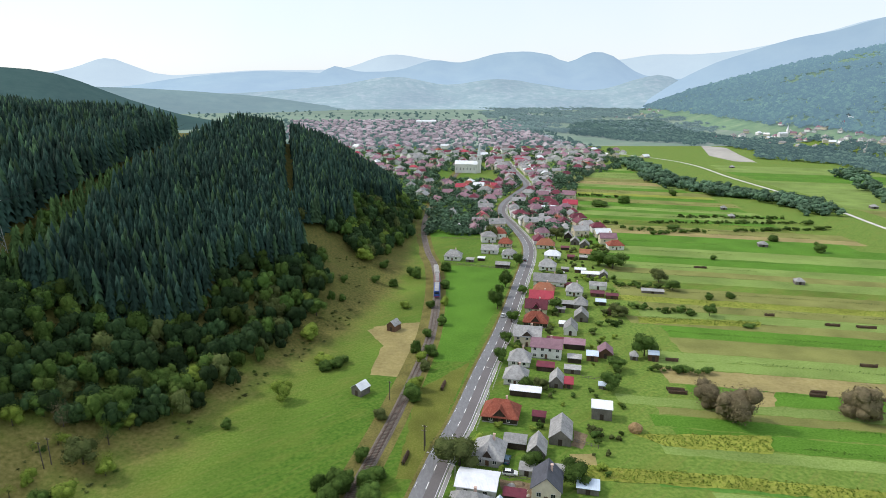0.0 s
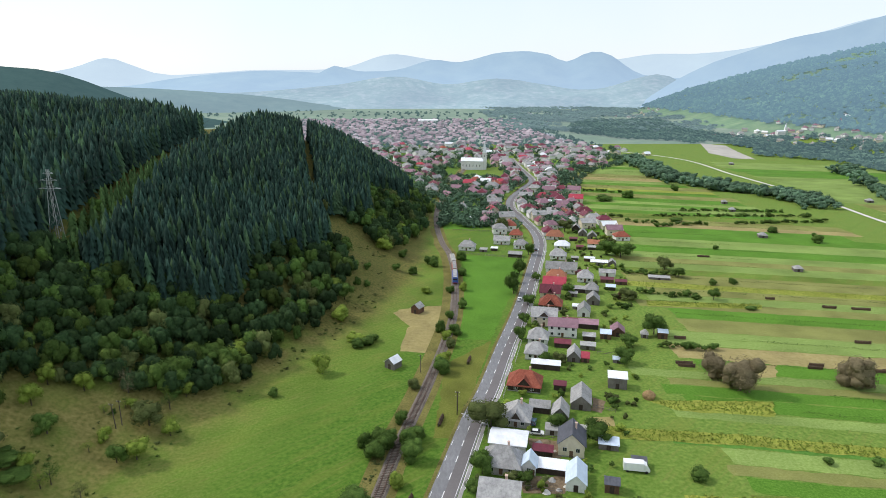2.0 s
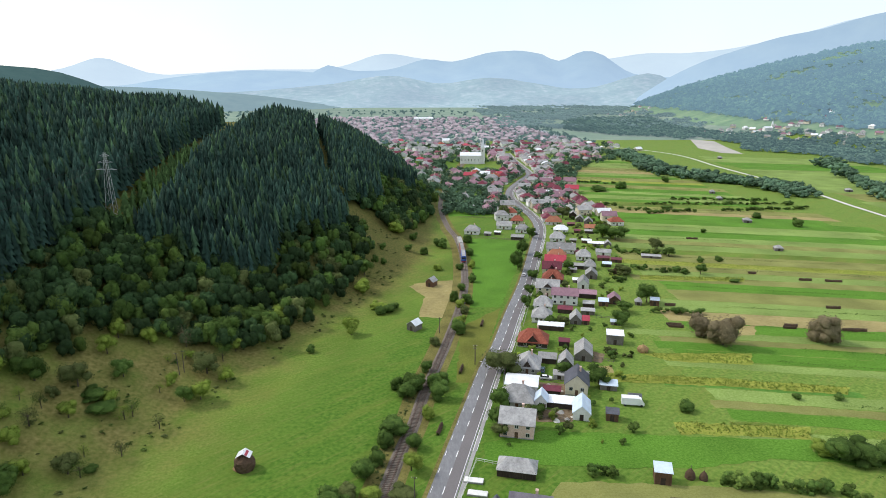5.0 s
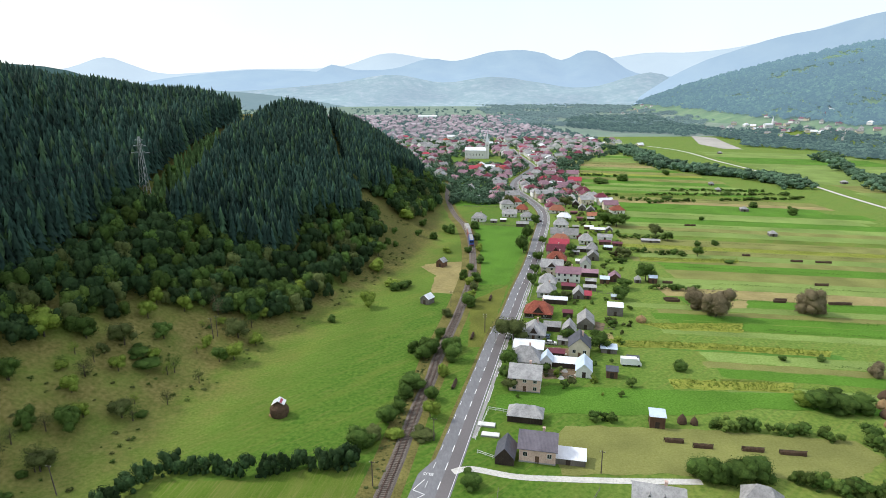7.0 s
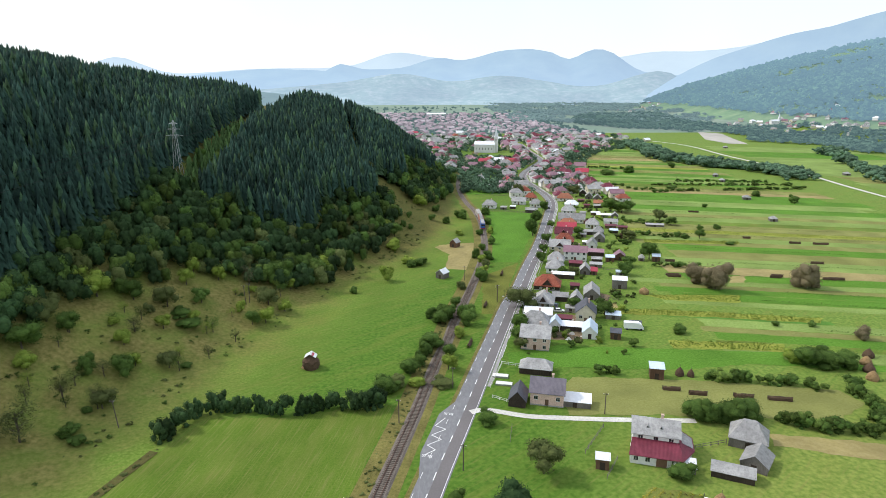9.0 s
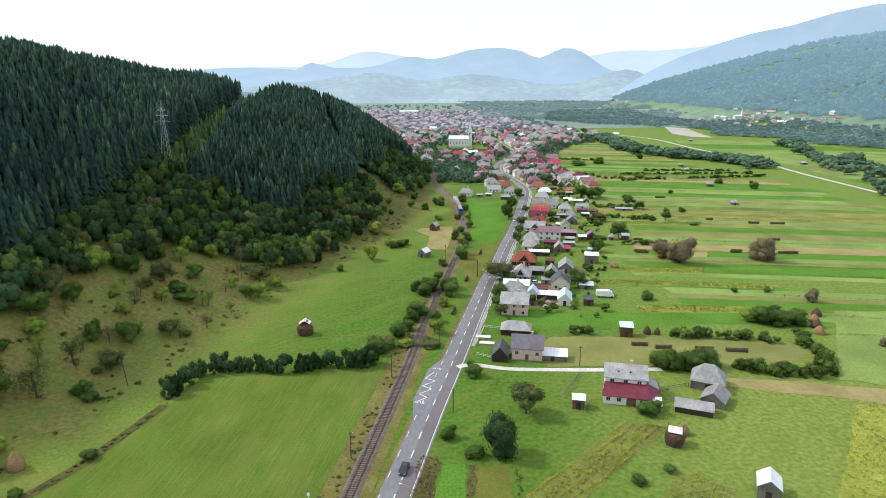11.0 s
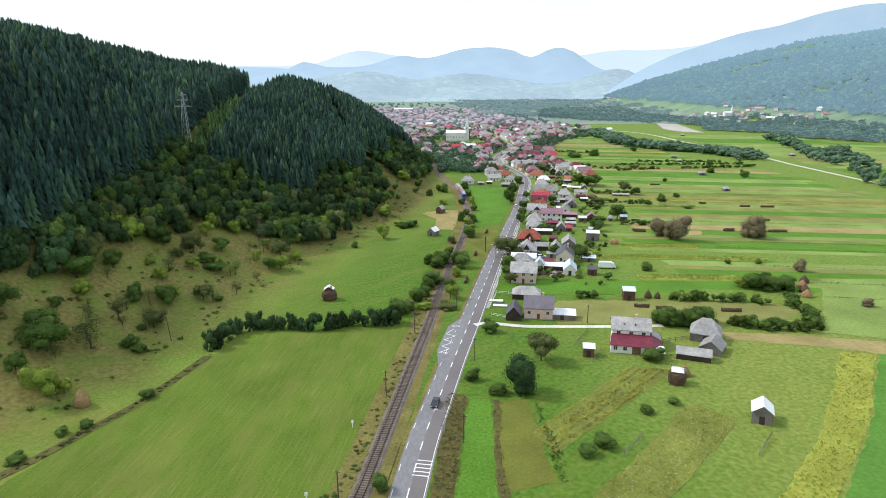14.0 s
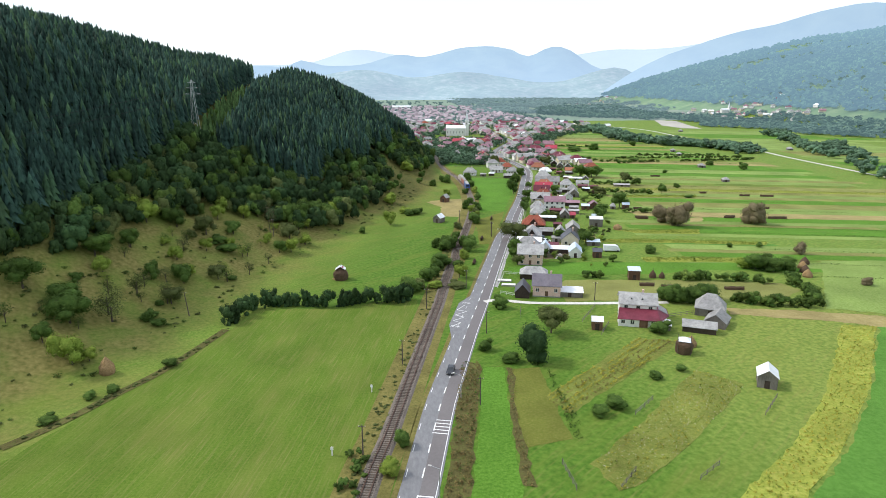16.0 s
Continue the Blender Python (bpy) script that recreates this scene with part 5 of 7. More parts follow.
house((17.8, 175.8), 12, 9.5, 2.7, "hip", 4.2, DARKWOOD, R_RED, "dark timber house with broad brick-red tiled roof", gablet=4.5, group=V)
shed((50.6, 177.8), 6.8, 5, 4.6, R_WHITE, WOOD, "tall plank barn with flat white metal roof", "mono", 0.6)
shed((28.1, 193.0), 11.5, 3.5, 2.5, R_WHITE, DARKWOOD, "long narrow shed with white sheet roof", "mono", 0.5)
house((25.5, 201.2), 8.5, 8.5, 3.2, "hip", 3.6, PLASTER, R_GREY, "small white house with grey hipped roof", group=V)
house((28.7, 216.3), 8.5, 8, 3.0, "hip", 3.6, PLASTER, R_GREY, "small house with grey shingled roof", group=V)
shed((39.9, 199.5), 5.2, 8, 2.3, R_GREY, WOOD, "steep grey barn behind the houses", "gable_y", 3.0)
shed((44.2, 199.1), 3, 3.6, 2.2, R_CRIMSON, BROWNWOOD, "small lean-to with bright red roof", "mono", 1.2)
house((40.1, 223.4), 12.5, 7.5, 5.4, "gable_x", 2.6, PLASTER, R_MAUVE, "two-storey white house with faded mauve roof", front=4, storeys=2, group=V)
house((34.2, 235.3), 11.5, 8.5, 5.0, "gable_x", 3.4, CREAM, R_GREY, "two-storey cream house with grey gabled roof", front=3, storeys=2, gablet=4.5, group=V)
shed((53.0, 232.5), 9, 5, 2.6, R_MAUVE, DARKWOOD, "open shed with mauve sheet roof", "mono", 0.8)
shed((63.4, 223.9), 6, 7, 2.6, R_MAUVE, BROWNWOOD, "barn with half pink, half white metal roof", "gable_y", 2.4)
house((40.6, 256.1), 11, 8.5, 2.9, "hip", 4.0, DARKWOOD, R_RED, "timber house with orange-red tiled roof", gablet=4, group=V)
house((43.3, 272.9), 10.5, 7.5, 3.3, "gable_x", 3.4, CREAM, R_WINE, "house with wine-red metal roof", gablet=2.5, group=V)
house((47.8, 286.8), 12, 7, 3.3, "gable_x", 3.2, PLASTER, R_CRIMSON, "house with bright crimson metal roof", group=V)
house((51.3, 300.3), 11, 7, 3.0, "hip", 3.2, CREAM, R_ORANGE, "house with orange tiled roof", group=V)
house((56.5, 314.1), 18, 8, 3.2, "gable_x", 3.4, PLASTER, R_GREY, "long house with grey roof", front=4, group=V)
house((59.8, 342.1), 10, 8, 3.2, "hip", 3.6, PLASTER, R_GREY, "house with grey hipped roof", group=V)
house((66.8, 366.0), 10, 7, 3.2, "hip", 2.8, PLASTER, R_WHITE, "house with pale hipped roof", group=V)
house((66.7, 391.7), 12, 8, 3.2, "hip", 3.6, PLASTER, R_ORANGE, "house with orange and grey roof", group=V)
house((66.3, 297.7), 8.5, 8, 3.2, "hip", 3.6, PLASTER, R_GREY, "house with grey shingled roof behind the road", group=V)
shed((61.7, 280.4), 11, 4, 2.4, R_GREY, DARKWOOD, "long grey outbuilding with sheet roof", "mono", 0.6)
shed((65.5, 278.9), 7, 7, 2.8, R_GREY, WOOD, "grey barn with hipped roof", "hip", 3.4)
shed((62.3, 262.8), 6.5, 8, 2.8, R_GREY, WOOD, "weathered grey gabled plank barn", "gable_y", 3.0)
shed((54.3, 247.1), 6, 9, 2.9, R_GREY, PLASTER, "white-walled barn with grey roof", "gable_y", 3.0)
shed((81.5, 329.1), 10.5, 4, 2.6, R_WHITE, WOOD, "long shed with white sheet roof", "mono", 0.6)
shed((88.5, 327.1), 4.6, 5, 2.8, R_GREY, WOOD, "small grey gabled shed", "gable_y", 2.0)
shed((80.9, 308.5), 9.5, 5, 2.6, R_GREY, PLASTER, "white outbuilding with grey roof", "gable_x", 1.6)
shed((76.5, 284.4), 5, 3.6, 2.2, R_BLUE, DARKWOOD, "small shed with pale roof", "mono", 0.5)
shed((88.6, 372.5), 8, 6, 2.8, R_ORANGE, CREAM, "barn with grey and orange roof", "gable_x", 2.2)
shed((92.5, 393.2), 6.5, 7, 2.8, R_GREY, WOOD, "weathered grey gabled plank barn", "gable_y", 3.0)
shed((88.0, 402.1), 6, 7, 2.8, R_GREY, WOOD, "weathered grey gabled plank barn", "gable_y", 2.8)
shed((86.5, 417.8), 6, 7, 2.8, R_GREY, DARKWOOD, "weathered grey gabled plank barn", "gable_y", 2.8)
shed((107.5, 302.1), 12, 3, 1.6, R_GREY, WOOD, "long low shed in the gardens", "mono", 0.5)
shed((81.4, 221.3), 4, 4, 3.4, R_BLUE, BROWNWOOD, "tall narrow hut with pale roof", "gable_x", 1.0)
shed((57.7, 221.3), 4.6, 4, 2.8, R_BLUE, BROWNWOOD, "small wooden hut with pale blue roof", "mono", 0.6)
shed((56.8, 198.3), 4.5, 3.5, 1.8, R_BLUE, WOOD, "low shelter with pale blue roof", "gable_x", 0.7)
shed((37.8, 140.4), 6, 4, 2.2, R_BLUE, WOOD, "low shed with pale roof", "mono", 0.5)
shed((33.5, 120.8), 3.8, 3.6, 3.2, R_DARK, BROWNWOOD, "small rusty-brown hut with dark roof", "gable_x", 1.2)
shed((22.8, 148.4), 4.2, 3.6, 2.2, R_GREY, GREYWALL, "small grey rendered garage", "mono", 0.3)
# left of the road
house((5.5, 363.5), 10.5, 8, 3.4, "hip", 3.4, PLASTER, R_GREY, "white house with grey hipped roof at the meadow's edge", group=V)
house((29.3, 379.1), 11, 7, 3.2, "gable_x", 2.8, PLASTER, R_GREY, "long white house with grey roof", group=V)
house((40.3, 367.3), 9, 7, 3.4, "hip", 3.0, PLASTER, R_GREY, "white house with grey roof beside the road", group=V)
shed((34.6, 347.8), 9, 5, 2.6, R_GREY, DARKWOOD, "low roadside outbuilding with grey roof", "gable_x", 1.4)
house((40.6, 396.1), 9, 7, 3.2, "hip", 3.2, CREAM, R_RED, "house with brick-red hipped roof", group=V)
house((35.2, 427.8), 12, 8, 3.6, "gable_x", 3.0, PLASTER, R_GREY, "large white house with grey roof", group=V)
house((6.4, 494.1), 9, 8, 3.2, "hip", 3.6, PLASTER, R_GREY, "white house with steep grey roof", group=V)
shed((13.1, 454.8), 4.2, 4, 2.6, R_WHITE, DARKWOOD, "dark field hut with pale roof", "gable_x", 1.0)
house((33.9, 494.1), 13, 9, 3.4, "hip", 4.2, CREAM, R_MAUVE, "house with broad mauve roof", group=V)
house((26.5, 466.6), 9, 6, 3.0, "gable_x", 2.4, PLASTER, R_GREY, "house with grey roof", group=V)
# south end of the village
house((1.1, 73.5), 10, 8, 4.6, "gable_x", 3.2, BRICK, R_PURPLE, "bare brick house with purple-grey roof", front=3, side=2, group=V)
shed((8.9, 72.5), 9.5, 5, 2.2, R_WHITE, WOOD, "low outbuilding with stained white sheet roof", "mono", 0.6)
shed((-7.4, 72.9), 5.2, 8, 2.6, R_DARK, DARKWOOD, "dark wooden barn with steep roof", "gable_y", 3.0)
shed((0.7, 93.1), 11, 6.5, 2.6, R_GREY, DARKWOOD, "open dark timber barn with grey hipped roof", "hip", 2.4)
main = house((23.7, 49.1), 11.5, 8, 6.2, "gable_x", 2.6, PLASTER, R_GREY, "white two-storey house with grey roof and wine-red skirt roof", front=3, side=1, storeys=2, turn=-16, group=V)
part("skirt_roof", join(slab([(-6.2, -5.2, 2.5), (6.2, -5.2, 2.5), (5.5, -0.05, 4.3), (-5.5, -0.05, 4.3)], 0.15), slab([(6.2, -5.2, 2.5), (9.2, 0.5, 2.4), (9.2, 6.5, 2.4), (5.55, 7.0, 4.3), (5.55, -0.05, 4.3)], 0.15)), R_WINE, main, "wine-red metal skirt roof")
part("porch_wall", join(box(-5.8, 5.8, -4.7, -0.05, -0.2, 2.6), box(5.8, 8.6, 0.6, 6.2, -0.2, 2.5)), PLASTER, main)
for x in (-4.5, -1.8, 4.2):
    window(main, x, -4.73, 1.5, 0)
part("gable_panel", join(([(5.38, 0.1, 5.9), (5.38, 7.3, 5.9), (5.38, 3.7, 8.0)], [(0, 1, 2)]), box(5.36, 5.4, 0.1, 7.3, 4.45, 5.88)), PINK, main, "pink rendered gable")
part("roof_panels", slab([(6.1, 0.7, 4.12), (8.9, 1.1, 2.66), (8.9, 5.9, 2.66), (6.1, 6.3, 4.12)], 0.06), R_GREY, main, "pale grey sheets over the skirt roof")
for x in (-2.0, 1.2):
    dormer = part("dormer", ([(x - 0.5, 1.2, 6.62), (x + 0.5, 1.2, 6.62), (x, 1.2, 7.35), (x, 2.6, 7.38)], [(0, 1, 2), (1, 3, 2), (0, 2, 3)]), R_GREY, main, "small peaked roof dormer")
    part("pane", ([(x - 0.25, 1.17, 6.72), (x + 0.25, 1.17, 6.72), (x, 1.17, 7.1)], [(0, 1, 2)]), GLASS, dormer)
part("garage_door", box(0.2, 2.6, -4.77, -4.68, -0.1, 2.2), BROWNWOOD, main)
shed((9.4, 43.2), 3.2, 3.2, 3.4, R_WHITE, BROWNWOOD, "small tall hut with white sheet roof", "gable_x", 1.0)
shed((47.6, 51.2), 9.5, 8.5, 3.2, R_GREY, WOOD, "big grey hay barn with pyramid roof", "hip", 4.2, turn=-28)
shed((44.8, 42.3), 6.5, 7.5, 2.4, R_GREY, WOOD, "grey wooden outbuilding by the farm", "gable_y", 2.4, turn=-38)
shed((38.3, 38.7), 10, 4.5, 2.2, R_GREY, DARKWOOD, "long dark outbuilding with grey roof", "gable_x", 1.6, turn=-24)
shed((28.5, 41.7), 5, 3.5, 1.9, R_WHITE, WOOD, "small lean-to with stained white roof", "mono", 0.6, turn=-16)
shed((38.7, 4.5), 4.6, 5.5, 3.6, R_WHITE, WOOD, "grey plank hay shed with white metal roof", "gable_y", 1.8, turn=-28)
shed((37.8, 89.7), 4.4, 4, 4.2, R_BLUE, BROWNWOOD, "tall brown plank hut with pale blue roof", "mono", 0.6)
shed((-29.8, 193.8), 4.6, 5, 3.2, R_WHITE, WOOD, "grey plank hay shed with pale roof in the meadow", "gable_y", 1.8, turn=-35)
shed((-22.6, 251.5), 4.4, 5, 3.4, R_GREY, BROWNWOOD, "old plank hay shed with grey roof", "gable_y", 2.0, turn=-30)
for p, w in (((190.9, 316.1), 5), ((211.2, 396.1), 6), ((240.3, 522.3), 5), ((231.4, 487.5), 5), ((372.8, 527.3), 6), ((371.8, 798.3), 6), ((74.2, 222.3), 3)):
    shed(p, w, w, 2.4, R_GREY, WOOD, "small field hut with pale grey roof", "hip", 1.6, boards=False, group="field huts")

# lean-tos and low outbuildings in the yards behind the road-side houses
yard_rng = random.Random(21)
for ob in [o for o in scene.objects if o.get("group") == V and o.location.y > 115]:
    for k in range(2):
        w, l = yard_rng.uniform(4, 8), yard_rng.uniform(2.6, 4)
        at = ob.matrix_world @ Vector((yard_rng.uniform(10, 13) + 7 * k, yard_rng.uniform(-2, 5), 0))
        if any((at - o.matrix_world.translation).length < 7 for o in scene.objects if not o.parent and o.name.split(".")[0] in ("house", "shed")) or abs(at.x - np.interp(at.y, [p.y for p in ROAD], [p.x for p in ROAD])) < 9:
            continue
        top, words = yard_rng.choice(((R_GREY, "grey"), (R_GREY, "grey"), (R_DARK, "dark"), (R_WHITE, "white"), (R_WINE, "wine-red")))
        shed((at.x, at.y), w, l, yard_rng.uniform(1.8, 2.4), top, yard_rng.choice((DARKWOOD, WOOD, BROWNWOOD)), "low yard lean-to with %s sheet roof" % words, "mono", 0.5, boards=False, group="yard lean-tos")


# ---- church ----
church = thing("church", (42.0, 755.8), 80, "white church with slender pointed bell tower", "church")
part("nave", walls(12, 27, 11, "gable_y", 3.6), PLASTER, church)
part("roof", join(*roof_planes(12, 27, 11, "gable_y", 3.6, 0.4)), R_WHITE, church)
part("tower", box(-2.4, 2.4, -4, 0.8, -0.3, 21), PLASTER, church)
part("cornice", box(-2.8, 2.8, -4.4, 1.2, 20.6, 21.2), PLASTER, church)
part("spire", ([(-2.1, -3.7, 21.2), (2.1, -3.7, 21.2), (2.1, 0.5, 21.2), (-2.1, 0.5, 21.2), (0, -1.6, 36)], [(0, 1, 4), (1, 2, 4), (2, 3, 4), (3, 0, 4), (3, 2, 1, 0)]), R_WHITE, church)
for i in range(6):
    for x, t in ((-6.05, -90), (6.05, 90)):
        window(church, x, 3.5 + i * 4.2, 5.2, t, 0.9, 3.0)
for t, x, y in ((0, 0, -4.05), (-90, -2.45, -1.6), (90, 2.45, -1.6)):
    window(church, x, y, 17, t, 1.2, 2.6)

# ---- far village ----
far_rng = random.Random(12)
TOPS = [R_GREY, R_GREY, R_MAUVE, R_WINE, R_CRIMSON, R_RED, R_MAUVE, R_WHITE]
WORDS = ["grey", "grey", "faded mauve", "wine-red", "crimson", "brick-red", "faded mauve", "white"]
taken = []


def free(x, y, r):
    if any((x - a) ** 2 + (y - b) ** 2 < r * r for a, b in taken):
        return False
    taken.append((x, y))
    return True


for ob in [o for o in scene.objects if not o.parent and o.name.split(".")[0] in ("house", "shed", "church")]:
    taken.append((ob.location.x, ob.location.y + 4))
for p in ROAD:
    taken.append((p.x, p.y))
taken += [(church.location.x + dx, church.location.y + dy) for dx in range(-45, 16, 12) for dy in range(-84, 13, 12)]
sites = []
line = [p for p in ROAD if p.y > 392]
for p, n in zip(line, normals_of(line)):
    for off in (13, -13, 27, -27, 41, -41, 56, -56):
        if off < -30 and p.y < 560 or off > 30 and p.y > 600:
            continue
        q = p + n * (off + far_rng.uniform(-3, 3))
        if far_rng.random() < (0.9 if off > -20 else 0.3) and free(q.x, q.y, 11.5):
            sites.append((q.x, q.y, math.degrees(math.atan2(n.y, n.x)) + far_rng.choice((0, 0, 90)) + far_rng.uniform(-5, 5)))
for _ in range(2000):
    y = 560 + 1300 * far_rng.random() ** 1.3
    mid, half = np.interp(y, [560, 800, 1000, 1300, 1900], [30, 60, 20, -60, -120]), np.interp(y, [560, 700, 800, 1000, 1300, 1900], [45, 90, 150, 230, 260, 330])
    x = mid + half * far_rng.uniform(-1, 1)
    if float(hill_depth(x, y)) < -8 and free(x, y, 15):
        sites.append((x, y, far_rng.uniform(0, 180)))
sites.sort(key=lambda q: q[1])
templates, rest = {}, []
for i, (x, y, t) in enumerate(sites):
    k = far_rng.choices(range(8), [4, 3, 4, 5, 1.2, 0.8, 4, 0.8] if y < 700 else [4, 4, 4, 4, 0.3, 0.6, 4, 0.8])[0]
    key = (k, i % 3)
    size = far_rng.uniform(0.88, 1.12)
    if i < 190:
        if key not in templates:
            roof = ("hip", "gable_x", "hip")[i % 3]
            templates[key] = house((x, y), 10.5 + i % 3, 8.5, 3.6 + 1.4 * (i % 2), roof, 2.9, (PLASTER, CREAM, PLASTER)[i % 3], TOPS[k], "%s-roofed house in the far village" % WORDS[k], turn=t, front=2, side=1, group="houses of the far village")
        else:
            copy_thing(templates[key], pose(x, y, 0, 0, 0, t) @ Matrix.Diagonal((size, size, far_rng.uniform(0.9, 1.2), 1)))
    else:
        rest.append((x, y, t, k, size))
for k in range(9):
    shapes_w, shapes_r = [], []
    for x, y, t, kk, size in rest:
        if (8 if y > 1050 else kk) != k:
            continue
        m = pose(x, y, float(height(x, y)), 0, 0, t) @ Matrix.Diagonal((size * 1.15, size * 1.15, size, 1))
        roof = far_rng.choice(("hip", "gable_x"))
        for lst, shape in ((shapes_w, walls(10, 8.5, 4.6, roof, 2.8)), (shapes_r, join(*roof_planes(10, 8.5, 4.6, roof, 2.8, 0.4)))):
            lst.append(([tuple(m @ Vector(p)) for p in shape[0]], shape[1]))
    # the last batch, houses past y 1050, glows with painted haze
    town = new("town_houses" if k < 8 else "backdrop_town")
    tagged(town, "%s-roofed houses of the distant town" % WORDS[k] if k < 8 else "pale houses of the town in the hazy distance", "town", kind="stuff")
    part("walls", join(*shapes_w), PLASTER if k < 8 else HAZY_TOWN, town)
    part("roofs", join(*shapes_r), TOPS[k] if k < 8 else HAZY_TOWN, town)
# hamlet on the slope across the river, with a small white church
for cx, cy, n in (((587.0, 1194.8)) + (22,), ((639.2, 1156.5)) + (22,), ((671.8, 1091.9)) + (22,), ((660.6, 964.8)) + (20,), ((641.0, 2022.0)) + (18,), ((220.3, 950.9)) + (16,), ((133.1, 1009.2)) + (14,)):
    for _ in range(n):
        x, y = cx + far_rng.gauss(0, 42), cy + far_rng.gauss(0, 42)
        if free(x, y, 13):
            k = far_rng.choice([q for q in sorted(templates) if q[0] in (0, 1, 6, 7)])
            c = copy_thing(templates[k], pose(x, y, float(height(x, y)) - 0.5, 0, 0, far_rng.uniform(0, 180)) @ Matrix.Diagonal((0.95, 0.95, 1.0, 1)))
            c["group"] = "houses of the hamlet"
hx, hy = (632.4, 1158.7)
copy_thing(church, pose(hx, hy, float(height(hx, hy)) - 1, 0, 0, 100) @ Matrix.Diagonal((0.62, 0.62, 0.62, 1)))
shed((-46.3, 1726.2), 60, 30, 8, R_WHITE, PLASTER, "long white industrial hall in the town", "gable_x", 3, turn=0, boards=False, name="hall")

# ---- trees in the far village and on the flats ----
tx, ty = [], []
for _ in range(4200):
    y = 430 + 1450 * far_rng.random() ** 1.15
    mid, half = np.interp(y, [390, 560, 800, 1000, 1300, 1900], [35, 40, 60, 20, -60, -120]), np.interp(y, [390, 560, 700, 800, 1000, 1300, 1900], [55, 70, 110, 170, 250, 300, 380])
    x = mid + half * far_rng.uniform(-1, 1)
    if float(hill_depth(x, y)) < -4 and not (abs(x - church.location.x + 14) < 34 and -70 < y - church.location.y < 6) and not any((x - p.x) ** 2 + (y - p.y) ** 2 < 64 for p in ROAD):
        tx.append(x), ty.append(y)
tx, ty = np.array(tx), np.array(ty)
near_trees = ty < 1000
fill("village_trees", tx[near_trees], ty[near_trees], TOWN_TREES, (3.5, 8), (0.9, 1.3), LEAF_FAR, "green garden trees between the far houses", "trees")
# trees past y 1000 carry the haze as emission
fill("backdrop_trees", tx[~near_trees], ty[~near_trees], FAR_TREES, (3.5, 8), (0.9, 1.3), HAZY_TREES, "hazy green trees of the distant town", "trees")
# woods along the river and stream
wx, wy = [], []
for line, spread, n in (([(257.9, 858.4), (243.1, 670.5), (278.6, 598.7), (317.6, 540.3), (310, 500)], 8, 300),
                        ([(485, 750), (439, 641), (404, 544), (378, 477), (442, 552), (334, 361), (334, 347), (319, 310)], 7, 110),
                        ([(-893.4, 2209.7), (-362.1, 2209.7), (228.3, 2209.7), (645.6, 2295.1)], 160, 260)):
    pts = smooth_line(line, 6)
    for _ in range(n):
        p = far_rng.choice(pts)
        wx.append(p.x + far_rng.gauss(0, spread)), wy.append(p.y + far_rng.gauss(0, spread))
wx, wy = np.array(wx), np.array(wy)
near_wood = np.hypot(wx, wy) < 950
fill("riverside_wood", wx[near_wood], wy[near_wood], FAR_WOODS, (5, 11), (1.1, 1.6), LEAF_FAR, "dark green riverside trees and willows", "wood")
# beyond 950 m the haze is painted into the trees as glow
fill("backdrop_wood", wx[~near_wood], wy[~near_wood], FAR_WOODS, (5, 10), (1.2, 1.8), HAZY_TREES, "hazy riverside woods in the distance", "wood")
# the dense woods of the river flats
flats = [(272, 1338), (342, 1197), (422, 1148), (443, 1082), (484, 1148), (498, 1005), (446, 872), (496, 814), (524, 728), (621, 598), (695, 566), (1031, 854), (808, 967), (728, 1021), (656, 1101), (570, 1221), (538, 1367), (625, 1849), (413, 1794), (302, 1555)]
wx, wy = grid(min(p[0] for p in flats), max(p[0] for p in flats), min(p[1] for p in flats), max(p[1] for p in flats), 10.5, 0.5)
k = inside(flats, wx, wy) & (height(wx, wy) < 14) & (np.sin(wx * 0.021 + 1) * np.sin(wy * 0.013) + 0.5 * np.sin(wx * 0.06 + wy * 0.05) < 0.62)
# bluish haze glow in the tree material
fill("backdrop_wood", wx[k], wy[k], FAR_TREES, (6, 11.5), (1.2, 1.7), HAZY_TREES, "dense woods on the river flats in bluish haze", "wood")
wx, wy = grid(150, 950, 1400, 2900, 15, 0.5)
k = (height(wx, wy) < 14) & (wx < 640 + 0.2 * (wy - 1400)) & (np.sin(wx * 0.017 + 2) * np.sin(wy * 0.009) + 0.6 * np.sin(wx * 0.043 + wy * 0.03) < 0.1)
# stronger haze glow for the groves farther off
fill("backdrop_wood", wx[k], wy[k], FAR_TREES, (6, 11), (1.5, 2.2), HAZY_GROVES, "groves far down the valley in pale bluish haze", "wood")
# low hedges between the strips
hx, hy = [], []
for a, b in (((190.0, 491.9), (273.3, 485.3)), ((160.3, 470.6), (285.0, 466.6)), ((212.9, 441.8), (286.4, 447.3)), ((148.2, 432.9), (192.3, 441.8)), ((124.5, 598.7), (167.0, 583.0)), ((107.8, 470.6), (136.7, 464.6)),
             ((92.4, 316.1), (117.3, 309.4)), ((91.2, 281.2), (119.2, 269.9)), ((77.7, 213.9), (99.1, 209.2)), ((133.0, 451.0), (155.2, 441.8))):
    n = int(math.hypot(a[0] - b[0], a[1] - b[1]) / 2.2)
    for i in range(n):
        s = i / n
        hx.append(a[0] + (b[0] - a[0]) * s + far_rng.gauss(0, 1)), hy.append(a[1] + (b[1] - a[1]) * s + far_rng.gauss(0, 1.2))
fill("field_hedges", np.array(hx), np.array(hy), HEDGY, (1.5, 3.6), (1.1, 1.7), LEAF, "dark green hedges between the strip fields", "hedge", 0.2)


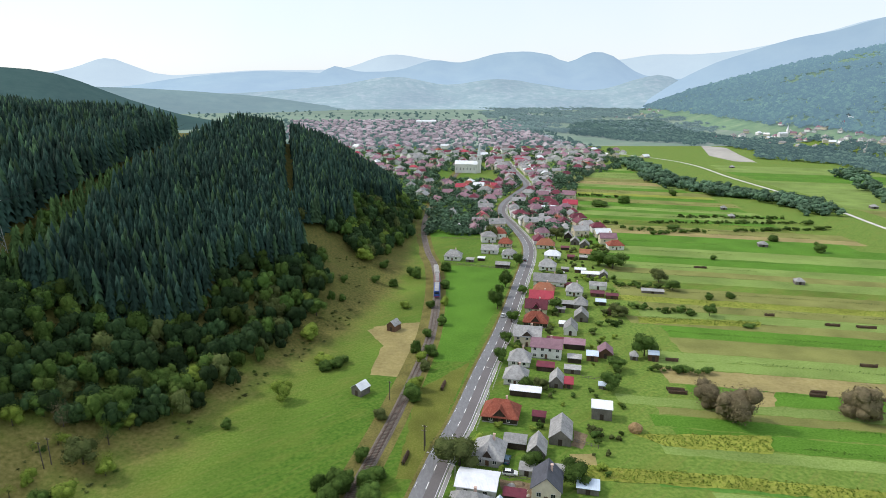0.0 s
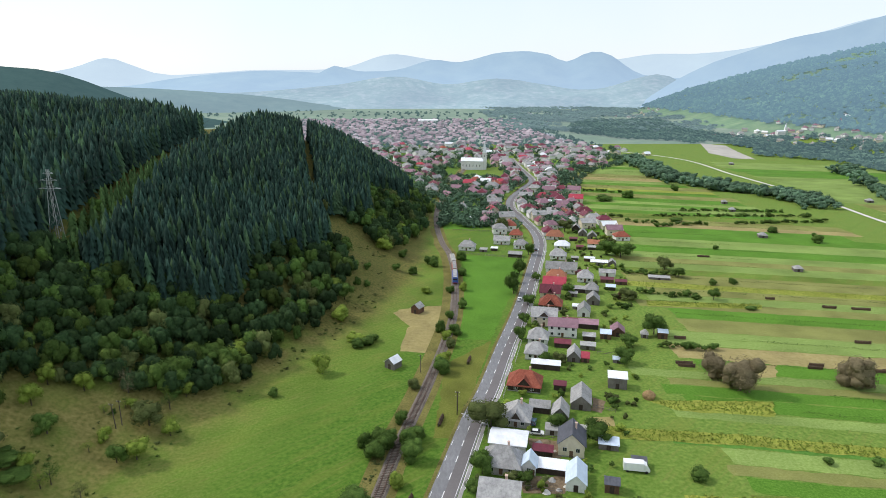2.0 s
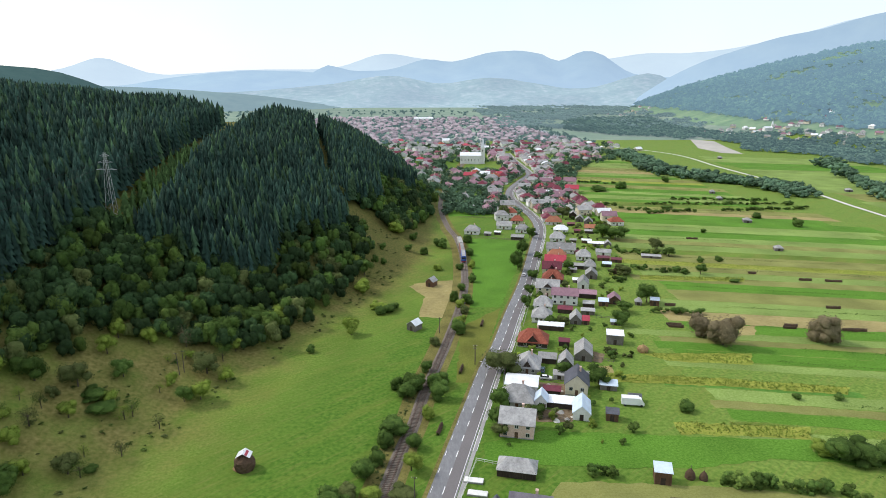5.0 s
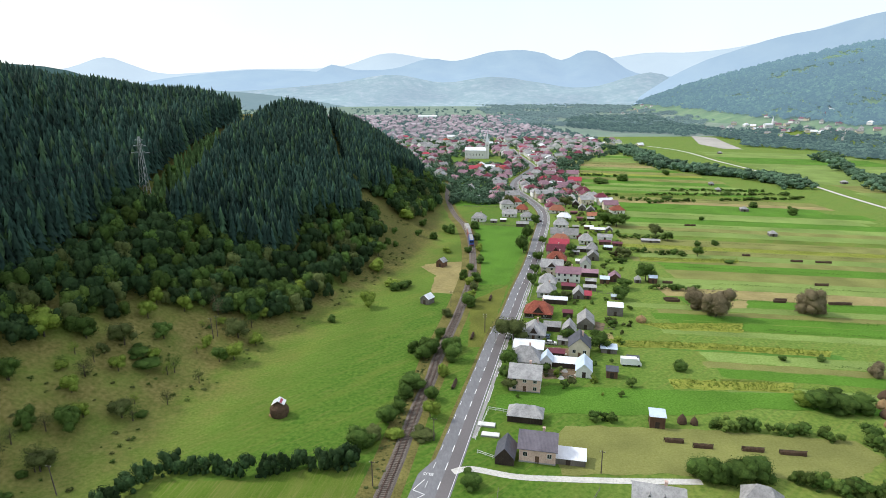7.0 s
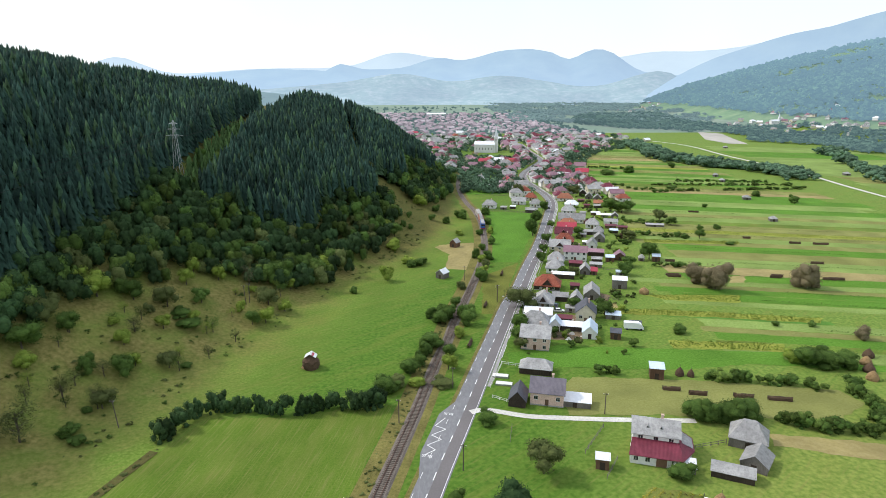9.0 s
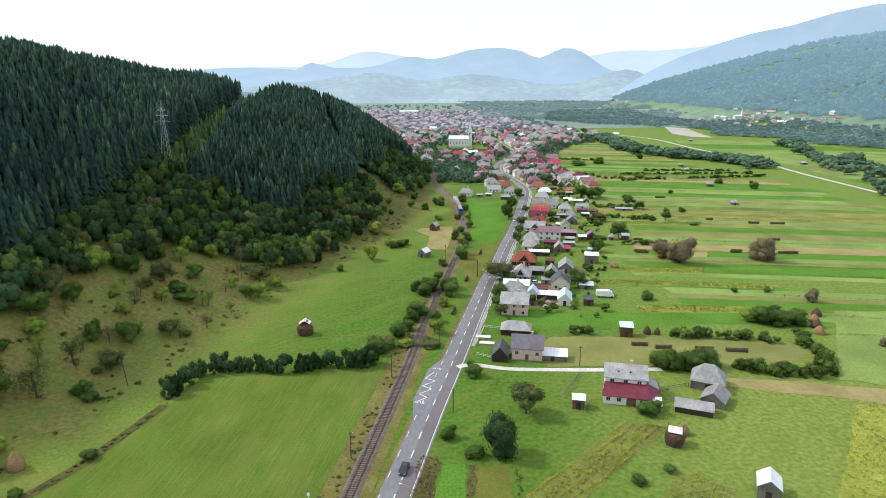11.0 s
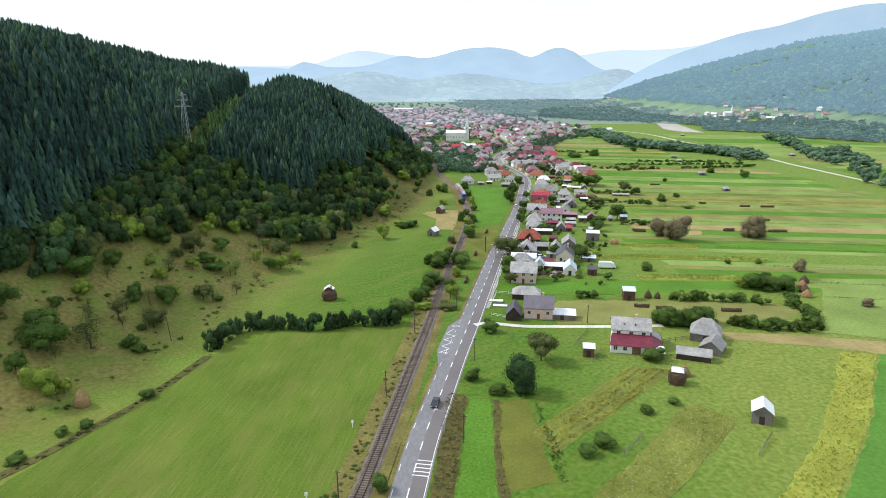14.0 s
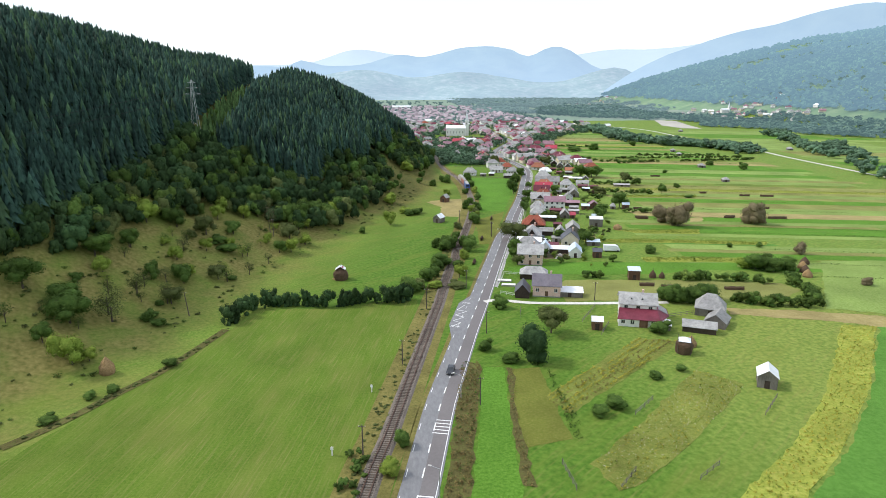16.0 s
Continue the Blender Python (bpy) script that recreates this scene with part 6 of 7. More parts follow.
# bushes and small fruit trees in the yards and garden plots
solid = [o.matrix_world @ Vector((0, 4, 0)) for o in scene.objects if not o.parent and o.name.split(".")[0] in ("house", "shed")]
yx, yy = [], []
while len(yx) < 190:
    y = far_rng.uniform(108, 430)
    x = float(np.interp(y, [p.y for p in ROAD], [p.x for p in ROAD])) + far_rng.uniform(9, 52)
    if all((x - q.x) ** 2 + (y - q.y) ** 2 > 46 for q in solid):
        yx.append(x), yy.append(y)
yx, yy = np.array(yx), np.array(yy)
for part_of, mat, words in ((0, LEAF, "green bushes in the village yards"), (1, LEAF_BROWN, "brownish bushes in the village yards"), (2, LEAF_LIGHT, "light green fruit bushes in the yards")):
    q = np.arange(len(yx)) % 3 == part_of
    fill("yard_bushes", yx[q], yy[q], HEDGY, (1.2, 3.6), (0.9, 1.6), mat, words, "bushes", 0.1)


def hedge(points, gap, tall, wide, mat, label, jitter=1.0):
    hx, hy = [], []
    for p in smooth_line(points, gap):
        hx.append(p.x + far_rng.gauss(0, jitter)), hy.append(p.y + far_rng.gauss(0, jitter))
    return fill("hedge", np.array(hx), np.array(hy), HEDGY, tall, wide, mat, label, "hedge", 0.2)


hedge([(-100.9, 55.4), (-98.3, 62.4), (-94.7, 69.8), (-83.9, 71.2), (-76.3, 69.5), (-67.1, 69.9), (-59.8, 72.2), (-50.4, 72.0), (-45.1, 74.5)], 1.0, (3.2, 7.4), (0.5, 0.8), LEAF_WOOD, "thick dark green hedge round the mown field", 0.6)
hedge([(52.8, 89.6), (64.9, 88.4), (77.3, 85.7), (84.6, 83.5)], 1.6, (2.6, 4.6), (0.9, 1.3), LEAF, "green hedge beside the hay meadow")
hedge([(62.2, 65.0), (73.8, 59.8), (87.8, 58.2)], 1.6, (2.8, 4.8), (0.9, 1.4), LEAF, "green hedge south of the hay meadow")
hedge([(20.0, 93.3), (27.4, 94.5)], 1.5, (2, 3.4), (0.9, 1.4), LEAF, "green garden bushes")
hedge([(-56.4, -15.4), (-58.3, -29.6)], 1.4, (1.0, 2.0), (1.0, 1.6), LEAF, "low green scrub beside the railway")
hedge([(92.6, 82.7), (93.4, 72.6), (87.7, 60.7)], 1.5, (2.6, 5.0), (0.9, 1.4), LEAF, "bushes at the end of the hay meadow")
ditch = [(-128.9, -9.4), (-122.5, -0.6), (-116.0, 11.5), (-108.4, 26.6), (-100.6, 51.3)]
part("bank", ribbon(smooth_line(ditch, 3), -1.3, 1.3, 0.12, True), SCRUB, thing("ditch", (0, 0), 0, "brown overgrown ditch along the mown field", "ditch", z=0, kind="structure"))
hedge(ditch, 0.9, (0.3, 0.9), (1.2, 2.2), LEAF_BROWN, "brown weeds along the ditch", 0.5)
verge = [(-58.4, -28.6), (-54.4, -9.3), (-49.3, 17.6), (-41.4, 58.3), (-27.0, 144.7)]
hedge(verge, 0.7, (0.25, 0.7), (1.3, 2.4), LEAF_BROWN, "brown weeds along the railway", 1.1)

# ---- single trees and bushes ----
D, L, B, W = LEAF, LEAF_LIGHT, LEAF_BROWN, LEAF_GREY
TALK = {"dark_wood_leaves": "very dark green", "green_leaves": "dark green", "yellow_green_leaves": "yellow-green", "brownish_leaves": "brownish", "greyish_willow_leaves": "grey-brown"}


def trees(kind, where, label, group, rows):
    grow = 1.2 if group in ("orchard trees", "railway bushes", "garden trees") else 1.1
    for i, (p, tall, wide, mat) in enumerate(rows):
        tree(p, tall * grow, wide * grow, mat, "%s %s" % (TALK[mat.name], label), kind, seed=i + len(label), category="bush" if kind == "bushy" else "tree", name="bush" if kind == "bushy" else "tree", group=group)


trees("leafy", "slope", "orchard tree on the dry grass slope", "orchard trees", [((-150.5, 112.1), 6, 6, L), ((-144.1, 111.3), 8, 9, L), ((-135.8, 118.2), 7, 8, D), ((-149.1, 91.2), 8, 9, B), ((-142.2, 90.8), 6, 6, D), ((-147.9, 77.7), 7, 9, D), ((-143.5, 71.7), 5, 5.5, L), ((-124.7, 86.2), 4.5, 5, D),
      ((-128.8, 95.5), 4.5, 5, L), ((-123.0, 110.8), 4.5, 5, L), ((-95.3, 134.5), 5.5, 6, L), ((-98.3, 149.1), 7, 9, B), ((-126.2, 122.2), 7, 8, B)])
trees("leafy", "slope", "orchard tree on the hillside", "orchard trees", [((-118.7, 133.9), 5, 6, D), ((-126.6, 140.8), 6, 6, L), ((-118.8, 153.4), 6, 5, L), ((-127.1, 150.0), 6, 5, L), ((-114.0, 159.4), 6, 6, D), ((-54.3, 190.2), 6.5, 6.5, L), ((-154.3, 47.9), 8, 10, D), ((-144.9, 49.5), 6, 8, D), ((-140.0, 42.6), 8.5, 11, D),
      ((-131.5, 25.0), 7.5, 7.5, L), ((-122.8, 82.9), 6, 6, D), ((-97.3, 168.9), 9, 10, D)])
trees("sparse", "slope", "half-bare orchard tree on the slope", "orchard trees", [((-127.6, 80.7), 5, 5, B), ((-128.7, 103.0), 5, 6, B), ((-110.0, 119.8), 5, 5, D), ((-101.3, 117.1), 4, 4.5, B), ((-108.3, 158.5), 7, 6, W), ((-137.7, 61.5), 5, 4, B), ((-132.1, 67.5), 5, 4, B), ((-123.5, 69.5), 5, 5, D), ((-131.8, 48.7), 6, 9, B),
      ((-131.3, 66.6), 7, 5, B), ((-122.8, 67.4), 7, 5, B), ((-134.0, 51.9), 7, 9, B), ((-151.4, 33.7), 5, 4, D)])
trees("bushy", "slope", "bush on the dry grass slope", "slope bushes", [((-134.7, 102.2), 2.5, 4, L), ((-116.9, 117.7), 3.5, 9, D), ((-121.2, 120.8), 3, 7, D), ((-67.6, 173.3), 3, 3.5, D), ((-124.6, 54.6), 2.2, 4, D), ((-120.2, 52.5), 2.2, 4, D), ((-124.2, 64.8), 1.8, 3, D), ((-123.8, 57.2), 1.8, 4, D), ((-120.9, 53.5), 1.6, 4, D),
      ((-117.0, 13.7), 1.8, 3, D), ((-108.3, 27.3), 2.2, 4, D), ((-124.9, 0.5), 1.5, 4, D), ((-120.9, 11.0), 1.8, 3, D), ((-110.1, 95.8), 1.2, 4, D)])
trees("bushy", "meadow", "bushes on the meadow by the hay shed", "meadow bushes", [((-44.2, 214.2), 3.2, 6, D), ((-40.3, 216.2), 3.5, 6, D), ((-47.1, 220.4), 3.4, 5, L), ((-54.9, 239.1), 6, 8, L), ((-44.2, 218.8), 3.2, 6, L), ((-38.8, 220.3), 3, 5, D)])
trees("bushy", "railside", "bush beside the railway", "railway bushes", [((-29.2, 137.3), 5, 6, D), ((-32.8, 142.9), 4, 4, D), ((-26.1, 142.8), 5, 5, D), ((-32.3, 115.6), 4.5, 8, D), ((-34.4, 108.6), 4, 5, D), ((-38.8, 94.2), 5, 6, D), ((-35.8, 100.2), 4, 4, D), ((-42.4, 86.5), 3, 5, B), ((-45.8, 81.9), 5, 6, D), ((-43.2, 82.6), 3, 4, D), ((-36.0, 86.4), 2.4, 5, L)])
trees("bushy", "railside", "bush by the railway track", "railway bushes", [((-19.0, 135.8), 6, 6, D), ((-20.6, 142.7), 5, 4, D), ((-22.4, 123.8), 3.6, 4, L), ((-26.1, 107.8), 4, 4.5, D), ((-28.4, 86.3), 2, 6, B), ((-29.2, 143.7), 4.6, 5, D), ((-26.6, 141.8), 5, 5, D), ((-19.5, 144.7), 4.5, 6, D), ((-17.8, 147.2), 3.5, 5, D), ((-23.2, 155.8), 4, 4, D), ((-20.1, 178.4), 3.4, 4, B)])
trees("bushy", "railside", "green bush close to the railway", "railway bushes", [((-10.3, 190.2), 5.5, 6, D), ((-9.7, 198.3), 4.5, 5, L), ((-10.6, 229.2), 5, 4, D), ((-8.5, 221.3), 4, 4, L), ((-4.7, 226.5), 4.5, 5, D), ((-6.8, 213.9), 3.4, 4, B), ((-6.5, 244.7), 4, 4, D), ((-0.3, 259.4), 4, 4, D), ((0.8, 285.2), 4, 4, L), ((1.2, 311.3), 4, 5, D), ((-6.0, 281.2), 3.5, 4, D), ((1.9, 342.1), 5, 6, D)])
trees("bushy", "hillside", "bush on the open hillside", "hillside bushes", [((-49.5, 296.5), 4, 4, D), ((-44.0, 337.2), 7, 10, L), ((-55.6, 366.6), 8, 10, L), ((-43.9, 377.2), 7, 9, D), ((-37.6, 384.5), 6, 7, L), ((-14.7, 329.1), 6, 6, D), ((-18.1, 333.3), 5, 5, D), ((-33.1, 335.0), 5, 5, D), ((-25.8, 310.6), 4.5, 5, D), ((-35.5, 312.1), 4, 5, D), ((-18.2, 281.2), 3.4, 5, L), ((-47.6, 277.8), 3.2, 3.6, D), ((-61.7, 261.2), 6, 9, L)])
trees("leafy", "hillside", "tree at the wood's edge", "wood edge trees", [((-47.5, 421.8), 9, 11, B), ((-36.4, 414.4), 8, 8, D), ((-30.0, 405.4), 8, 8, D), ((-62.4, 300.8), 9, 10, D), ((-54.4, 405.9), 9, 9, D), ((-29.1, 459.1), 9, 8, D), ((-55.7, 256.7), 8, 9, D), ((-89.3, 183.9), 8, 10, D), ((-84.5, 190.1), 8, 9, L), ((-94.6, 181.6), 6, 6, L), ((-112.5, 165.7), 7, 9, B)])
trees("leafy", "garden", "tree in the grass by the road", "roadside trees", [((-4.7, 41.9), 8, 9, B), ((-26.5, 97.0), 5.5, 5.5, L), ((33.2, 313.2), 9, 7.5, D), ((25.9, 279.7), 9, 7.5, D), ((28.6, 297.7), 6, 5, D)])
trees("bushy", "garden", "tall dense bush in the grass by the road", "roadside trees", [((-13.8, 23.6), 9.8, 8.4, LEAF_WOOD)])
trees("bushy", "field", "round willow bush standing in the meadow", "round bushes", [((87.5, 186.6), 9, 9, W), ((92.8, 176.7), 12, 12, W), ((134.5, 178.6), 11, 12, W)])
trees("leafy", "garden", "garden tree beside the village houses", "garden trees", [((4.5, 153.6), 8, 12, B), ((0.5, 129.2), 6, 6, D), ((-1.6, 118.1), 5.5, 5.5, D), ((-1.5, 113.1), 4, 5, B), ((35.7, 145.4), 6, 8, D), ((25.4, 152.8), 4.5, 6, D), ((92.5, 353.7), 8, 11, D), ((99.0, 346.7), 8, 11, D), ((105.2, 353.7), 6, 8, D), ((116.7, 321.0), 7, 9, B),
      ((119.6, 307.5), 5, 7, D), ((79.5, 226.5), 8, 9, D), ((123.2, 269.9), 5, 6, D)])
trees("leafy", "garden", "garden tree among the yards", "garden trees", [((82.1, 269.9), 5, 8, B), ((58.7, 198.3), 5.5, 7, D), ((64.9, 213.9), 4.5, 7, D), ((43.9, 353.7), 7, 6, D), ((29.0, 198.3), 4, 5, D), ((34.9, 198.3), 4, 5, B), ((22.1, 221.3), 5, 5, D), ((25.9, 237.6), 5, 5, D), ((30.9, 262.8), 5, 6, D), ((40.9, 302.1), 4, 5, D), ((54.1, 278.9), 5, 6, D), ((33.6, 416.2), 9, 9, B), ((78.4, 416.2), 8, 10, B)])
trees("bushy", "yard", "bush in the fields behind the village", "field bushes", [((90.1, 99.7), 6.5, 9, D), ((95.8, 98.8), 5.5, 9, D), ((101.8, 98.8), 5, 8, D), ((86.4, 102.3), 4, 6, L), ((40.7, 66.7), 6, 7, D), ((44.0, 65.2), 5.5, 7, D), ((49.3, 65.2), 6, 8, D), ((54.3, 66.1), 6, 8, D), ((58.4, 126.6), 3.4, 5, D), ((97.3, 133.4), 2, 3, D), ((110.8, 132.8), 2, 3, D), ((121.7, 120.8), 5, 5, W)])
trees("bushy", "yard", "small bush in the plots", "field bushes", [((-25.6, 31.3), 3, 4, D), ((-19.6, 23.7), 2.5, 5, D), ((-5.0, -4.8), 2.4, 4, D), ((-0.1, -1.4), 2.6, 5, D), ((14.3, 11.6), 1.8, 3.5, D), ((22.5, 15.4), 1.6, 3, D), ((-16.3, 64.1), 4, 5, D), ((-50.7, -22.8), 3, 4, L), ((-48.3, -13.9), 3.4, 3.4, D), ((27.0, 40.2), 3.5, 6, D), ((119.5, 77.9), 3, 4, W), ((108.6, 47.5), 4, 6, D)])
trees("bushy", "field", "lone bush on the far strips", "field bushes", [((144.1, 295.1), 3, 5, D), ((165.4, 366.0), 3, 4, D), ((240.5, 383.2), 6, 7, D), ((225.8, 413.0), 4, 7, D), ((221.3, 592.3), 6, 8, D), ((134.9, 256.1), 1.8, 5, D), ((164.1, 553.8), 7, 11, D), ((170.8, 451.0), 3, 10, D), ((118.6, 583.0), 8, 14, D), ((137.8, 540.3), 5, 16, D), ((109.0, 456.7), 5, 12, D), ((132.9, 293.4), 3, 4, D)])

orchard_rng = random.Random(8)
planted = 0
while planted < 46:
    y = orchard_rng.uniform(20, 185)
    u_want = orchard_rng.uniform(6, np.interp(y, [20, 110, 150, 185], [44, 38, 30, 14]))
    x = -60 - u_want - orchard_rng.uniform(0, 70)
    if abs(float(hill_depth(x, y)) - u_want) > 3:
        continue
    mat = orchard_rng.choice((L, L, L, D, D, B))
    size = orchard_rng.uniform(3.2, 6.5)
    tree((x, y), size, size * orchard_rng.uniform(0.9, 1.25), mat, TALK[mat.name] + " orchard tree on the dry grass slope", orchard_rng.choice(("leafy", "sparse", "sparse")), planted, group="orchard trees")
    planted += 1

# ---- hay ----
def stack(at, tall, wide, mat, label, peak=1.0, name="haystack"):
    """A haystack: bulging rounded heap with ragged sides and a pole at its peak."""
    ob = thing(name, at, 0, label, "haystack", "haystacks")
    n, rings, v, f = 16, 8, [], []
    r_rng = random.Random(int(at[0] * 10))
    for k in range(rings):
        s = k / (rings - 1)
        r = wide / 2 * (0.86 + 0.28 * math.sin(s * 2.2)) * (1 - s ** (0.6 + peak)) + 0.02
        for i in range(n):
            a = 2 * math.pi * i / n
            q = r * r_rng.uniform(0.93, 1.07)
            v.append((q * math.cos(a), q * math.sin(a), tall * s - 0.1))
    for k in range(rings - 1):
        for i in range(n):
            f.append((k * n + i, k * n + (i + 1) % n, (k + 1) * n + (i + 1) % n, (k + 1) * n + i))
    part("haycock", (v, f), mat, ob)
    part("pole", tube((0, 0, tall - 0.5), (0.05, 0, tall + 0.6), 0.06, 0.04), POLE, ob)
    return ob


def hay_barrack(at, tall, wide, label, turn=0):
    """Hay under a lifting roof on four poles."""
    ob = thing("hay_barrack", at, turn, label, "haystack", "haystacks")
    b_rng, v, f = random.Random(int(tall * 10)), [], []
    for z, r in ((-0.1, 0.92), (0.25, 1.08), (0.5, 1.12), (0.62, 1.05), (0.72, 0.8), (0.8, 0.3)):
        v += [(wide / 2 * r * b_rng.uniform(0.94, 1.06) * math.cos(i * math.pi / 8), wide / 2 * r * b_rng.uniform(0.94, 1.06) * math.sin(i * math.pi / 8), tall * z) for i in range(16)]
    for k in range(5):
        f += [(16 * k + i, 16 * k + (i + 1) % 16, 16 * k + 16 + (i + 1) % 16, 16 * k + 16 + i) for i in range(16)]
    part("hay", (v, f), OLDHAY, ob)
    for x in (-1, 1):
        for y in (-1, 1):
            part("pole", tube((x * wide * 0.4, y * wide * 0.4, -0.2), (x * wide * 0.4, y * wide * 0.4, tall * 0.95), 0.09, 0.08), POLE, ob)
    w, z = wide * 0.38, tall * 0.8
    part("roof", join(slab([(-w, -w, z), (w, -w, z), (0, 0, tall)], 0.08), slab([(w, -w, z), (w, w, z), (0, 0, tall)], 0.08), slab([(w, w, z), (-w, w, z), (0, 0, tall)], 0.08), slab([(-w, w, z), (-w, -w, z), (0, 0, tall)], 0.08)), R_WHITE if wide < 5 else R_GREY, ob, "patched pale sheet roof")
    return ob



hay_barrack((28.0, 26.1), 4.6, 4.2, "hay barrack with white peaked roof by the farm", -24)
capped = stack((-71.0, 98.9), 5.0, 5.4, OLDHAY, "big dark haystack capped with a patched white sheet roof", 2.6)
part("roof", join(slab([(-1.9, -1.5, 4.1), (0, -1.5, 5.3), (0, 1.5, 5.3), (-1.9, 1.5, 4.1)][::-1], 0.08), slab([(1.9, -1.5, 4.1), (1.9, 1.5, 4.1), (0, 1.5, 5.3), (0, -1.5, 5.3)], 0.08)), R_WHITE, capped, "patched white sheet roof")
part("red_patch", slab([(0.5, -1.52, 5.02), (1.1, -1.52, 4.64), (1.1, 1.0, 4.64), (0.5, 1.0, 5.02)], 0.03), R_CRIMSON, capped, "red sheet patch")
wisp = thing("hay_wisp", (-72.8, 98.5), 20, "loose hay lying beside the big stack", "hay")
part("mound", tube((0, 0, -0.05), (0.2, 0, 0.45), 1.5, 0.4, 11), HAY, wisp)
stack((31.9, 30.3), 3.2, 3.4, HAY, "rounded brown haystack by the farm")
stack((-122.6, 23.7), 4.6, 4.2, HAY, "pointed reddish haystack on the slope")
stack((46.0, 92.7), 3.0, 3.0, OLDHAY, "dark pointed haystack beside the hedge")
stack((49.2, 91.9), 2.6, 2.4, OLDHAY, "small dark haystack beside the hedge")
stack((59.5, 171.4), 3.0, 4.2, HAY, "low tan haystack at the garden's end", 2.5)
stack((77.6, 272.9), 3.4, 3.6, OLDHAY, "dark haystack behind the yards")
for i, p in enumerate(((113.9, 105.6), (109.4, 100.0), (107.0, 94.7), (104.4, 89.2))):
    stack(p, 3.2, 4.0, HAY if i % 2 else OLDHAY, "reddish-brown haystack in a row at the field edge")


def hay_rack(at, long, turn=-9):
    """Dark hay hung on a long wooden drying rack."""
    ob = thing("hay_rack", at, turn, "long wooden rack hung with dark drying hay", "hay rack", "hay racks")
    n, v, f = 12, [], []
    r = random.Random(int(at[1] * 7))
    for i in range(n + 1):
        x = -long / 2 + long * i / n
        for y, z in ((-0.55, 0.1), (-0.4, 0.9), (0, 1.25), (0.4, 0.9), (0.55, 0.1)):
            v.append((x + r.uniform(-0.1, 0.1), y * r.uniform(0.8, 1.2), z * r.uniform(0.85, 1.15)))
    for i in range(n):
        for k in range(4):
            f.append((5 * i + k, 5 * i + k + 1, 5 * i + k + 6, 5 * i + k + 5))
    part("hay", (v, f), OLDHAY, ob)
    for x in (-long / 2 - 0.1, 0, long / 2 + 0.1):
        part("post", tube((x, 0, -0.2), (x, 0, 1.45), 0.07, 0.06), POLE, ob)
    part("rail", tube((-long / 2 - 0.3, 0, 1.3), (long / 2 + 0.3, 0, 1.3), 0.05, 0.05), POLE, ob)
    return ob


for p, n in (((39.9, 82.7), 5), ((46.7, 79.9), 5), ((59.3, 78.1), 5.5), ((69.0, 76.3), 6.5), ((81.4, 195.4), 6), ((128.4, 193.1), 5), ((161.4, 216.3), 6), ((151.7, 189.6), 6), ((172.7, 257.6), 6), ((186.0, 255.1), 8), ((151.1, 270.2), 4), ((88.7, 221.7), 4.5), ((150.1, 347.8), 7), ((81.3, 197.5), 6), ((130.1, 195.2), 5), ((154.8, 189.6), 7)):
    hay_rack(p, n)
for a, turn in (((-10.8, 156.4), 78), ((-18.9, 116.8), 76), ((0.0, 200.4), 78)):
    hay_rack(a, 6, turn)


# ---- poles, lamps, power line ----
def pole(at, tall=7.0, label="dark wooden utility pole with a crossarm", lean=0.0):
    ob = thing("utility_pole", at, ROAD_TURN, label, "utility pole", "utility poles")
    part("shaft", tube((0, 0, -0.3), (lean, 0, tall), 0.16, 0.11), POLE, ob)
    part("crossarm", box(-0.7 + lean, 0.7 + lean, -0.06, 0.06, tall - 0.5, tall - 0.38), POLE, ob)
    for x in (-0.6, 0.6):
        part("insulator", tube((x + lean, 0, tall - 0.38), (x + lean, 0, tall - 0.18), 0.06, 0.05, 6), FRAME, ob)
    return ob


for p in ((-23.6, 43.2), (-30.6, 1.5), (-48.2, 24.0), (-56.0, -17.0), (-40.3, 64.8), (-25.4, 84.5), (-5.4, 163.0), (-5.3, 163.1), (-5.5, 160.6), (-18.1, 191.0)):
    pole(p)
pole((16.5, 69.0), 6.5, "pale concrete utility pole in the hay meadow")
for p, lean in (((-114.4, 61.3), -0.9), ((-105.3, 143.7), -0.6), ((-100.4, 189.3), 0), ((-104.5, 145.6), 0)):
    pole(p, 8, "pale weathered pole on the slope", lean)
for p in ((-34.7, 4.7), (-41.8, -30.7), (-2.5, 149.6), (3.2, 144.4), (17.4, 202.5)):
    lamp = thing("street_lamp", p, ROAD_TURN, "slim concrete street lamp leaning over the road", "street lamp", "street lamps")
    part("shaft", tube((0, 0, -0.2), (0, 0, 6.0), 0.12, 0.08), CONCRETE, lamp)
    part("arm", tube((0, 0, 5.9), (-1.5, 0, 6.4), 0.05, 0.04), CHROME, lamp)
    part("lantern", box(-2.0, -1.4, -0.12, 0.12, 6.33, 6.48), FRAME, lamp)
for p in ((-55.5, 9.4), (-62.1, -16.2)):
    post = thing("marker_post", p, 0, "short white railway marker post", "post", "marker posts")
    part("shaft", box(-0.12, 0.12, -0.12, 0.12, -0.2, 1.9), PLASTER, post)
    part("plate", box(-0.3, 0.3, -0.16, -0.12, 1.3, 1.95), PLASTER, post)

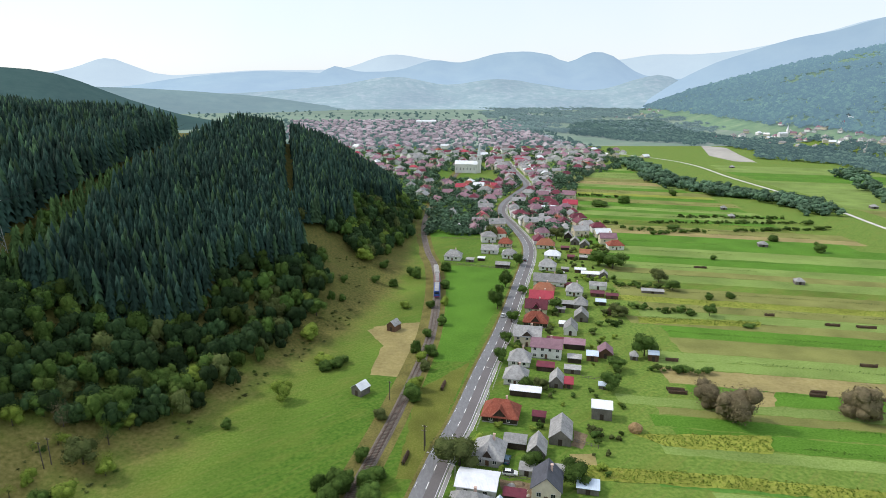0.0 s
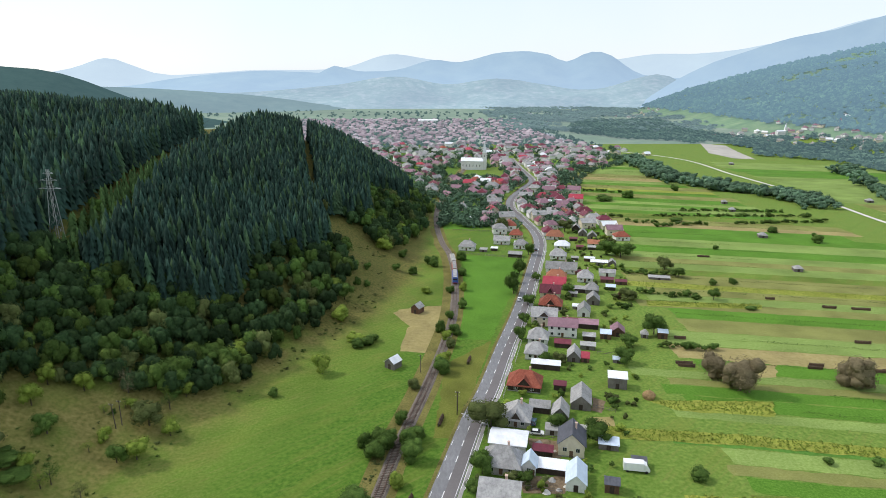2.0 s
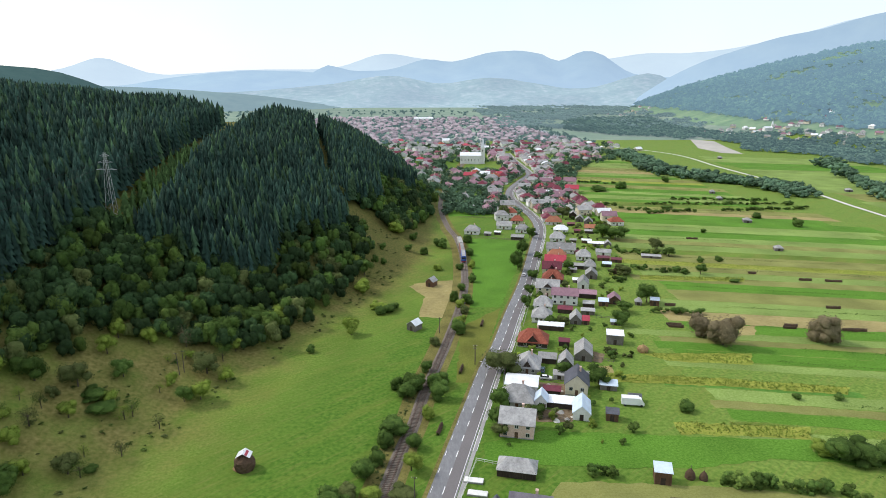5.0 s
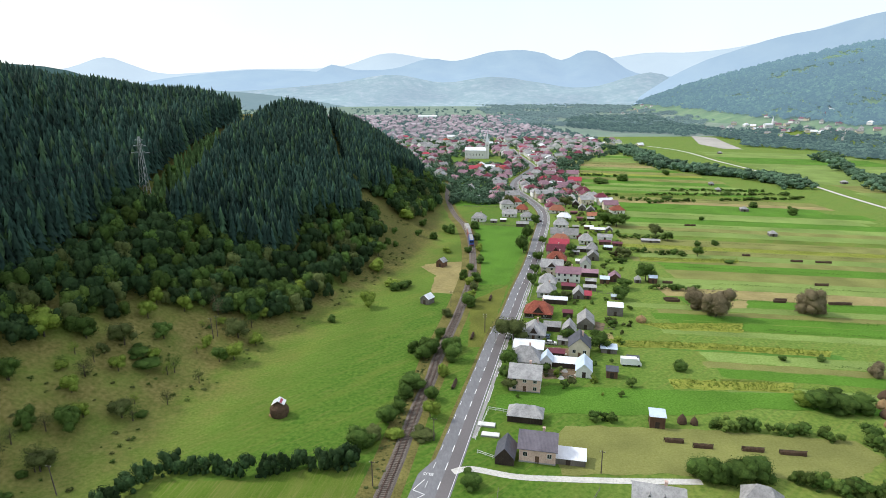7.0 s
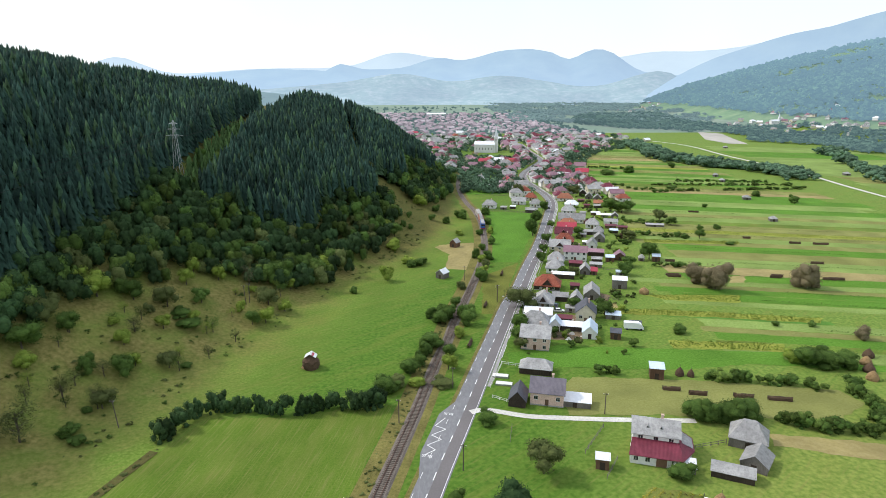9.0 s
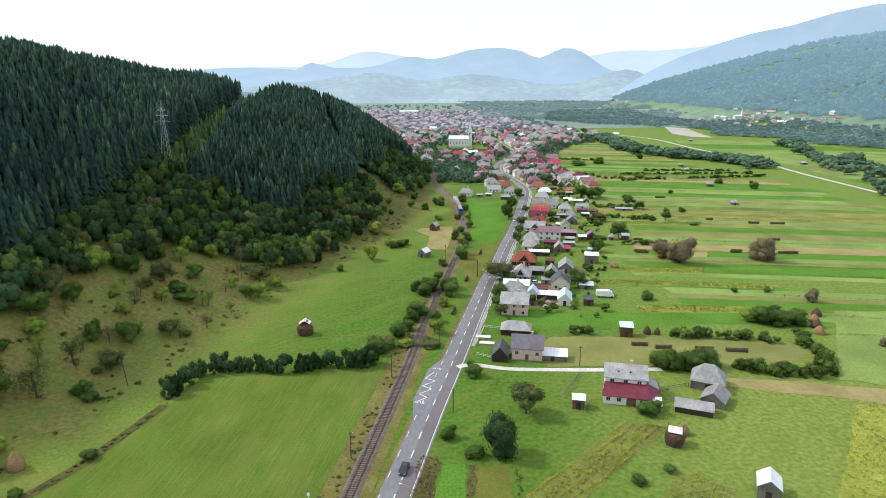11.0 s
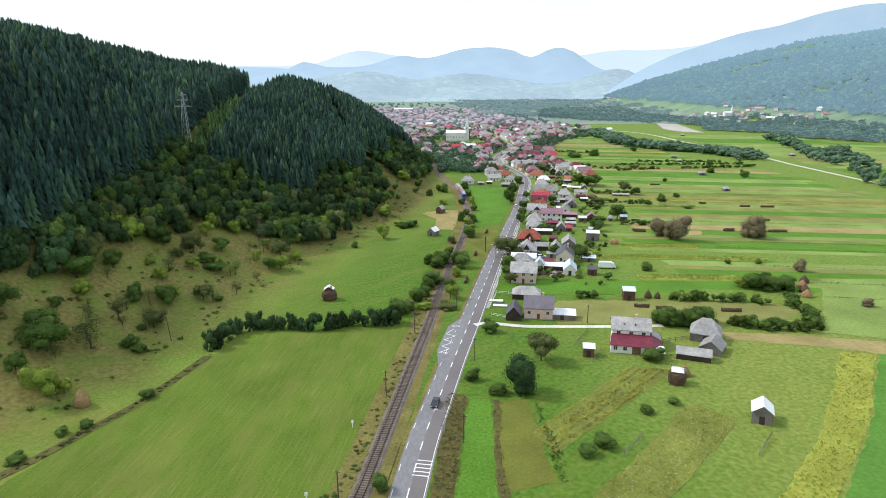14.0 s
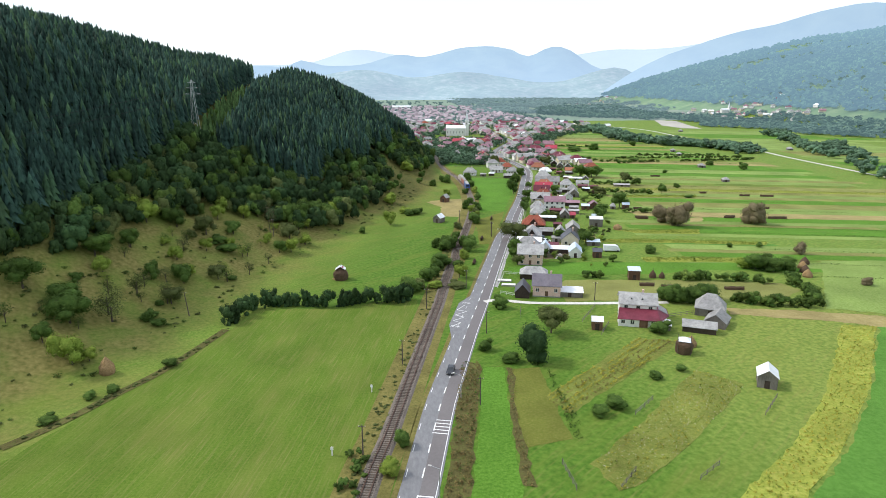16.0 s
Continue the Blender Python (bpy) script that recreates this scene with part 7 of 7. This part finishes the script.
PX, PY = -152.5, 206.0
pylon = thing("pylon", (PX, PY), -4, "grey lattice steel power pylon on the wooded ridge", "pylon")
legs = [(-1.8, -1.8), (1.8, -1.8), (1.8, 1.8), (-1.8, 1.8)]
TALL = 73.0 - float(height(PX, PY))
for x, y in legs:
    part("leg", tube((x, y, -0.5), (x * 0.16, y * 0.16, TALL), 0.11, 0.07, 5), CHROME, pylon)
for k in range(9):
    s0, s1 = k / 9, (k + 1) / 9
    for i in range(4):
        (ax, ay), (bx, by) = legs[i], legs[(i + 1) % 4]
        r0, r1 = 1 - 0.84 * s0, 1 - 0.84 * s1
        part("brace", tube((ax * r0, ay * r0, TALL * s0), (bx * r1, by * r1, TALL * s1), 0.045, 0.045, 4), CHROME, pylon)
for z, w in ((TALL - 7.0, 4.2), (TALL - 4.0, 3.0), (TALL - 1.5, 2.0)):
    part("crossarm", join(tube((-w, 0, z), (w, 0, z), 0.1, 0.1, 5), tube((-w, 0, z), (0, 0, z + 0.9), 0.06, 0.06, 4), tube((w, 0, z), (0, 0, z + 0.9), 0.06, 0.06, 4)), CHROME, pylon)
for off, dz in ((-4.1, -7.2), (4.1, -7.2), (-2.9, -4.2)):
    for qx, qy, qz in ((-160, 400, 84), (-215, -120, 48)):
        cable = bpy.data.curves.new("power_cable", "CURVE")
        cable.dimensions, cable.bevel_depth = "3D", 0.06
        sp = cable.splines.new("POLY")
        sp.points.add(24)
        for i in range(25):
            s = i / 24
            sp.points[i].co = (PX + off + (qx - PX) * s, PY + (qy - PY) * s, 73 + dz + (qz + dz - 73 - dz) * s - 20 * s * (1 - s) * 0.5, 1)
        cable.materials.append(RUBBER)
        tagged(new("power_cable", cable), "thin dark power cable sagging from the pylon", "cable", "power cables")


# ---- vehicles ----
def car(at, turn, paint, label, long=4.3, z=0.06):
    """A car: shaped body, glazed cabin, four wheels with rims, lamps."""
    ob = thing("car", at, turn, label, "car", "cars", z)
    h, w = long / 2, 0.88
    side = [(-h, 0.35), (-h, 0.85), (-h + 0.15, 0.95), (h - 1.15, 0.95), (h - 0.1, 0.75), (h, 0.6), (h, 0.35)]
    v = [(x, y, z) for y in (-w, w) for x, z in side]
    n = len(side)
    part("body", (v, [tuple(range(n)), tuple(range(2 * n - 1, n - 1, -1))] + [(i, i + n, (i + 1) % n + n, (i + 1) % n) for i in range(n)]), paint, ob)
    a = [(-h + 0.2, -w + 0.06, 0.94), (h - 1.1, -w + 0.06, 0.94), (h - 1.1, w - 0.06, 0.94), (-h + 0.2, w - 0.06, 0.94), (-h + 0.75, -w + 0.2, 1.42), (h - 1.9, -w + 0.2, 1.42), (h - 1.9, w - 0.2, 1.42), (-h + 0.75, w - 0.2, 1.42)]
    cabin = part("cabin", (a, [(0, 1, 5, 4), (1, 2, 6, 5), (2, 3, 7, 6), (3, 0, 4, 7), (4, 5, 6, 7)]), GLASS, ob, "dark glazed cabin")
    part("roof", box(-h + 0.75, h - 1.9, -w + 0.2, w - 0.2, 1.42, 1.46), paint, ob)
    for x in (-h + 0.8, h - 0.85):
        for y, s in ((-w + 0.04, -1), (w - 0.04, 1)):
            wheel = part("wheel", tube((x, y - 0.1, 0.31), (x, y + 0.1, 0.31), 0.31, 0.31, 14), RUBBER, ob)
            part("rim", tube((x, y + s * 0.1, 0.31), (x, y + s * 0.115, 0.31), 0.19, 0.19, 10), CHROME, wheel)
    for y in (-0.6, 0.6):
        part("headlight", box(h - 0.08, h + 0.02, y - 0.18, y + 0.18, 0.6, 0.74), FRAME, ob)
        part("tail_light", box(-h - 0.02, -h + 0.05, y - 0.16, y + 0.16, 0.68, 0.84), R_CRIMSON, ob)
    return ob


car((-36.0, 18.5), 77 + 180, CAR_DARK, "dark hatchback on the country road")
car((49.8, 363.5), 77, CAR_DARK, "dark car on the village road")
car((27.9, 269.9), 77, CAR_WHITE, "silver-white car on the village road")
car((18.4, 149.1), -10, CAR_WHITE, "white car parked in a yard")
car((18.2, 155.3), 75, CAR_BLUE, "blue car parked in a yard")
car((67.1, 337.7), -8, CAR_WHITE, "white car parked behind a house")
van = thing("van", (42.7, 130.6), -10, "white box van parked on the grass", "van")
part("box", join(box(-3.4, 2.0, -1.15, 1.15, 0.6, 2.9)), CAR_WHITE, van)
part("cab", ([(2.05, -1.1, 0.5), (3.6, -1.1, 0.5), (3.6, 1.1, 0.5), (2.05, 1.1, 0.5), (2.05, -1.1, 2.5), (2.8, -1.0, 2.4), (2.8, 1.0, 2.4), (2.05, 1.1, 2.5), (3.6, -1.1, 1.3), (3.6, 1.1, 1.3)],
             [(0, 1, 8, 5, 4), (3, 7, 6, 9, 2), (1, 2, 9, 8), (4, 5, 6, 7), (0, 4, 7, 3)]), CAR_WHITE, van)
part("windscreen", ([(3.58, -1.0, 1.33), (3.58, 1.0, 1.33), (2.85, 0.92, 2.38), (2.85, -0.92, 2.38)], [(0, 1, 2, 3)]), GLASS, van)
for x in (-2.3, 2.7):
    for y in (-1.0, 1.0):
        part("wheel", tube((x, y - 0.14, 0.42), (x, y + 0.14, 0.42), 0.42, 0.42, 14), RUBBER, van)


def rail_car(at, way, long, paint, label, name, engine=False):
    ob = thing(name, at, math.degrees(math.atan2(way.y, way.x)), label, "train", "train", 0.54)
    h = long / 2
    part("body", join(box(-h, h, -1.4, 1.4, 1.0, 3.6), box(-h + 0.1, h - 0.1, -1.1, 1.1, 3.6, 4.0)), paint, ob)
    part("underframe", box(-h + 0.2, h - 0.2, -1.2, 1.2, 0.6, 1.0), STEEL, ob)
    part("roof", box(-h + 0.15, h - 0.15, -1.0, 1.0, 4.0, 4.1), R_GREY, ob)
    for x in (-h + 2.2, -h + 4.4, h - 4.4, h - 2.2):
        for y in (-0.76, 0.76):
            part("wheel", tube((x, y - 0.07, 0.46), (x, y + 0.07, 0.46), 0.46, 0.46, 14), STEEL, ob)
    if engine:
        for s in (-1, 1):
            part("windscreen", box(s * h - 0.02, s * h + 0.03, -1.1, 1.1, 2.4, 3.3), GLASS, ob)
            part("buffer_beam", box(s * h - 0.05, s * h + 0.15, -1.3, 1.3, 0.7, 1.1), R_CRIMSON, ob)
    return ob


head = Vector((-1.9, 294.2))
near = min(range(len(RAIL)), key=lambda i: (RAIL[i] - head).length)
pos = sum((b - a).length for a, b in zip(RAIL[:near], RAIL[1:near + 1]))
for i in range(3):
    long = 15.0
    mid = pos + i * 16.2 + long / 2
    a, b = along(RAIL, mid - 5, mid + 5, 10)[:2]
    rail_car((a + b) / 2, (b - a).normalized(), long, (TRAIN_BLUE, TRAIN_RED, TRAIN_GREY)[i], ("blue diesel locomotive on the railway", "faded red goods wagon", "pale grey goods wagon")[i], "locomotive" if i == 0 else "wagon", i == 0)


# ---- fences and yard clutter ----
def fence(a, b, tall=1.1, mat=WOOD, label="weathered wooden picket fence", gap=2.2, rails=2):
    a, b = Vector(a), Vector(b)
    ob = thing("fence", a, math.degrees(math.atan2((b - a).y, (b - a).x)), label, "fence", "fences")
    n = max(1, round((b - a).length / gap))
    long = (b - a).length
    for i in range(n + 1):
        part("post", box(long * i / n - 0.06, long * i / n + 0.06, -0.06, 0.06, -0.2, tall), mat, ob)
    for k in range(rails):
        z = tall * (0.35 + 0.5 * k)
        part("rail", box(0, long, -0.03, 0.03, z, z + 0.12), mat, ob)
    return ob


fence((-11.2, 55.1), (-10.0, 62.1), 1.2, WOOD, "short grey rail fence in the grass")
fence((6.9, 50.0), (14.4, 62.0), 1.3, WOOD, "grey drying rail fence in the grass")
fence((9.7, 39.7), (14.0, 47.0), 1.3, WOOD, "grey rail fence behind the farm")
fence((-8.9, -30.4), (-4.5, -25.5), 1.2)
fence((3.0, -5.3), (9.4, 1.1), 1.2)
fence((-17.7, -22.2), (-17.1, -30.2), 1.3, WOOD, "leaning grey rail fence in the grass")
fence((31.5, -7.3), (38.4, -0.1), 1.2)
fence((6.5, -28.8), (12.0, -24.8), 1.2)
fence((34.8, 51.8), (43.7, 54.2), 1.2, WOOD, "grey yard fence at the farm")
fence((-14.0, 84.7), (-9.2, 100.4), 1.1, PLASTER, "low white garden fence beside the road")
fence((-9.2, 101.0), (-2.5, 98.7), 1.1, PLASTER, "white wooden garden fence by the road")
fence((-13.9, 78.4), (-8.1, 74.7), 1.0, PLASTER, "low white fence at the track corner")
for p, q in (((10.4, 171.7), (16.0, 194.3)), ((2.1, 134.2), (6.5, 151.2)), ((17.5, 198.3), (23.2, 221.3)), ((25.6, 234.7), (34.3, 269.9)), ((36.5, 277.4), (49.2, 331.2))):
    fence(p, q, 1.3, GREYWALL, "grey roadside garden fence")
for p, q in (((0.3, 357.3), (39.6, 344.4)), ((-1.6, 421.1), (25.7, 416.2)), ((38.2, 165.5), (45.7, 161.7)), ((50.7, 207.0), (59.4, 204.7)), ((15.7, 147.5), (25.0, 146.1)), ((11.0, 122.9), (20.8, 120.9))):
    fence(p, q, 1.2, WOOD, "dark plot fence between the yards")
for p, q in (((-12.9, 94.4), (-7.9, 90.0)), ((-10.9, 84.6), (-8.6, 89.2))):
    ax, ay = p
    bx, by = q
    slabs = thing("panel_stack", ((ax + bx) / 2, (ay + by) / 2), -12, "stack of white concrete panels beside the road", "building material", "panel stacks")
    for k in range(3):
        part("panel", box(-2.6 + 0.1 * k, 2.6 - 0.05 * k, -1.1, 1.1 - 0.1 * k, 0.2 * k, 0.2 * k + 0.17), CONCRETE if k < 2 else PLASTER, slabs)
field([(15.6, 146.8), (24.8, 145.5), (23.9, 136.4), (15.8, 137.0)], SOIL, "rubble-strewn bare yard", 0.04, "yard")
field([(11.3, 128.1), (23.0, 128.0), (21.6, 120.9), (10.4, 121.4)], SOIL, "bare earth yard", 0.04, "yard")
field([(40.6, 171.5), (44.6, 169.5), (41.0, 161.7), (38.1, 162.9)], SOIL, "dark bare earth by the barn", 0.04, "yard")
field([(36.7, 159.1), (44.1, 159.1), (43.0, 150.0), (36.3, 150.0)], TAN, "trampled dry patch", 0.04, "yard")
field([(107.4, 195.4), (116.3, 197.1), (110.8, 186.7), (103.3, 185.1)], TAN, "tan stubble patch by the bush", 0.04)
pile_rng = random.Random(3)
for c, n in (((19.2, 142.4), 10), ((18.4, 123.9), 8)):
    for i in range(n):
        ob = thing("rubble_pile", (c[0] + pile_rng.uniform(-4, 4), c[1] + pile_rng.uniform(-3, 3)), pile_rng.uniform(0, 90), "small pile of pale building rubble in the yard", "rubble", "rubble piles")
        r = pile_rng.uniform(0.5, 1.3)
        part("mound", tube((0, 0, -0.05), (0.1, 0, r * 0.6), r, r * 0.25, 9), (GRAVEL, SOIL, CONCRETE)[i % 3], ob)

# ---- sleepers ----
sleeper_mesh = bpy.data.meshes.new("sleeper")
sv, sf = box(-1.25, 1.25, -0.13, 0.13, 0.30, 0.39)
sleeper_mesh.from_pydata(sv, [], sf)
sleeper_mesh.materials.append(SLEEPER)
s, total = 120.0, 0
while total < 300:
    a, b = along(RAIL, s, s + 0.3, 0.3)[:2]
    ob = put("sleeper", sleeper_mesh, None, railway)
    d = b - a
    ob.matrix_basis = pose(a.x, a.y, 0, 0, 0, math.degrees(math.atan2(d.y, d.x)) - 90)
    s += 0.75
    total += 1
